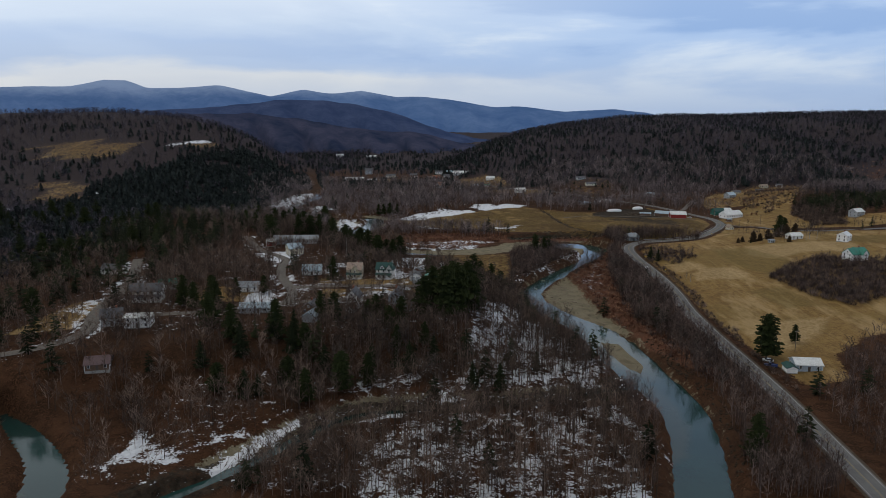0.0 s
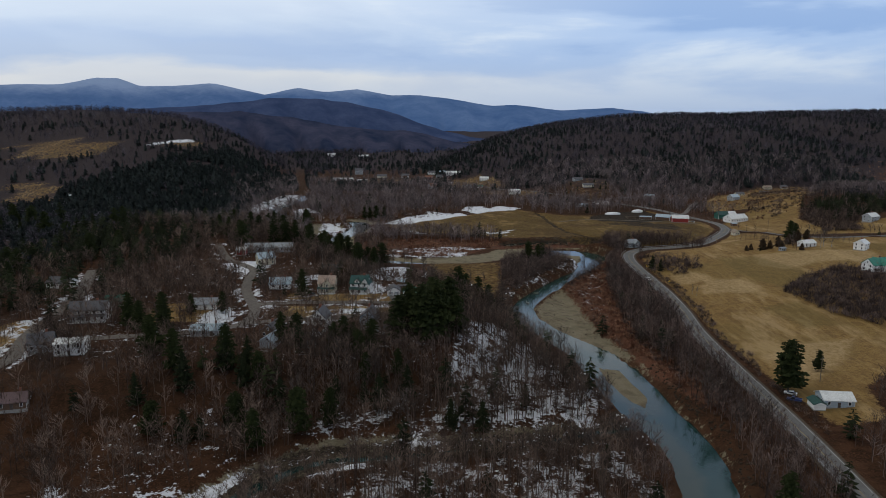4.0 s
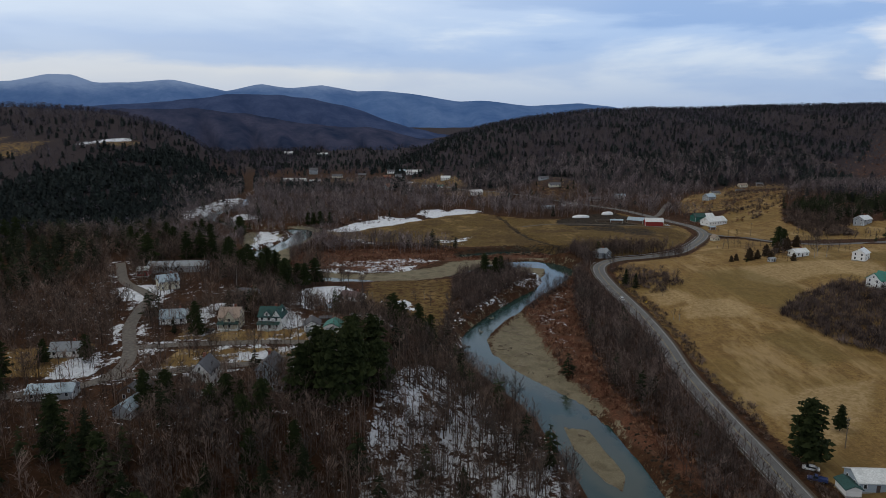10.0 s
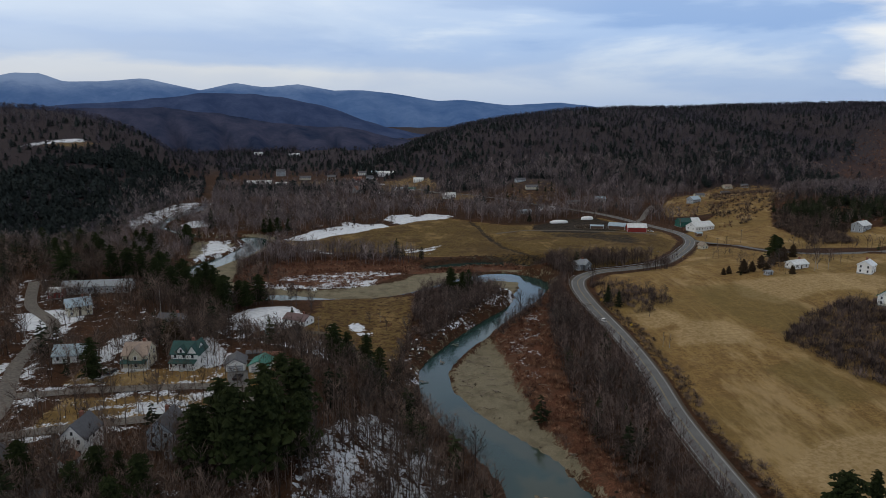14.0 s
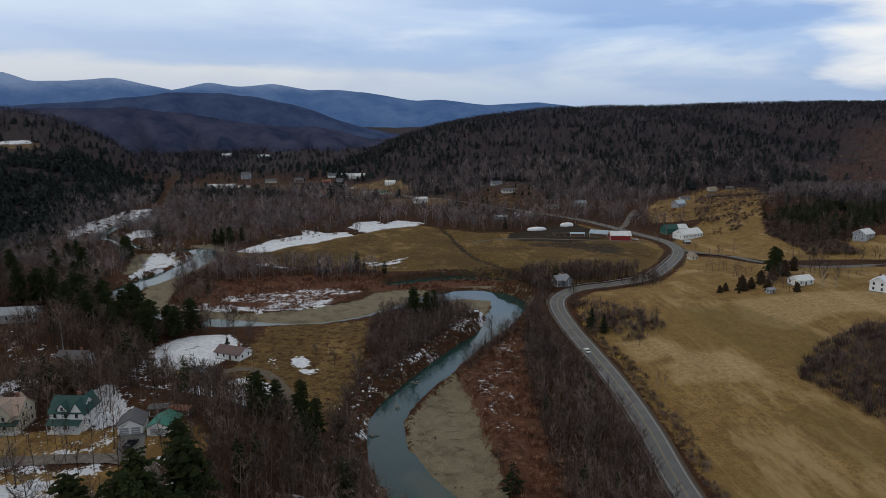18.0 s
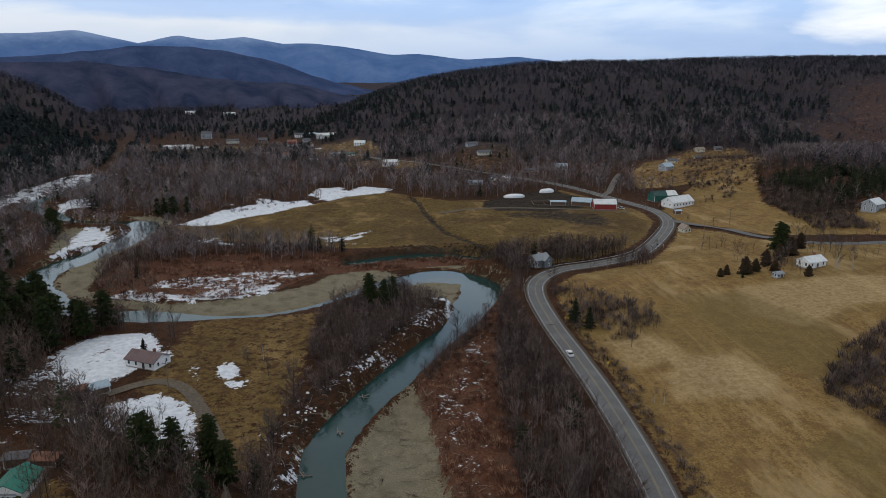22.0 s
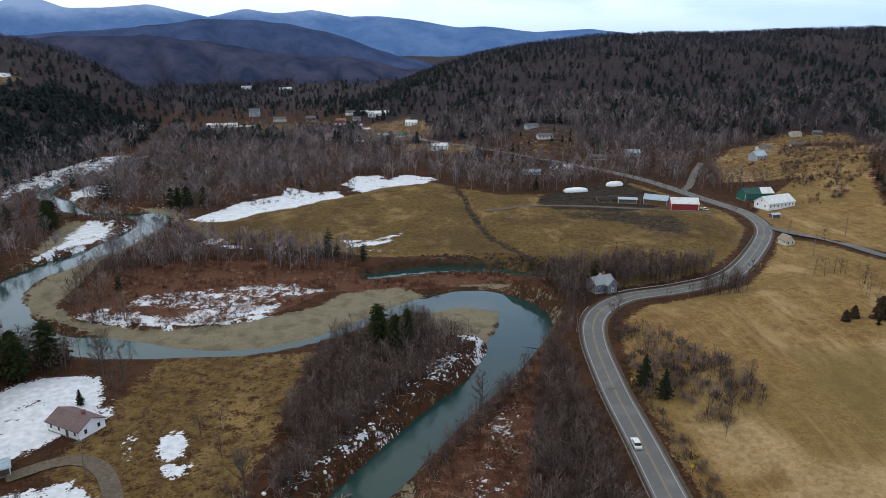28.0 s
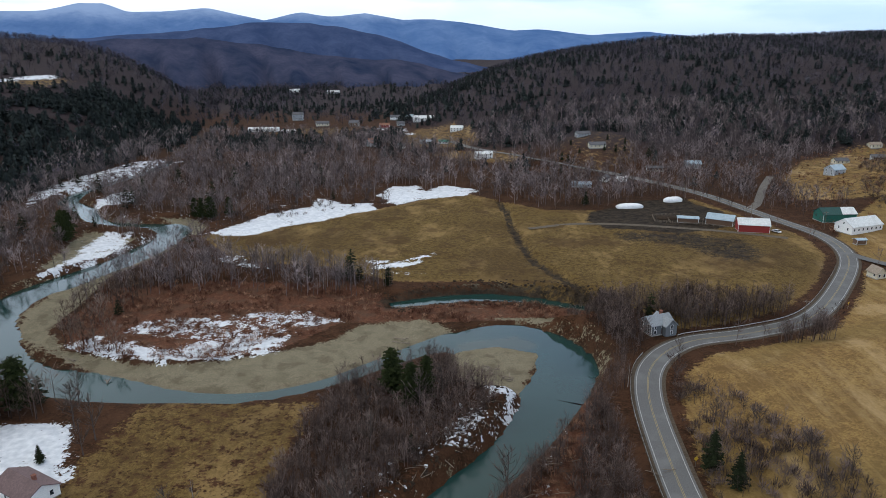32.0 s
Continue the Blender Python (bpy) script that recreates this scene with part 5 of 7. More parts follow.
steep = woods(5200, -440, -205, 700, 1330, 25, lambda x, y: (lumps(x, y, 120, 26) > -0.5 + 1.2 * smooth(1050, 1330, y)) & (x > -330 - 110 * smooth(1150, 850, y)))
scatter("evergreens_of_the_west_bank", EVER_FAR, steep, np.random.RandomState(27).uniform(5, 13, len(steep)), 28, M_HAZED_EVERGREEN, "dense dark evergreens on the steep slope over the river", "evergreen trees")
plant("woods_behind_the_farm", woods(8000, -260, 620, 780, 1150, 5, lambda x, y: (y > 850) | (x > 60)), 50, FARMT, EVER_FAR, (9, 16), M_GREYWOOD)
RED_SLOPE = [(600, 1075), (740, 1180), (890, 1390), (1000, 1420), (1250, 1300), (1150, 1050), (720, 985), (600, 990)]


def off_the_red_slope(x, y):
    return (inside(RED_SLOPE, x, y) < 0) | (lumps(x, y, 55, 63) > 0.45)


plant("woods_of_the_east_hill", woods(26000, -200, 1700, 1000, 2500, 6, lambda x, y: (inside(EAST_HILL, x, y) > 0) & off_the_red_slope(x, y)), 60, FART, EVER_FAR, (8, 14), M_HAZED_TWIGS)
plant("woods_of_the_far_east", woods(7000, 900, 2800, 900, 3000, 16, off_the_red_slope), 65, FART, EVER_FAR, (9, 15), M_HAZED_TWIGS)
plant("woods_of_the_west_hill", woods(13000, -1500, -200, 660, 2200, 7), 70, FART, EVER_FAR, (8, 14), M_HAZED_TWIGS)
plant("woods_of_the_valley_head", woods(6000, -900, 300, 1150, 2500, 17, lambda x, y: (inside(EAST_HILL, x, y) < 0) & (y > 1250)), 75, FART, EVER_FAR, (8, 14), M_HAZED_TWIGS)
plant("woods_of_the_west_slope", woods(6500, -700, -240, 200, 760, 8), 80, FART, EVER_FAR, (8, 13), M_HAZED_TWIGS)
plant("woods_of_the_east_slope", woods(6500, 420, 1100, 250, 1150, 9, off_the_red_slope), 90, FART, EVER_FAR, (8, 13), M_HAZED_TWIGS)
bushes = woods(7500, 78, 140, 270, 600, 12, lambda x, y: (inside(BRUSH, x, y) > -3) & (lumps(x, y, 14, 41) > -0.45))
bushes = np.vstack([bushes, woods(5600, -62, 145, 560, 645, 13, lambda x, y: (inside(BRUSH2, x, y) > -2) & (lumps(x, y, 17, 42) > -0.15))])
tall = np.random.RandomState(5).uniform(1.0, 2.6, len(bushes)) * (1 + 0.6 * smooth(0.1, 0.8, lumps(bushes[:, 0], bushes[:, 1], 22, 43)))
scatter("red_brush", BUSH, bushes, tall, 6, M_BARK_RED, "reddish leafless brush along the river bank", "brush")
# low scrub among the trees of the point and by the road
scrub = woods(3800, 45, 132, 270, 560, 19, lambda x, y: inside(BRUSH, x, y) < 2)
scatter("scrub", BUSH, scrub, np.random.RandomState(7).uniform(1.2, 3.5, len(scrub)), 8, M_WOOD, "grey-brown leafless scrub under the trees", "scrub")


# ---- evergreens that stand apart ----
def tree_kind(name, label, shapes, mats, category, size):
    """One kind of tree, whose two meshes are made once and shared."""
    trunk, crown = shapes
    return (name, label, category, trunk.mesh("trunk", mats[0]), crown.mesh("crown", mats[1]), size)


def plant_one(kind, x, y, tall, turn, label="", group="", wide=1.0):
    name, default, category, trunk, crown, size = kind
    s = tall / size
    ob = thing(name, pose(x, y, ground_z(x, y), 0, 0, turn) @ Matrix.Diagonal((s * wide, s * wide, s, 1)), label or default, category, group)
    for part_name, me in (("trunk", trunk), ("crown", crown)):
        p = new(part_name, me)
        p.parent = ob
    return ob


M_TRUNK = painted("pine_trunk_bark", (0.10, 0.075, 0.06), 0.95, grain=3.0, vary=0.4)
PINES = [tree_kind("white_pine", "tall dark green white pine with ragged boughs", conifer_template(100 + s, 20, 0.265, 22, 10, 0.10, 0.32, 5, 0.34), (M_TRUNK, M_PINE), "pine tree", 20) for s in range(4)]
SPRUCES = [tree_kind("spruce", "dark green conical spruce", conifer_template(120 + s, 12, 0.28, 17, 9, 0.03, 0.62, 4, 0.22), (M_TRUNK, M_SPRUCE), "spruce tree", 12) for s in range(3)]
M_RUSTY = needles("brown_cedar_needles", ((0.030, 0.020, 0.012), (0.062, 0.040, 0.022), (0.042, 0.030, 0.016)))
CEDARS = [tree_kind("red_cedar", "broad brownish evergreen cedar", conifer_template(130 + s, 9, 0.40, 18, 13, 0.0, 0.48, 4, 0.10), (M_TRUNK, M_RUSTY), "cedar tree", 9) for s in range(2)]
rp = random.Random(7)
for x, y, tall in ((1, 314, 25), (7, 321, 26), (-5, 327, 24), (5, 334, 25), (12, 342, 22), (15, 326, 19), (-9, 318, 20), (-31, 312, 13), (-19, 306, 14), (-34, 306, 12), (-24, 302, 12), (-28, 318, 9),
                   (142, 293, 20), (163, 311, 9), (-57, 315, 14), (-51, 317, 13), (-62, 386, 16), (-117, 344, 15), (-109, 358, 10), (-95, 361, 10), (-129, 337, 17), (-110, 328, 16), (-122, 332, 14),
                   (100, 207, 15), (-40, 262, 17), (-52, 250, 15), (-30, 268, 14), (-72, 290, 18), (-90, 286, 16), (-104, 300, 17), (-8, 296, 11), (-20, 292, 12), (29, 412, 17), (22, 406, 14), (34, 404, 12), (4, 367, 14), (18, 398, 15), (78, 531, 14), (72, 538, 15), (82, 536, 13), (268, 552, 16), (276, 560, 13), (-64, 751, 13), (-57, 747, 14), (-70, 756, 12), (-50, 758, 12),
                   (-65, 546, 19), (-50, 523, 18), (-38, 519, 16), (-33, 528, 17), (-47, 508, 17), (-58, 533, 20), (-70, 525, 18), (-76, 540, 19), (-62, 510, 16), (-84, 528, 18)):
    plant_one(rp.choice(PINES), x, y, tall * rp.uniform(0.95, 1.05), rp.uniform(0, 360), group="tall pines of the valley", wide=rp.uniform(0.9, 1.1))
for x, y, tall in ((-64, 283, 13), (-64, 266, 12), (-49, 276, 13), (-44, 273, 11), (-14, 281, 14), (12, 267, 12), (23, 267, 12), (-84, 278, 15), (151, 500, 10.5), (154.5, 493, 9), (-12, 503, 5), (166, 787, 9), (80, 508, 5.5), (233, 522, 3), (-30, 283, 10), (-98, 270, 12), (-72, 258, 9), (60, 240, 8), (40, 285, 9), (168, 925, 7), (176, 916, 6), (172, 918, 8), (205, 942, 6), (214, 940, 7), (222, 944, 6), (184, 938, 5), (180, 962, 5), (212, 968, 5), (226, 962, 6), (160, 900, 8), (164, 896, 7), (240, 935, 9), (246, 945, 10)):
    plant_one(rp.choice(SPRUCES), x, y, tall, rp.uniform(0, 360), group="spruces of the valley")
for outline, count, low, tallest, kinds in (([(-125, 505), (-52, 500), (-30, 526), (-42, 548), (-75, 562), (-140, 548)], 15, 13, 20, PINES), ([(-330, 395), (-205, 385), (-190, 500), (-240, 640), (-400, 640), (-420, 480)], 62, 11, 19, PINES + SPRUCES),
                                            ([(-85, 252), (15, 262), (5, 300), (-60, 304), (-110, 288)], 8, 9, 15, SPRUCES + PINES[:1]), ([(-180, 560), (-120, 560), (-90, 640), (-120, 720), (-200, 700)], 24, 10, 17, PINES), ([(-260, 260), (-190, 270), (-190, 360), (-260, 380)], 16, 10, 17, PINES)):
    box = np.array(outline)
    while count:
        x, y = rp.uniform(*(box[:, 0].min(), box[:, 0].max())), rp.uniform(*(box[:, 1].min(), box[:, 1].max()))
        if inside(outline, np.array(x), np.array(y)) > 0 and water_room(np.array([x]), np.array([y]))[0] > 4 and road_room(np.array([x]), np.array([y]))[0] > 0 and all(math.hypot(x - a, y - b) > c for a, b, c in YARDS):
            count -= 1
            plant_one(rp.choice(kinds), x, y, rp.uniform(low, tallest), rp.uniform(0, 360), group="evergreens of the terrace woods", wide=rp.uniform(0.95, 1.25))
for x, y, tall, label in ((-44, 416, 11, "dense dark evergreen with a rounded crown behind a house"), (237, 527, 8, "brownish leaning cedar at the edge of a field"), (243, 529, 6, ""), (285, 560, 8, ""), (252, 536, 7.5, ""), (263, 543, 8, ""), (249, 524, 6, ""), (272, 548, 9, ""), (226, 528, 4, ""), (230, 530, 4.5, ""), (258, 514, 5, "low evergreen bush in front of a small house")):
    plant_one(CEDARS[0] if tall > 7 else CEDARS[1], x, y, tall, rp.uniform(0, 360), label, wide=1.0)

# single bare trees
BARE = [tree_kind("bare_tree", "leafless grey-brown tree with fine spreading twigs", bare_template(200 + s, 12, 26, 9, 6, wide=0.42), (M_BARK, M_BARK), "bare tree", 12) for s in range(5)]
BIRCH = [tree_kind("birch_tree", "slender leafless birch with pale bark", bare_template(220 + s, 12, 18, 8, 5, wide=0.30), (M_BIRCH, M_BARK), "birch tree", 12) for s in range(2)]
spots = woods(900, -50, 125, 240, 540, 31, lambda x, y: inside(BRUSH, x, y) < 0)[:150]
for x, y in spots:
    plant_one(rp.choice(BARE), x, y, rp.uniform(9, 15), rp.uniform(0, 360), group="bare trees by the river")
for x, y, tall in ((-50, 364, 10), (-34, 365, 11), (-58, 363, 9), (-68, 361, 10), (-42, 345, 8), (-8, 366, 9), (-70, 412, 11), (-84, 398, 12), (-30, 420, 10), (-92, 300, 11), (8, 448, 6), (14, 430, 5), (28, 484, 7), (36, 474, 7), (-4, 455, 5),
                   (168, 585, 9), (172, 590, 10), (178, 588, 9), (163, 590, 8), (186, 592, 9), (160, 560, 7), (158, 520, 7), (166, 512, 8), (172, 498, 9), (178, 492, 8), (168, 484, 7), (162, 470, 6), (249, 520, 9), (262, 535, 11), (290, 545, 10), (240, 532, 7)):
    plant_one(rp.choice(BARE), x, y, tall, rp.uniform(0, 360), group="bare trees in yards and fields", wide=1.15)
for x, y, tall in ((154, 432, 7), (156, 430, 6.5), (272, 516, 11), (276, 520, 12), (279, 515, 10), (-100, 420, 12), (30, 300, 12), (-20, 262, 11), (33, 487, 7), (-66, 470, 13), (140, 540, 8)):
    plant_one(rp.choice(BIRCH), x, y, tall, rp.uniform(0, 360), group="pale birches")

# thickets in the field
THICKET = [(202, 424), (224, 446), (256, 462), (290, 440), (280, 395), (222, 366), (209, 384)]
rng = np.random.RandomState(8)


def thicket(name, n, box, keep, sizes, seed, label, category, templates=BUSH, mat=M_WOOD):
    x, y = rng.uniform(box[0], box[1], n), rng.uniform(box[2], box[3], n)
    m = keep(x, y) & (road_room(x, y) > 0)
    scatter(name, templates, np.stack([x[m], y[m]], 1), rng.uniform(sizes[0], sizes[1], m.sum()), seed, mat, label, category)


SNOW_EDGE = [(-50, 735), (-20, 755), (0, 770), (30, 792), (36, 800), (10, 800), (-30, 780), (-55, 755)]
ROADSIDE = [(150, 548), (166, 532), (172, 512), (180, 492), (176, 478), (160, 476), (150, 492), (153, 520)]
thicket("thicket", 3000, (195, 300, 360, 470), lambda x, y: inside(THICKET, x, y) > 0, (2.5, 5.0), 9, "dense leafless thicket at the edge of a field", "thicket")
thicket("thicket_trees", 900, (195, 300, 360, 470), lambda x, y: inside(THICKET, x, y) > 2, (5, 8), 10, "small bare trees of a thicket in a field", "thicket", NEAR)
thicket("roadside_thicket", 1150, (140, 190, 470, 560), lambda x, y: (inside(ROADSIDE, x, y) > -2 - 3 * lumps(x, y, 25, 51)) & (lumps(x, y, 20, 66) > -0.25), (1.2, 4.4), 12, "grey-purple leafless shrubs beside the road", "shrubs")
thicket("roadside_trees", 420, (140, 190, 470, 560), lambda x, y: (inside(ROADSIDE, x, y) > 0), (4, 8), 13, "small bare trees beside the road", "shrubs", NEAR)
thicket("verge_scrub", 3200, (132, 160, 255, 500), lambda x, y: (x > np.interp(y, near_road[near_road[:, 1] < 540, 1], near_road[near_road[:, 1] < 540, 0])) & (along(ROAD, x, y)[0] < 11 + 4 * lumps(x, y, 30, 52)), (0.9, 2.8), 14, "low brown leafless scrub on the road verge", "shrubs", BUSH, M_DARKWOOD)
thicket("snowy_shrubs", 700, (-60, 45, 700, 830), lambda x, y: (inside(SNOW_EDGE, x, y) > -6) & (lumps(x, y, 16, 55) > -0.1), (1.5, 4.5), 17, "dark leafless shrubs in the snow at a wood's edge", "shrubs")
thicket("pasture_trees", 260, (236, 312, 500, 580), lambda x, y: (lumps(x, y, 34, 58) > 0.1) & (np.hypot(x - 268, y - 525) > 9) & (np.hypot(x - 291, y - 501) > 9) & (y > 508 + 0.3 * (x - 240)), (4, 9), 18, "bare trees round houses at the top of a field", "bare trees", NEAR)
thicket("slope_evergreens", 420, (372, 450, 640, 745), lambda x, y: (lumps(x, y, 60, 59) > -0.3) & (inside(FIELDS[2], x, y) < 0), (5, 12), 19, "dark evergreens on the slope above a field", "evergreen trees", EVER, M_SPRUCE)
thicket("slope_scrub", 1600, (280, 520, 700, 1000), lambda x, y: (lumps(x, y, 40, 60) > 0.0), (1.5, 4), 20, "brown leafless scrub on an open slope", "scrub", BUSH, M_BARK_RED)
thicket("red_slope_scrub", 3200, (590, 1260, 980, 1430), lambda x, y: inside(RED_SLOPE, x, y) > -5, (1.5, 4.5), 21, "reddish leafless scrub on a cleared hillside", "scrub", BUSH, M_BARK_RED)
thicket("bar_shrubs", 46, (66, 95, 345, 450), lambda x, y: (inside(GRAVELS[2], x, y) > 2) & (lumps(x, y, 22, 64) > 0.0), (0.8, 1.8), 22, "small leafless shrubs on a gravel bar", "shrubs")
FARM_SCRUB = [(322, 742), (338, 719), (366, 752), (392, 776), (425, 795), (505, 900), (485, 1000), (420, 940), (363, 853)]
WOOD_EDGE = [(380, 744), (399, 744), (392, 690), (362, 630), (336, 584), (322, 598), (336, 640), (349, 689)]
thicket("farm_scrub", 4200, (315, 510, 715, 1005), lambda x, y: (inside(FARM_SCRUB, x, y) > 0) & (lumps(x, y, 30, 71) > -0.15), (1.5, 4.5), 23, "brown leafless scrub in a rough pasture behind a farm", "scrub", BUSH, M_DARKWOOD)
thicket("farm_scrub_trees", 1500, (315, 510, 715, 1005), lambda x, y: (inside(FARM_SCRUB, x, y) > 0) & (lumps(x, y, 34, 72) > 0.05), (4, 9), 24, "small bare trees in a rough pasture behind a farm", "bare trees", NEAR, M_DARKWOOD)
thicket("wood_edge_shrubs", 3600, (315, 405, 580, 750), lambda x, y: inside(WOOD_EDGE, x, y) > -3 + 4 * lumps(x, y, 24, 73), (2.0, 5.0), 25, "dense purple-brown leafless shrubs at a wood's edge", "shrubs", BUSH, M_DARKWOOD)
thicket("wood_edge_trees", 1300, (315, 405, 580, 750), lambda x, y: inside(WOOD_EDGE, x, y) > 2, (4, 7.5), 26, "small bare trees at a wood's edge", "bare trees", NEAR, M_DARKWOOD)
thicket("bend_trees", 900, (140, 215, 572, 608), lambda x, y: (along(ROAD, x, y)[0] > 8) & (np.hypot(x - 158, y - 582) > 9), (6, 11), 15, "bare trees round the house at the road bend", "bare trees", NEAR)


# ---- buildings ----
def siding(name, col, boards=5.0):
    n = Nodes(name, 0.75)
    wave = n.noise(1.0, 3, 0.5, (0.2, 0.2, boards * 6))
    base = n.ramp(wave, (0.35, tuple(c * 0.82 for c in col)), (0.6, col))
    n.color(n.mix(n.math("MULTIPLY", n.step(n.noise(0.5, 4), 0.5, 0.75), 0.3), base, tuple(c * 0.65 for c in col)))
    return n.m


def roofing(name, col, rough=0.7, metal=0.0):
    n = Nodes(name, rough, metal)
    k = n.ramp(n.noise(2.2, 5, 0.6), (0.3, tuple(c * 0.72 for c in col)), (0.7, tuple(min(1, c * 1.15) for c in col)))
    n.color(n.mix(n.math("MULTIPLY", n.step(n.noise(0.25, 4), 0.45, 0.7), 0.45), k, tuple(c * 0.6 for c in col)))
    return n.m


W_WHITE, W_CREAM, W_GREY = siding("white_clapboard", (0.84, 0.84, 0.82)), siding("cream_clapboard", (0.60, 0.55, 0.42)), siding("grey_clapboard", (0.34, 0.36, 0.38))
W_BLUE, W_RED, W_BROWN = siding("blue_grey_clapboard", (0.36, 0.42, 0.48)), siding("red_barn_boards", (0.26, 0.035, 0.030)), siding("brown_boards", (0.14, 0.085, 0.055))
W_WEATHER = siding("weathered_grey_boards", (0.15, 0.16, 0.17))
W_GREEN = siding("green_metal_wall", (0.03, 0.13, 0.10))
R_TEAL, R_GREY, R_BROWN = roofing("dark_teal_roof", (0.028, 0.075, 0.068)), roofing("grey_shingles", (0.105, 0.105, 0.115)), roofing("mauve_brown_shingles", (0.15, 0.10, 0.10))
R_WHITE, R_BLUE, R_GREEN = roofing("pale_metal_roof", (0.66, 0.68, 0.68), 0.4, 0.2), roofing("bluish_metal_roof", (0.36, 0.45, 0.52), 0.4, 0.3), roofing("green_metal_roof", (0.04, 0.20, 0.15), 0.45, 0.2)
R_RUSTY = roofing("rust-streaked_tin_roof", (0.33, 0.25, 0.20), 0.6)
R_TIN = roofing("worn_tin_roof", (0.25, 0.27, 0.29), 0.65)
R_TAN, R_RUST = roofing("tan_shingles", (0.27, 0.22, 0.17)), roofing("rusty_roof", (0.23, 0.11, 0.07))
M_TRIM, M_GLASS = painted("white_trim", (0.76, 0.76, 0.75), 0.6), Nodes("dark_window_glass", 0.08)
M_GLASS.color((0.02, 0.025, 0.03))
M_GLASS = M_GLASS.m
M_BRICK = painted("chimney_brick", (0.22, 0.10, 0.075), 0.9, grain=5.0, vary=0.35)
M_CONC = painted("old_concrete", (0.32, 0.31, 0.29), 0.9, grain=2.0)
M_DOOR = painted("dark_door_paint", (0.09, 0.07, 0.06), 0.6)
M_BLACK = painted("black_rubber", (0.02, 0.02, 0.02), 0.8)

FRAME = Shape()
for b in ((-0.62, -0.05, -0.85, -0.48, 0.06, 0.85), (0.48, -0.05, -0.85, 0.62, 0.06, 0.85), (-0.48, -0.05, 0.71, 0.48, 0.06, 0.85), (-0.48, -0.05, -0.85, 0.48, 0.08, -0.72), (-0.48, -0.04, -0.03, 0.48, 0.05, 0.03)):
    FRAME.box(*b)
FRAME = FRAME.mesh("window_frame", M_TRIM)
PANE = Shape().box(-0.48, -0.04, -0.72, 0.48, 0.02, 0.71).mesh("pane", M_GLASS)


def window(parent, x, y, z, turn, scale=1.0):
    f = new("window", FRAME)
    f.parent = parent
    f.matrix_basis = pose(x, y, z, 0, 0, turn) @ Matrix.Diagonal((scale, 1, scale, 1))
    p = new("pane", PANE)
    p.parent = f


def gable(l, w, eaves, ridge):
    """Walls with two gables at the ends of x, and a roof of two slabs with overhang."""
    wall = Shape()
    a, b = l / 2, w / 2
    wall.v = [(-a, -b, -0.6), (a, -b, -0.6), (a, b, -0.6), (-a, b, -0.6), (-a, -b, eaves), (a, -b, eaves), (a, b, eaves), (-a, b, eaves), (-a, 0, ridge), (a, 0, ridge)]
    wall.f = [(0, 1, 5, 4), (2, 3, 7, 6), (1, 2, 6, 9, 5), (3, 0, 4, 8, 7), (4, 5, 9, 8), (6, 7, 8, 9), (3, 2, 1, 0)]
    roof = Shape()
    o, k, t = 0.45, 0.5, (ridge - eaves) / b
    for s in (-1, 1):
        n = len(roof.v)
        lo = (s * (b + k), eaves - t * k + 0.04)
        for dz in (0.0, 0.20):
            roof.v += [(-a - o, lo[0], lo[1] + dz), (a + o, lo[0], lo[1] + dz), (a + o, 0, ridge + 0.04 + dz), (-a - o, 0, ridge + 0.04 + dz)]
        roof.f += [(n, n + 1, n + 2, n + 3), (n + 4, n + 5, n + 6, n + 7), (n, n + 1, n + 5, n + 4), (n + 1, n + 2, n + 6, n + 5), (n + 3, n, n + 4, n + 7)]
    return wall, roof


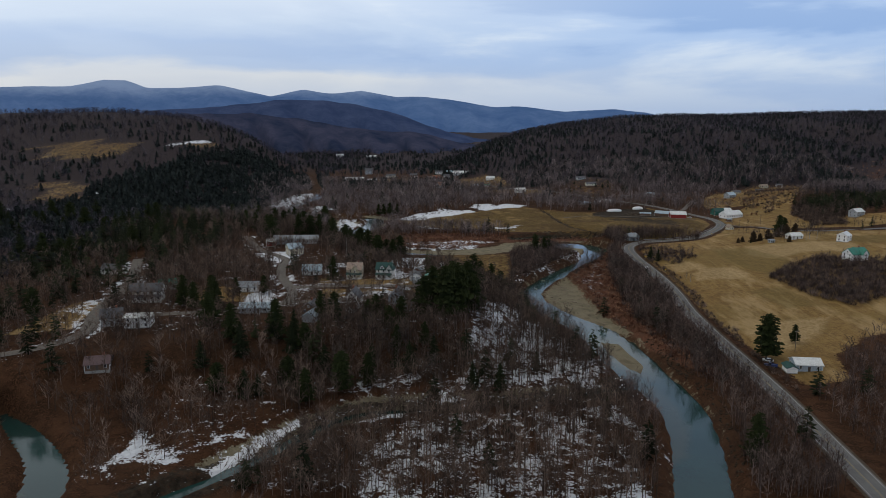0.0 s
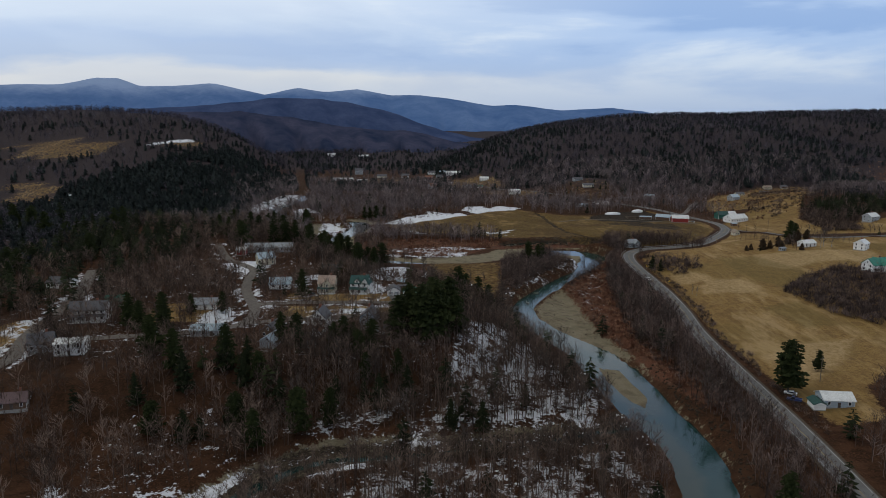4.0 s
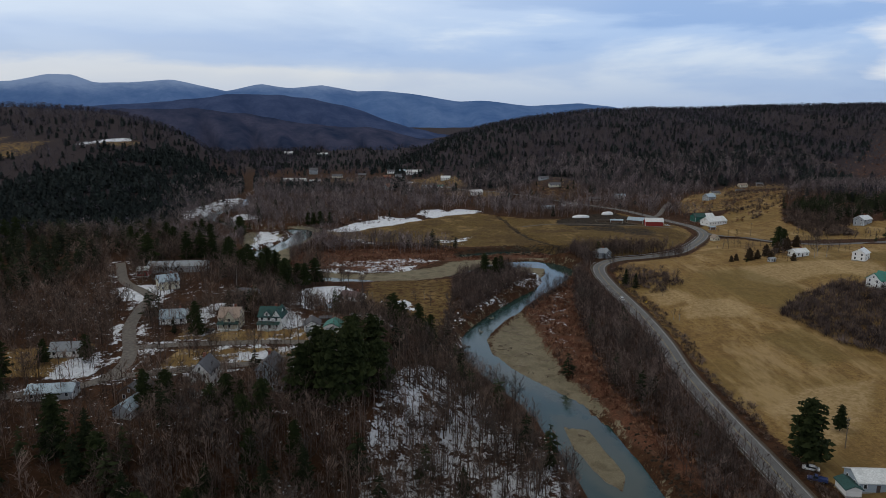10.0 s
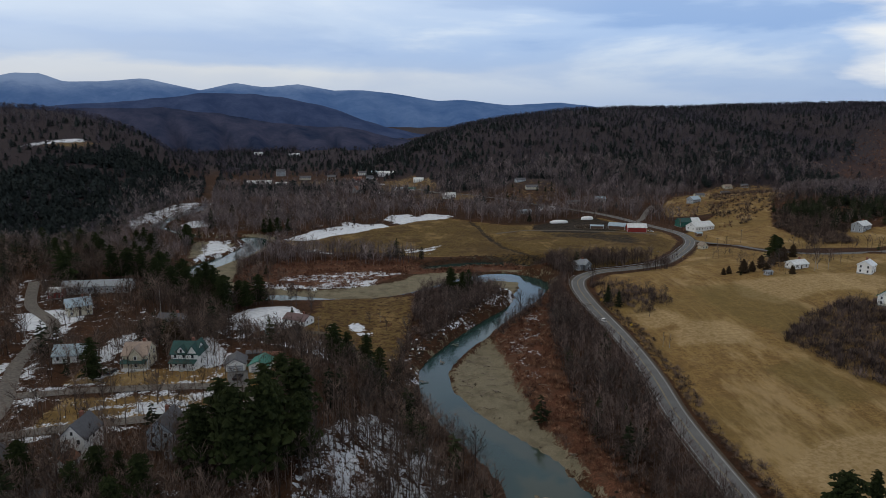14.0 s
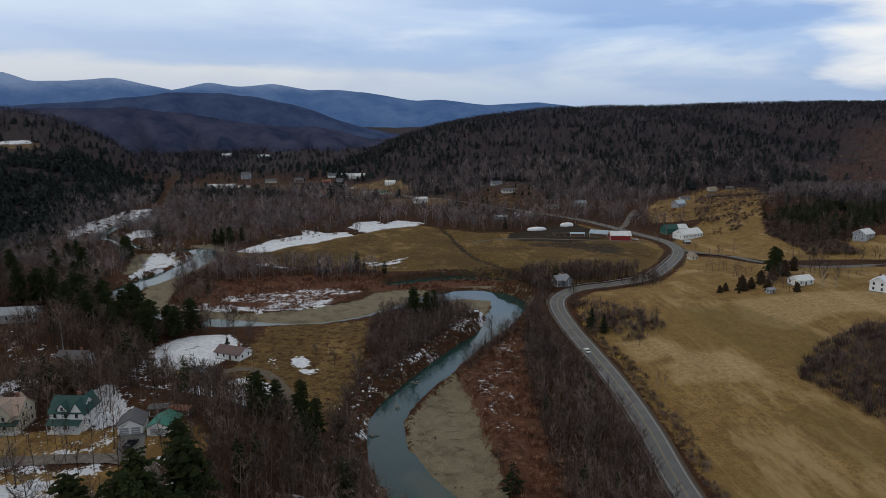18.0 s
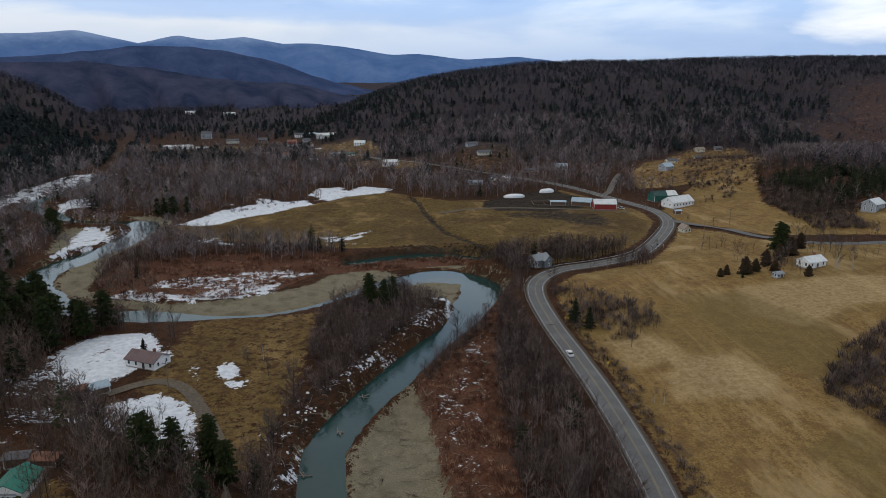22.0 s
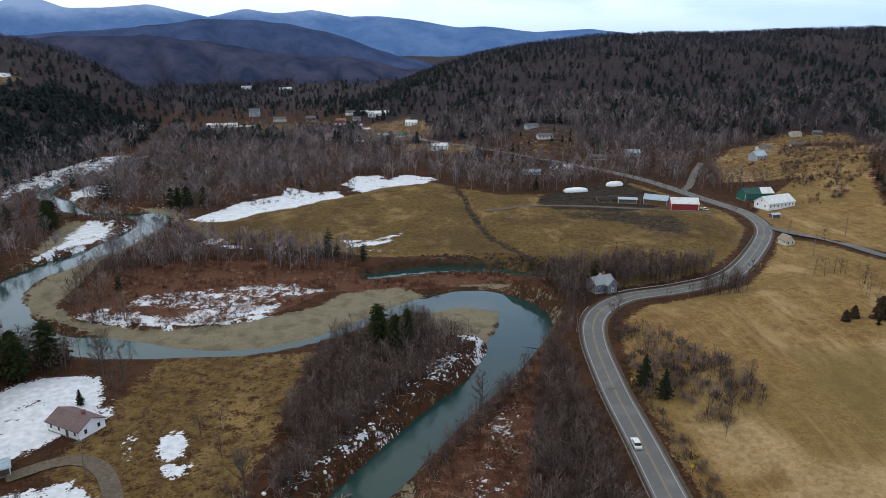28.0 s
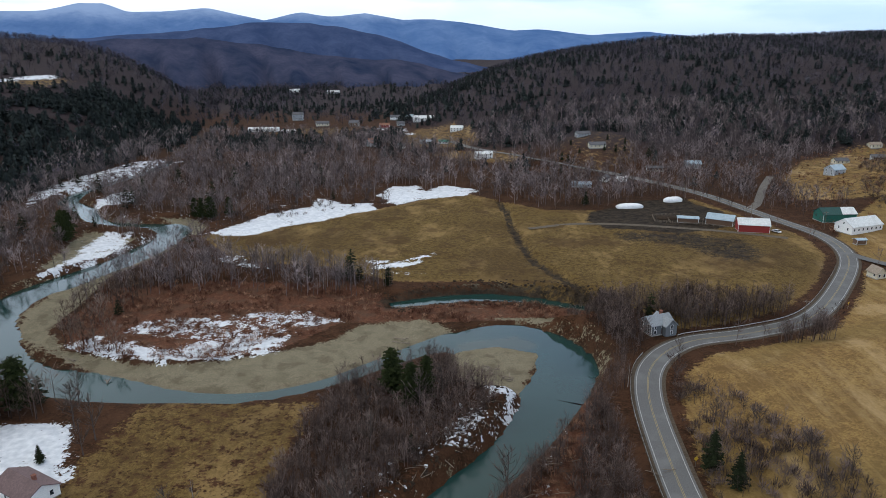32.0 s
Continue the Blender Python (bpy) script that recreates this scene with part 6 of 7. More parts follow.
def house(name, label, x, y, turn, l, w, eaves, rise, wall_mat, roof_mat, category="house", storeys=1, porch=0.0, dormer=False, wing=None, chimney=True, doors=1, group="", windows=True, garage=0, porch_mat=None):
    """A gabled building; local -y is its front."""
    z = min(ground_z(x + dx, y + dy) for dx, dy in ((0, 0), (l / 3, 0), (-l / 3, 0), (0, w / 3), (0, -w / 3)))
    ob = thing(name, pose(x, y, z + 0.15, 0, 0, turn), label, category, group)
    wall, roof = gable(l, w, eaves, eaves + rise)
    wall_ob = part("wall", wall, wall_mat, ob)
    part("roof", roof, roof_mat, ob)
    part("foundation", Shape().box(-l / 2 - 0.06, -w / 2 - 0.06, -1.2, l / 2 + 0.06, w / 2 + 0.06, 0.25), M_CONC, ob)
    for sx in (-1, 1):
        part("corner_board", Shape().box(sx * l / 2 - 0.10, -w / 2 - 0.04, 0.25, sx * l / 2 + 0.10, -w / 2 + 0.10, eaves - 0.05), M_TRIM, ob)
    if windows:
        gap = eaves / storeys
        for s in range(storeys):
            zz = 0.25 + gap * s + gap * 0.55
            n = max(2, int(l / 2.9))
            for i in range(n):
                xx = -l / 2 + l * (i + 0.5) / n
                if not (s == 0 and i == n // 2 and doors):
                    window(ob, xx, -w / 2 - 0.03, zz, 0, 0.85)
                if i % 2 == 0:
                    window(ob, xx, w / 2 + 0.03, zz, 180, 0.85)
            for sx in (-1, 1):
                for yy in (-w / 4, w / 4):
                    window(ob, sx * (l / 2 + 0.03), yy, zz, 90 * sx, 0.85)
        if rise > 2.2:
            for sx in (-1, 1):
                window(ob, sx * (l / 2 + 0.03), 0, eaves + rise * 0.35, 90 * sx, 0.7)
    if doors and not garage:
        n = max(2, int(l / 2.9))
        xx = -l / 2 + l * (n // 2 + 0.5) / n
        d = part("door", Shape().box(xx - 0.5, -w / 2 - 0.08, 0.2, xx + 0.5, -w / 2 + 0.05, 2.25), M_DOOR, ob)
        part("handle", Shape().box(xx + 0.36, -w / 2 - 0.14, 1.15, xx + 0.44, -w / 2 - 0.07, 1.25), M_STEEL, d)
    for i in range(garage):
        yy = (i - (garage - 1) / 2) * (w / max(garage, 1)) * 0.92
        d = part("garage_door", Shape().box(-l / 2 - 0.07, yy - w / garage * 0.38, 0.1, -l / 2 + 0.05, yy + w / garage * 0.38, 2.3), M_TRIM, ob)
        for k in range(3):
            part("door_panel", Shape().box(-l / 2 - 0.10, yy - w / garage * 0.35, 0.25 + 0.68 * k, -l / 2 - 0.06, yy + w / garage * 0.35, 0.80 + 0.68 * k), W_GREY, d)
    if chimney:
        part("chimney", Shape().box(l * 0.22 - 0.4, 0.2, eaves + rise * 0.4, l * 0.22 + 0.4, 1.0, eaves + rise + 1.1).box(l * 0.22 - 0.48, 0.12, eaves + rise + 1.0, l * 0.22 + 0.48, 1.08, eaves + rise + 1.16), M_BRICK, ob)
    if porch:
        p0 = -w / 2 - porch
        part("porch_floor", Shape().box(-l / 2, p0, -0.6, l / 2, -w / 2 - 0.02, 0.35), M_TRIM, ob)
        r = Shape()
        r.v = [(-l / 2 - 0.3, p0 - 0.3, 2.75), (l / 2 + 0.3, p0 - 0.3, 2.75), (l / 2 + 0.3, -w / 2 - 0.06, 3.45), (-l / 2 - 0.3, -w / 2 - 0.06, 3.45)]
        r.v += [(a, b, c + 0.16) for a, b, c in r.v]
        r.f = [(0, 1, 2, 3), (4, 5, 6, 7), (0, 1, 5, 4), (1, 2, 6, 5), (2, 3, 7, 6), (3, 0, 4, 7)]
        part("porch_roof", r, porch_mat or roof_mat, ob)
        k = max(3, int(l / 2.2))
        for i in range(k):
            xx = -l / 2 + 0.12 + (l - 0.24) * i / (k - 1)
            part("porch_post", Shape().box(xx - 0.09, p0 + 0.02, 0.35, xx + 0.09, p0 + 0.20, 2.8), M_TRIM, ob)
        part("porch_rail", Shape().box(-l / 2 + 0.2, p0 + 0.06, 1.15, l / 2 - 0.2, p0 + 0.14, 1.25).box(-l / 2 + 0.2, p0 + 0.07, 0.5, l / 2 - 0.2, p0 + 0.13, 0.57), M_TRIM, ob)
        part("step", Shape().box(-0.8, p0 - 1.0, -0.6, 0.8, p0, 0.18).box(-0.8, p0 - 0.5, -0.6, 0.8, p0, 0.34), M_CONC, ob)
    if dormer:
        dw, dr = gable(w * 0.55, 2.6, eaves + 1.0, eaves + 2.5)
        for sh, mt, nm in ((dw, wall_mat, "dormer"), (dr, roof_mat, "dormer_roof")):
            sh.v = [(-yy - l * 0.10, xx - w * 0.22, zz if zz > 0 else eaves - 0.2) for xx, yy, zz in sh.v]
            part(nm, sh, mt, ob)
        window(ob, -l * 0.10, -w * 0.22 - w * 0.275 - 0.04, eaves + 0.95, 0, 0.8)
    if wing:
        wl, ww, wx, wy = wing
        a, b = gable(wl, ww, eaves * 0.98, eaves + rise * 0.9)
        for sh, mt, nm in ((a, wall_mat, "wing"), (b, roof_mat, "wing_roof")):
            sh.v = [(-yy + wx, xx + wy, zz) for xx, yy, zz in sh.v]
            part(nm, sh, mt, ob)
        for s in range(storeys):
            window(ob, wx, wy - wl / 2 - 0.04, 0.25 + eaves / storeys * (s + 0.55), 0, 0.85)
            window(ob, wx + ww / 2 + 0.04, wy - wl / 5, 0.25 + eaves / storeys * (s + 0.55), 90, 0.85)
    return ob


house("farmhouse", "white two-storey house with dark teal roof, dormer and porch", -34, 399.4, -6, 9, 8, 5.6, 3.2, W_WHITE, R_TEAL, storeys=2, porch=2.4, dormer=True, wing=(9, 3.8, 3.2, 0.3))
house("cream_house", "cream two-storey house with a front porch", -51.5, 401, -2, 8.5, 9, 5.2, 3.2, W_CREAM, R_RUSTY, storeys=2, porch=2.2, wing=(10, 4.6, 0.5, -0.4), porch_mat=R_TEAL)
house("cottage", "white cottage with a bluish metal roof", -78, 408, 5, 11, 8, 3.0, 2.8, W_WHITE, R_BLUE)
house("garage", "white double garage with a grey shingle roof", -16.2, 394.6, 96, 7.6, 6.6, 2.7, 1.9, W_WHITE, R_GREY, "garage", windows=False, chimney=False, garage=2)
house("green_garage", "white garage with a green metal roof", -7.2, 393.2, 84, 8.2, 6.6, 2.5, 1.6, W_WHITE, R_GREEN, "garage", windows=False, chimney=False, garage=1)
house("woodshed", "small open brown woodshed with a flat roof", -11.8, 404.5, 5, 5, 3, 2.4, 0.4, W_BROWN, R_GREY, "shed", windows=False, chimney=False, doors=0)
house("low_shed", "low brown shed with a tin roof", -5.5, 404, -10, 6, 3, 1.8, 0.4, W_BROWN, R_RUST, "shed", windows=False, chimney=False, doors=0)
house("gabled_house", "tall white house with its gable to the street", -44, 335, 84, 9, 6.5, 6.2, 3.4, W_WHITE, R_GREY, storeys=2)
house("back_shed", "small shed with a rusty red roof", -44.5, 326, 80, 5, 4, 2.6, 1.4, W_WHITE, R_RUST, "shed", windows=False, chimney=False)
house("blue_house", "blue-grey two-storey house with a porch", -23, 339, 84, 10, 7, 5.6, 3.2, W_BLUE, R_GREY, storeys=2)
house("blue_annex", "low blue-grey annex with a shingle roof", -17, 331, 60, 7, 5, 2.6, 1.6, W_BLUE, R_GREY, chimney=False)
house("dark_house", "dark weathered house with a grey roof", -63, 325, 80, 9, 7, 3.6, 2.4, W_BROWN, R_GREY)
house("blue_shed", "shed with a light bluish metal roof", -61, 314, 78, 9, 6, 2.8, 1.9, W_GREY, R_BLUE, "shed", windows=False, chimney=False)
house("log_shed", "little dark shed in the snow", -44, 311, 20, 3, 2.5, 2.0, 0.8, W_BROWN, R_GREY, "shed", windows=False, chimney=False)
house("long_house", "long low house with a bluish metal roof", -91, 328, 6, 14, 7, 2.7, 1.7, W_GREY, R_BLUE)
house("white_roof_house", "low white house with a grey tin roof", -105, 368, 4, 11, 7.5, 2.8, 2.2, W_WHITE, R_TIN)
house("long_hall", "long low hall with a pale grey roof", -108, 508, 4, 32, 11, 3.6, 2.0, W_GREY, R_TIN, "hall", chimney=False)
house("red_annex", "small red building beside the long hall", -124, 498, 4, 6, 7, 3.4, 1.4, W_RED, R_WHITE, "annex", chimney=False)
house("hillside_house", "grey house among bare trees", -59, 463, -10, 11, 7, 3.4, 2.2, W_GREY, R_GREY)
house("street_house", "tan house with snow on its roof", -101, 468, 30, 10, 8, 4.6, 2.8, W_CREAM, R_BLUE, storeys=2)
house("upper_house", "white house with a grey shingle roof", -196, 408, -8, 13, 8, 3.2, 2.4, W_WHITE, R_GREY)
house("big_white_house", "large white two-storey house with a long grey roof", -152, 349, 8, 16, 9, 5.4, 3.0, W_WHITE, R_GREY, storeys=2, porch=2.2)
house("teal_shed", "shed with a bright teal metal roof", -150, 371, 20, 9, 6, 3.2, 2.2, W_WHITE, R_GREEN, "shed", chimney=False)
house("corner_house", "grey house with a dark steep roof", -150, 306, 20, 9, 8, 4.0, 3.2, W_GREY, R_GREY, storeys=1)
house("flat_house", "white house with a pale flat-pitched roof", -137, 304, 8, 11, 8, 4.8, 1.0, W_WHITE, R_WHITE, storeys=2, chimney=False)
house("rust_house", "old house with a dull brown roof", -136, 263, 15, 9, 7, 2.8, 2.2, W_BROWN, R_BROWN)
house("roadside_house", "small grey house with a pale metal roof by the road", 152, 279, -6, 10.5, 8, 3.0, 1.8, W_BLUE, R_WHITE, chimney=False)
house("side_porch", "little green-roofed porch room beside the grey house", 144.5, 277, 84, 6, 4, 2.3, 0.9, W_WHITE, R_TEAL, "annex", chimney=False, windows=False)
house("bend_house", "weathered grey two-storey house at the road bend", 158.5, 582, 24, 9, 6.5, 3.8, 2.2, W_WEATHER, R_TIN, storeys=2, wing=(8, 4.5, 2.2, -1.2))
house("red_barn", "long red barn with a pale metal roof", 244, 722, -10, 15.5, 9, 4.2, 2.6, W_RED, R_WHITE, "barn", chimney=False, doors=0, windows=False)
house("grey_barn", "barn with a blue-grey metal roof", 233, 738, -30, 14, 9, 3.4, 2.2, W_BROWN, R_BLUE, "barn", chimney=False, doors=0, windows=False)
house("lean_to", "low open cattle shed with a tin roof", 216, 742, -12, 11, 5, 2.6, 0.7, W_BROWN, R_BLUE, "shed", chimney=False, doors=0, windows=False)
house("white_barn", "large white barn with a pale roof", 299, 722, 22, 21, 11, 4.2, 3.4, W_WHITE, R_WHITE, "barn", chimney=False, doors=0)
green_barn = house("green_barn", "green metal barn with a half snow-white roof", 298.5, 746, 6, 19, 10, 4.6, 2.8, W_GREEN, R_TEAL, "barn", chimney=False, doors=0, windows=False)
half_roof = Shape()
for lift in (0.26, 0.34):
    half_roof.v += [(1.0, -5.4, 4.42 + lift), (9.9, -5.4, 4.42 + lift), (9.9, -0.1, 7.37 + lift), (2.2, -0.1, 7.37 + lift)]
half_roof.f = [(0, 1, 2, 3), (4, 5, 6, 7), (0, 1, 5, 4), (1, 2, 6, 5), (2, 3, 7, 6), (3, 0, 4, 7)]
part("roof_panel", half_roof, R_WHITE, green_barn, "white half of the roof")
house("field_shed", "small cream shed with a steep roof by the road", 267, 645, 100, 6, 4.5, 2.6, 2.2, W_CREAM, R_TAN, "shed", chimney=False)
house("stand", "small roadside stand with a flat tin roof", 287, 697, 10, 5, 3, 2.4, 0.5, W_BROWN, R_BLUE, "stand", chimney=False, windows=False, doors=0)
house("pasture_house", "white house with a pale metal roof among trees", 268, 527, 15, 10, 7, 3.0, 1.8, W_WHITE, R_WHITE)
house("hut", "small grey hut at the field's edge", 246, 517, 10, 3.5, 3, 1.9, 0.6, W_GREY, R_TIN, "hut", chimney=False)
house("hill_house", "white two-storey house on the slope", 291, 501, 40, 8, 7, 4.6, 2.2, W_WHITE, R_WHITE, storeys=2)
house("green_roof_house", "house with a green metal roof and white gable", 270, 450, 20, 14, 8, 4.4, 3.2, W_WHITE, R_GREEN, storeys=2, wing=(10, 5, 2, -1))
house("ridge_house", "grey two-storey house with a pale metal roof on the ridge", 364, 612, 25, 10, 8, 4.8, 2.4, W_GREY, R_WHITE, storeys=2)
house("bungalow", "white bungalow with a mauve-brown shingle roof", -7, 490, -28, 12.5, 8, 2.8, 2.0, W_WHITE, R_BROWN)
house("garden_shed", "grey-roofed shed in the snow", -17, 470, 30, 5.5, 4.5, 2.3, 1.2, W_BROWN, R_BLUE, "shed", chimney=False, windows=False)
house("wood_store", "low brown wood store in the snow", -23, 470, 30, 5, 3.5, 1.8, 0.7, W_BROWN, R_RUST, "shed", chimney=False, windows=False, doors=0)
for x, y, turn, l, w, eaves, rise, wm, rm, st in ((105, 955, 8, 18, 10, 5.6, 2.4, W_WHITE, R_WHITE, 2), (172, 846, -5, 17, 8, 3.0, 1.8, W_GREY, R_BLUE, 1), (192, 866, 60, 10, 7, 3.2, 2.2, W_WHITE, R_GREY, 1), (203, 862, 20, 9, 7, 2.8, 1.8, W_WHITE, R_WHITE, 1),
                                              (32, 1276, 5, 34, 14, 6.5, 3.6, W_WHITE, R_WHITE, 2), (78, 1160, -10, 17, 10, 5.4, 3.0, W_WHITE, R_WHITE, 2), (-4, 1055, 40, 14, 11, 5.6, 4.6, W_GREY, R_RUST, 2), (25, 1040, 10, 12, 8, 3.4, 2.2, W_WHITE, R_GREY, 1),
                                              (48, 1076, 4, 15, 7, 3.4, 1.8, W_GREY, R_BLUE, 1), (66, 1078, -2, 12, 7, 3.2, 1.8, W_WHITE, R_GREEN, 1), (-151, 1182, 6, 44, 11, 4.0, 2.0, W_WHITE, R_WHITE, 1), (-118, 1168, 6, 20, 8, 3.2, 1.4, W_GREY, R_WHITE, 1),
                                              (-138, 1300, 4, 17, 11, 9.6, 3.6, W_GREY, R_GREY, 2), (-92, 1236, 8, 20, 9, 4.4, 3.0, W_CREAM, R_GREY, 1), (-52, 1238, -6, 15, 9, 5.4, 3.2, W_BROWN, R_GREY, 2), (-12, 1222, 0, 15, 9, 4, 2.6, W_RED, R_RUST, 1), (6, 1240, 12, 12, 8, 4, 2.6, W_GREY, R_GREY, 1),
                                              (-8, 1305, 10, 16, 9, 5, 3, W_WHITE, R_GREY, 2), (12, 1315, -8, 14, 9, 4.4, 3, W_WHITE, R_BLUE, 1), (-262, 1790, 10, 24, 12, 7, 3.4, W_WHITE, R_WHITE, 2), (-180, 1770, 0, 30, 10, 5, 3, W_GREY, R_WHITE, 1), (-239, 2090, 0, 26, 12, 7, 3.4, W_WHITE, R_WHITE, 2),
                                              (200, 950, 5, 17, 8, 3.6, 2.4, W_CREAM, R_GREY, 1), (193, 985, 12, 15, 8, 3.6, 2.2, W_GREY, R_GREY, 1), (270, 915, -4, 15, 8, 4.6, 2.4, W_GREY, R_BLUE, 2), (238, 905, -6, 16, 7, 2.8, 1.4, W_BROWN, R_GREY, 1),
                                              (354, 862, 25, 14, 10, 5.4, 3.6, W_GREY, R_BLUE, 2), (379, 905, 5, 13, 8, 3.6, 2.2, W_CREAM, R_GREY, 1), (420, 928, -15, 12, 7, 3.2, 2.2, W_GREY, R_GREY, 1), (462, 1010, 8, 13, 8, 3.8, 2.4, W_CREAM, R_TAN, 1), (485, 1012, -8, 11, 7, 3.2, 2, W_BROWN, R_GREY, 1)):
    house("distant_house", {1: "low pale house in the far valley", 2: "two-storey pale house in the far valley"}[st], x, y, turn, l * 0.8, w * 0.85, eaves * 0.8, rise * 0.8, wm, rm, storeys=st, group="houses up the valley", chimney=False, doors=0)


# ---- roadside things ----
def guard_rail(line, offset, label):
    """Posts and a W-shaped beam along a stretch of road."""
    p = line[:, :2]
    way = np.gradient(p, axis=0)
    way /= np.linalg.norm(way, axis=1)[:, None]
    side = np.stack([way[:, 1], -way[:, 0]], 1)
    q = p + side * offset
    z = land(p[:, 0], p[:, 1])
    ob = thing("guard_rail", Matrix(), label, "guard rail")
    beam = Shape()
    for a, b, za, zb in zip(q[:-1], q[1:], z[:-1], z[1:]):
        n = len(beam.v)
        sd = np.array([(b - a)[1], -(b - a)[0]]) / np.linalg.norm(b - a)
        for o, h in ((0.0, 0.50), (0.07, 0.58), (0.0, 0.66), (0.07, 0.74), (0.0, 0.82)):
            beam.v += [(*(a + sd * o), za + 0.15 + h), (*(b + sd * o), zb + 0.15 + h)]
        beam.f += [(n + 2 * k, n + 2 * k + 1, n + 2 * k + 3, n + 2 * k + 2) for k in range(4)]
    part("beam", beam, M_STEEL, ob)
    post = Shape().box(-0.09, -0.09, -0.6, 0.09, 0.09, 0.88).mesh("post", M_POST)
    for (x, y), h in list(zip(q, z))[::1]:
        o = new("post", post)
        o.parent = ob
        o.location = (x, y, h + 0.1)
    return ob


guard_rail(ROAD[(ROAD[:, 1] > 255) & (ROAD[:, 1] < 560) & (ROAD[:, 0] < 160)], -5.0, "galvanised guard rail along the river side of the road")
guard_rail(ROAD[(ROAD[:, 0] > 165) & (ROAD[:, 0] < 262) & (ROAD[:, 1] > 560) & (ROAD[:, 1] < 665)], -5.0, "galvanised guard rail round the outside of the bend")

M_SIGN = painted("yellow_sign_paint", (0.62, 0.40, 0.04), 0.5)
for x, y, turn in ((149, 458, 10), (147.5, 501, 15), (236, 607, 40)):
    s = thing("road_sign", pose(x, y, ground_z(x, y), 0, 0, turn), "yellow diamond warning sign on a steel post", "road sign", "yellow warning signs")
    part("post", Shape().box(-0.04, -0.03, -0.4, 0.04, 0.03, 2.5), M_STEEL, s)
    sh = Shape()
    sh.extrude([(0, 1.55), (0.62, 2.17), (0, 2.79), (-0.62, 2.17)], 0.03)
    sh.v = [(a, b - 0.06, c) for a, b, c in sh.v]
    part("panel", sh, M_SIGN, s)
POLE = Shape().tube([(0, 0, -1, 0.17), (0, 0, 10.2, 0.11)], 8).mesh("pole", M_POST)
ARM = Shape().box(-1.2, -0.06, 9.3, 1.2, 0.06, 9.45).mesh("crossarm", M_POST)
INSUL = Shape().tube([(0, 0, 0, 0.05), (0, 0, 0.12, 0.07), (0, 0, 0.22, 0.03)], 6).mesh("insulator", M_CONC)
for x, y in ((211, 588), (5, 468), (262, 612), (252, 745), (231, 800), (293, 640), (297, 580), (-10, 368), (-50, 371), (158, 300), (40, 950), (120, 880), (283, 725)):
    s = thing("utility_pole", pose(x, y, ground_z(x, y), 0, 0, rp.uniform(0, 40)), "weathered wooden utility pole with a crossarm", "utility pole", "utility poles")
    for nm, me in (("pole", POLE), ("crossarm", ARM)):
        o = new(nm, me)
        o.parent = s
    for xx in (-1.05, -0.5, 0.5, 1.05):
        o = new("insulator", INSUL)
        o.parent = s
        o.location = (xx, 0, 9.45)


# ---- vehicles ----
def vehicle(name, label, x, y, turn, paint, long=4.6, wide=1.8, pickup=False, lift=0.22):
    ob = thing(name, pose(x, y, ground_z(x, y) + lift, 0, 0, turn), label, "truck" if pickup else "car")
    a, b = long / 2, wide / 2
    body = Shape().extrude([(-a, 0.35), (a, 0.35), (a, 0.75), (a * 0.93, 0.92), (-a * 0.95, 0.95), (-a, 0.8)], wide)
    part("body", body, paint, ob)
    top = [(-a * 0.05, 0.93), (a * 0.5, 0.93), (a * 0.28, 1.65), (0, 1.7)] if pickup else [(-a * 0.8, 0.93), (a * 0.55, 0.93), (a * 0.22, 1.42), (-a * 0.45, 1.42)]
    part("cabin", Shape().extrude(top, wide * 0.86), M_GLASS, ob)
    hi = max(t[1] for t in top)
    xs = [t[0] for t in top if t[1] > hi - 0.1]
    part("cabin_roof", Shape().box(min(xs) - 0.05, -wide * 0.42, hi - 0.03, max(xs) + 0.05, wide * 0.42, hi + 0.05), paint, ob)
    if pickup:
        part("cargo_bed", Shape().box(-a * 0.98, -b, 0.9, -a * 0.1, -b + 0.1, 1.25).box(-a * 0.98, b - 0.1, 0.9, -a * 0.1, b, 1.25).box(-a, -b, 0.9, -a * 0.96, b, 1.25), paint, ob)
    for sx in (-0.62, 0.62):
        for sy in (-1, 1):
            w = part("wheel", Shape().tube([(sx * a, sy * (b - 0.12), 0.33, 0.33), (sx * a, sy * (b + 0.08), 0.33, 0.33)], 12), M_BLACK, ob)
            part("rim", Shape().tube([(sx * a, sy * (b + 0.07), 0.33, 0.19), (sx * a, sy * (b + 0.10), 0.33, 0.16)], 8), M_STEEL, w)
    for sy in (-0.65, 0.65):
        part("headlight", Shape().box(a - 0.05, sy * b - 0.15, 0.62, a + 0.03, sy * b + 0.15, 0.78), M_TRIM, ob)
        part("tail_light", Shape().box(-a - 0.03, sy * b - 0.12, 0.66, -a + 0.05, sy * b + 0.12, 0.80), W_RED, ob)
    return ob


P_WHITE, P_DARK, P_BLUE = painted("white_car_paint", (0.72, 0.72, 0.72), 0.3), painted("black_car_paint", (0.02, 0.02, 0.025), 0.3), painted("blue_car_paint", (0.04, 0.06, 0.16), 0.3)
vehicle("sedan", "white sedan driving on the road", 139.6, 470, 88, P_WHITE)
vehicle("pickup_truck", "black pickup truck parked before the garage", -13.5, 384, 80, P_DARK, 5.2, 1.9, True, 0.1)
vehicle("blue_pickup", "dark blue pickup parked beside the grey house", 139.5, 283, 150, P_BLUE, 5.2, 1.9, True, 0.0)
vehicle("parked_car", "white car parked beside the grey house", 141, 289, 150, P_WHITE, lift=0.0)
vehicle("white_car", "white car parked beside the cream house", -61, 392, 80, P_WHITE, lift=0.1)
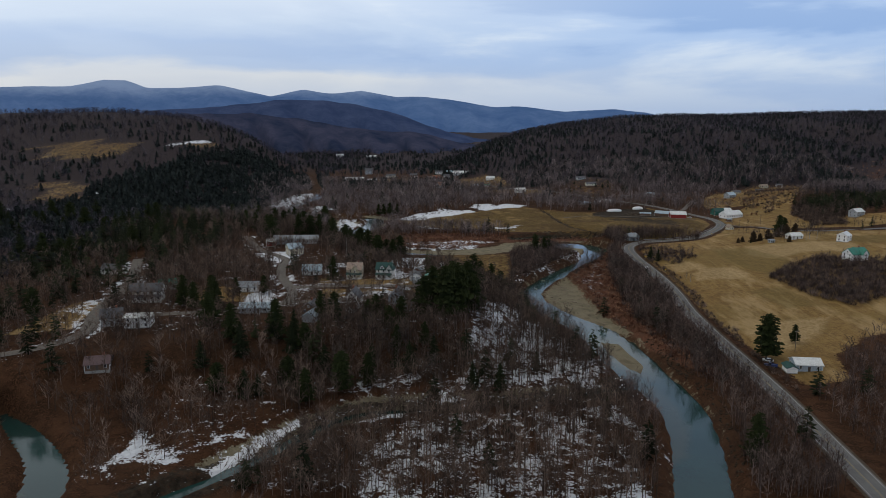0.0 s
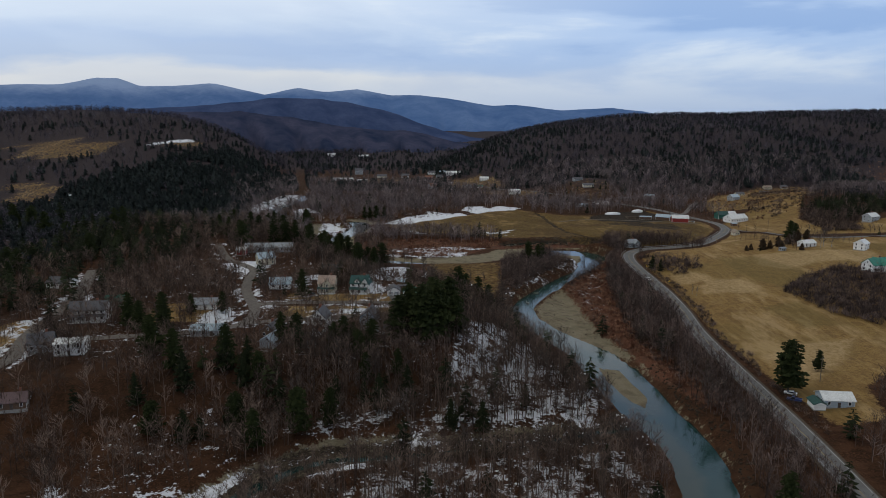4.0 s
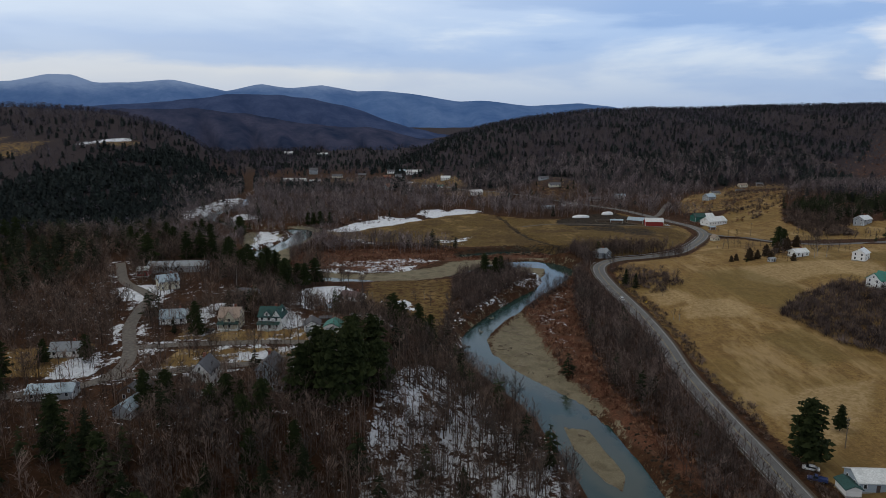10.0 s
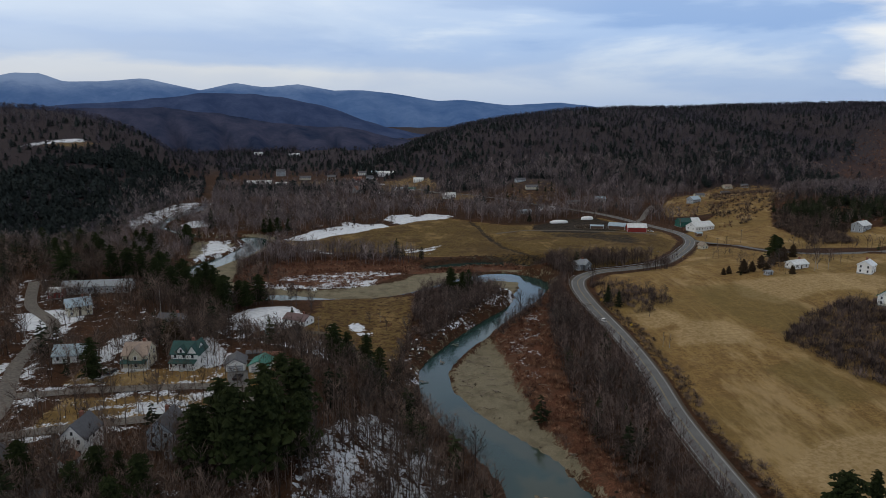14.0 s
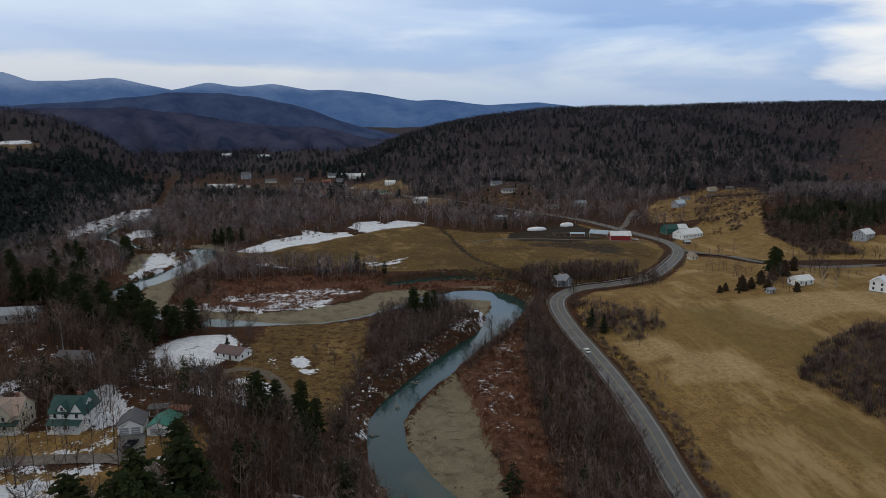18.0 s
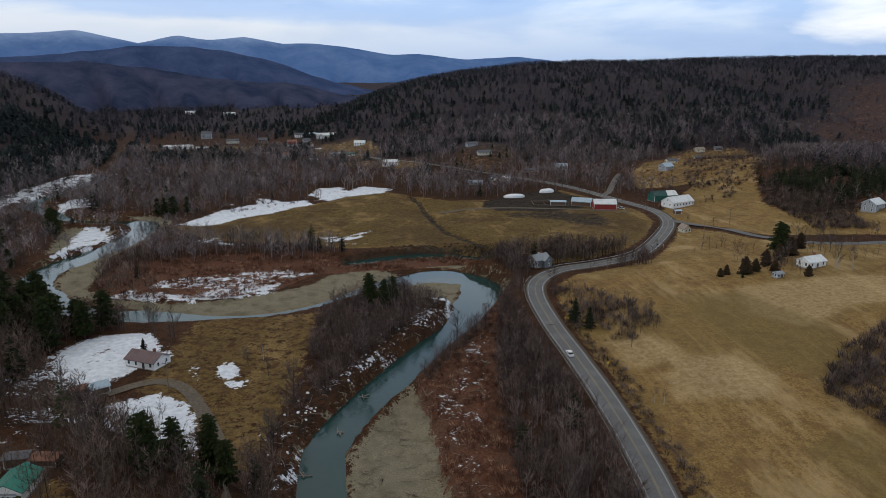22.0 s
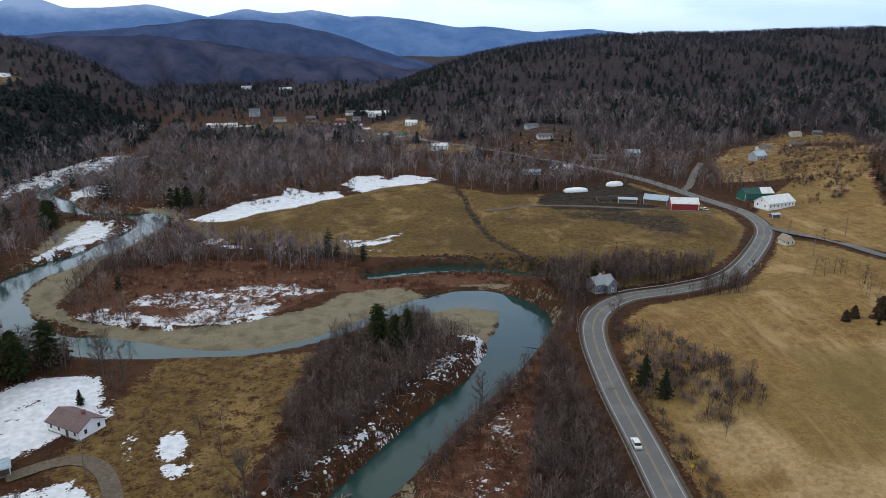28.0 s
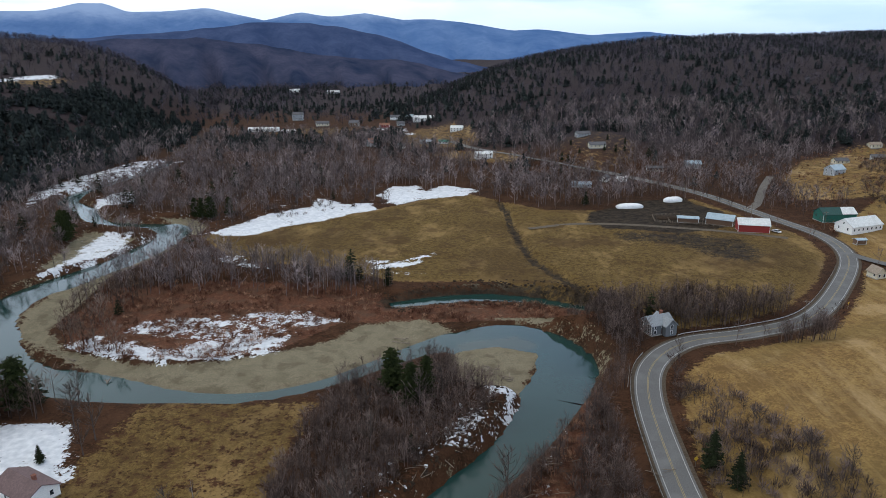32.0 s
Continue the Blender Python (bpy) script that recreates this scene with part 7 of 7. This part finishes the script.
vehicle("dark_car", "dark car parked beside the cream house", -58.5, 393, 80, P_DARK, lift=0.1)
vehicle("farm_van", "white van parked in the barn yard", 255, 718, 120, P_WHITE, 5.0, 1.9, False, 0.2)
boat = thing("rowing_boat", pose(150, 300, ground_z(150, 300) + 0.1, 0, 0, 20), "grey rowing boat lying on the grass", "boat")
hull = Shape().tube([(-2.1, 0, 0.45, 0.1), (-1.6, 0, 0.3, 0.55), (0, 0, 0.25, 0.75), (1.4, 0, 0.3, 0.6), (1.9, 0, 0.4, 0.35)], 8)
hull.v = [(a, b, min(c, 0.55)) for a, b, c in hull.v]
part("hull", hull, M_CONC, boat)
part("seat_board", Shape().box(-0.2, -0.65, 0.56, 0.2, 0.65, 0.62), M_POST, boat)


# ---- farmyard and river bank ----
def heap(name, label, x, y, turn, lx, ly, h, mat, category, seed):
    """A sheeted or piled heap: an uneven, flat-topped mound."""
    r = random.Random(seed)
    s = Shape()
    rings = 6
    for i in range(rings + 1):
        f = i / rings
        for k in range(16):
            t = 2 * math.pi * k / 16
            k2 = (1 - f ** 2.2) * (1 + 0.08 * r.uniform(-1, 1))
            s.v.append((lx * k2 * math.copysign(abs(math.cos(t)) ** 0.7, math.cos(t)), ly * k2 * math.copysign(abs(math.sin(t)) ** 0.7, math.sin(t)), -0.3 + (h + 0.3) * math.sin(f * math.pi / 2) ** 0.8 * (1 + 0.05 * r.uniform(-1, 1))))
    s.f = [(i * 16 + k, i * 16 + (k + 1) % 16, (i + 1) * 16 + (k + 1) % 16, (i + 1) * 16 + k) for i in range(rings) for k in range(16)]
    me = fix_normals(s.mesh(name, mat, False))
    ob = new(name, me)
    ob.matrix_world = pose(x, y, ground_z(x, y), 0, 0, turn)
    return tagged(ob, label, category)


def rail_fence(points, label):
    """Posts and three rails along straight runs."""
    ob = thing("rail_fence", Matrix(), label, "fence", "fences of the cattle yard")
    post = Shape().box(-0.1, -0.1, -0.4, 0.1, 0.1, 1.5).mesh("post", M_POST)
    for (x0, y0), (x1, y1) in zip(points, points[1:]):
        n = max(1, round(math.hypot(x1 - x0, y1 - y0) / 3.0))
        spots = [(x0 + (x1 - x0) * i / n, y0 + (y1 - y0) * i / n) for i in range(n + 1)]
        for x, y in spots[:-1]:
            o = new("post", post)
            o.parent = ob
            o.location = (x, y, ground_z(x, y))
        for h in (0.5, 0.9, 1.3):
            part("rail", Shape().tube([(x, y, ground_z(x, y) + h, 0.07) for x, y in spots], 4), M_POST, ob)
    return ob


rail_fence([(198, 742), (222, 735), (226, 746), (214, 760), (200, 757), (198, 742)], "weathered wooden rail fence of a cattle pen")
rail_fence([(222, 735), (232, 728)], "weathered wooden rail fence beside the barn")
rail_fence([(206, 740), (208, 758)], "weathered wooden rail fence dividing a cattle pen")
rail_fence([(214, 738), (217, 755)], "weathered wooden rail fence dividing a cattle pen")
M_TARP = painted("white_plastic_sheet", (0.76, 0.77, 0.78), 0.45, grain=1.5, vary=0.12)
heap("silage_heap", "long silage heap under a white plastic sheet", 192, 780, 8, 8.5, 3.5, 2.6, M_TARP, "silage heap", 1)
heap("silage_mound", "shorter silage heap under a white plastic sheet", 223, 797, 8, 6, 3.2, 3.0, M_TARP, "silage heap", 2)
M_MUDPILE = painted("dark_manure", (0.045, 0.033, 0.024), 0.98, grain=1.5, vary=0.4)
heap("manure_heap", "dark heap of manure in the barn yard", 208, 752, 0, 7, 4, 1.6, M_MUDPILE, "manure heap", 3)
M_WOOD = painted("bleached_driftwood", (0.24, 0.20, 0.16), 0.95, grain=3.0, vary=0.4)


def driftwood(x, y, size, n, seed, label):
    r = random.Random(seed)
    ob = thing("driftwood", pose(x, y, max(0.05, ground_z(x, y)), 0, 0, r.uniform(0, 180)), label, "driftwood", "driftwood along the river")
    for i in range(n):
        t, l = r.uniform(0, 3.14), size * r.uniform(0.4, 1.0)
        ox, oy, oz = r.uniform(-0.3, 0.3) * size, r.uniform(-0.3, 0.3) * size, 0.15 + 0.12 * i
        part("log", Shape().tube([(ox - math.cos(t) * l / 2, oy - math.sin(t) * l / 2, oz, 0.20), (ox, oy, oz + 0.25, 0.15), (ox + math.cos(t) * l / 2, oy + math.sin(t) * l / 2, oz + r.uniform(0, 0.9), 0.04)], 6), M_WOOD, ob)


def lump_template(seed):
    """A small broken lump of turf, stone or ice."""
    r = random.Random(seed)
    s = Shape()
    ring = [(math.cos(k * 1.047) * r.uniform(0.6, 1.1), math.sin(k * 1.047) * r.uniform(0.6, 1.1)) for k in range(6)]
    top = (r.uniform(-0.2, 0.2), r.uniform(-0.2, 0.2), r.uniform(0.5, 0.8))
    for k in range(6):
        (x0, y0), (x1, y1) = ring[k], ring[(k + 1) % 6]
        m0, m1 = (x0 * 0.7, y0 * 0.7, 0.4), (x1 * 0.7, y1 * 0.7, 0.4)
        s.face((x0, y0, -0.2), (x1, y1, -0.2), m1, m0)
        s.face(m0, m1, top)
    return s


def stick_template(seed):
    """A bleached branch lying on the ground."""
    r = random.Random(seed)
    return Shape().tube([(-1, 0, 0.1, 0.05), (0, r.uniform(-0.2, 0.2), 0.25, 0.04), (1, r.uniform(-0.3, 0.3), r.uniform(0.1, 0.6), 0.015)], 4, False).tube([(0, 0, 0.2, 0.03), (0.5, r.uniform(-0.6, 0.6), 0.5, 0.01)], 3, False)


LUMPS = [arrays(lump_template(300 + s)) for s in range(6)]
STICKS = [arrays(stick_template(320 + s)) for s in range(6)]
M_SNOWLUMP = painted("old_snow", (0.70, 0.72, 0.75), 0.9, grain=2.0, vary=0.15)


def bank_places(line, y0, y1, side, near, far, n, seed):
    """Places along one bank of a river, between two distances from the water's edge."""
    r = np.random.RandomState(seed)
    p = line[(line[:, 1] > y0) & (line[:, 1] < y1)]
    k = r.randint(0, len(p) - 1, n)
    way = p[k + 1, :2] - p[k, :2]
    way = way / (np.linalg.norm(way, axis=1)[:, None] + 1e-9)
    out = p[k, 2] + near + (far - near) * r.uniform(0, 1, n) ** 1.6
    return p[k, :2] + np.stack([way[:, 1], -way[:, 0]], 1) * (side * out)[:, None] + way * r.uniform(0, 4, n)[:, None]


rng = np.random.RandomState(91)
for name, where, templates, low, top, mat, label, category in (
        ("bank_rubble", np.vstack([bank_places(RIVER_LOW, 380, 540, 1, 0.5, 9, 520, 1), bank_places(RIVER_LOW, 200, 330, -1, 0.5, 5, 240, 2), bank_places(POOL, 0, 999, 1, 1, 7, 160, 3), bank_places(POOL, 0, 999, -1, 1, 7, 160, 4)]), LUMPS, 0.25, 0.9, M_MUDPILE, "broken lumps of dark turf and stone on the river bank", "rubble"),
        ("bank_snow", np.vstack([bank_places(RIVER_LOW, 375, 545, 1, 1.0, 11, 120, 5), bank_places(RIVER_LOW, 250, 330, 1, 1.0, 8, 60, 6)]), LUMPS, 0.15, 0.75, M_SNOWLUMP, "broken lumps of old snow on the river bank", "snow"),
        ("bank_branches", np.vstack([bank_places(RIVER_LOW, 380, 545, 1, 0.0, 10, 150, 7), bank_places(RIVER_LOW, 380, 520, -1, 3.0, 30, 260, 8), bank_places(POOL, 0, 999, 1, 1, 12, 60, 9)]), STICKS, 0.8, 2.4, M_WOOD, "bleached branches washed up along the river", "branches")):
    scatter(name, templates, where, rng.uniform(low, top, len(where)), 92, mat, label, category)
driftwood(100, 562, 7, 9, 1, "tangled heap of bleached driftwood on a sandbar")
driftwood(106, 556, 5, 6, 2, "tangled heap of bleached driftwood on a sandbar")
for i, (x, y) in enumerate(((68, 462), (51, 418), (52, 380), (76, 432), (78, 405), (70, 584), (60, 440), (110, 470), (-20, 552), (82, 325), (95, 350), (-40, 566), (68, 415))):
    driftwood(x, y, rp.uniform(3, 6), rp.randint(2, 4), 10 + i, "bleached driftwood log lying at the water's edge")
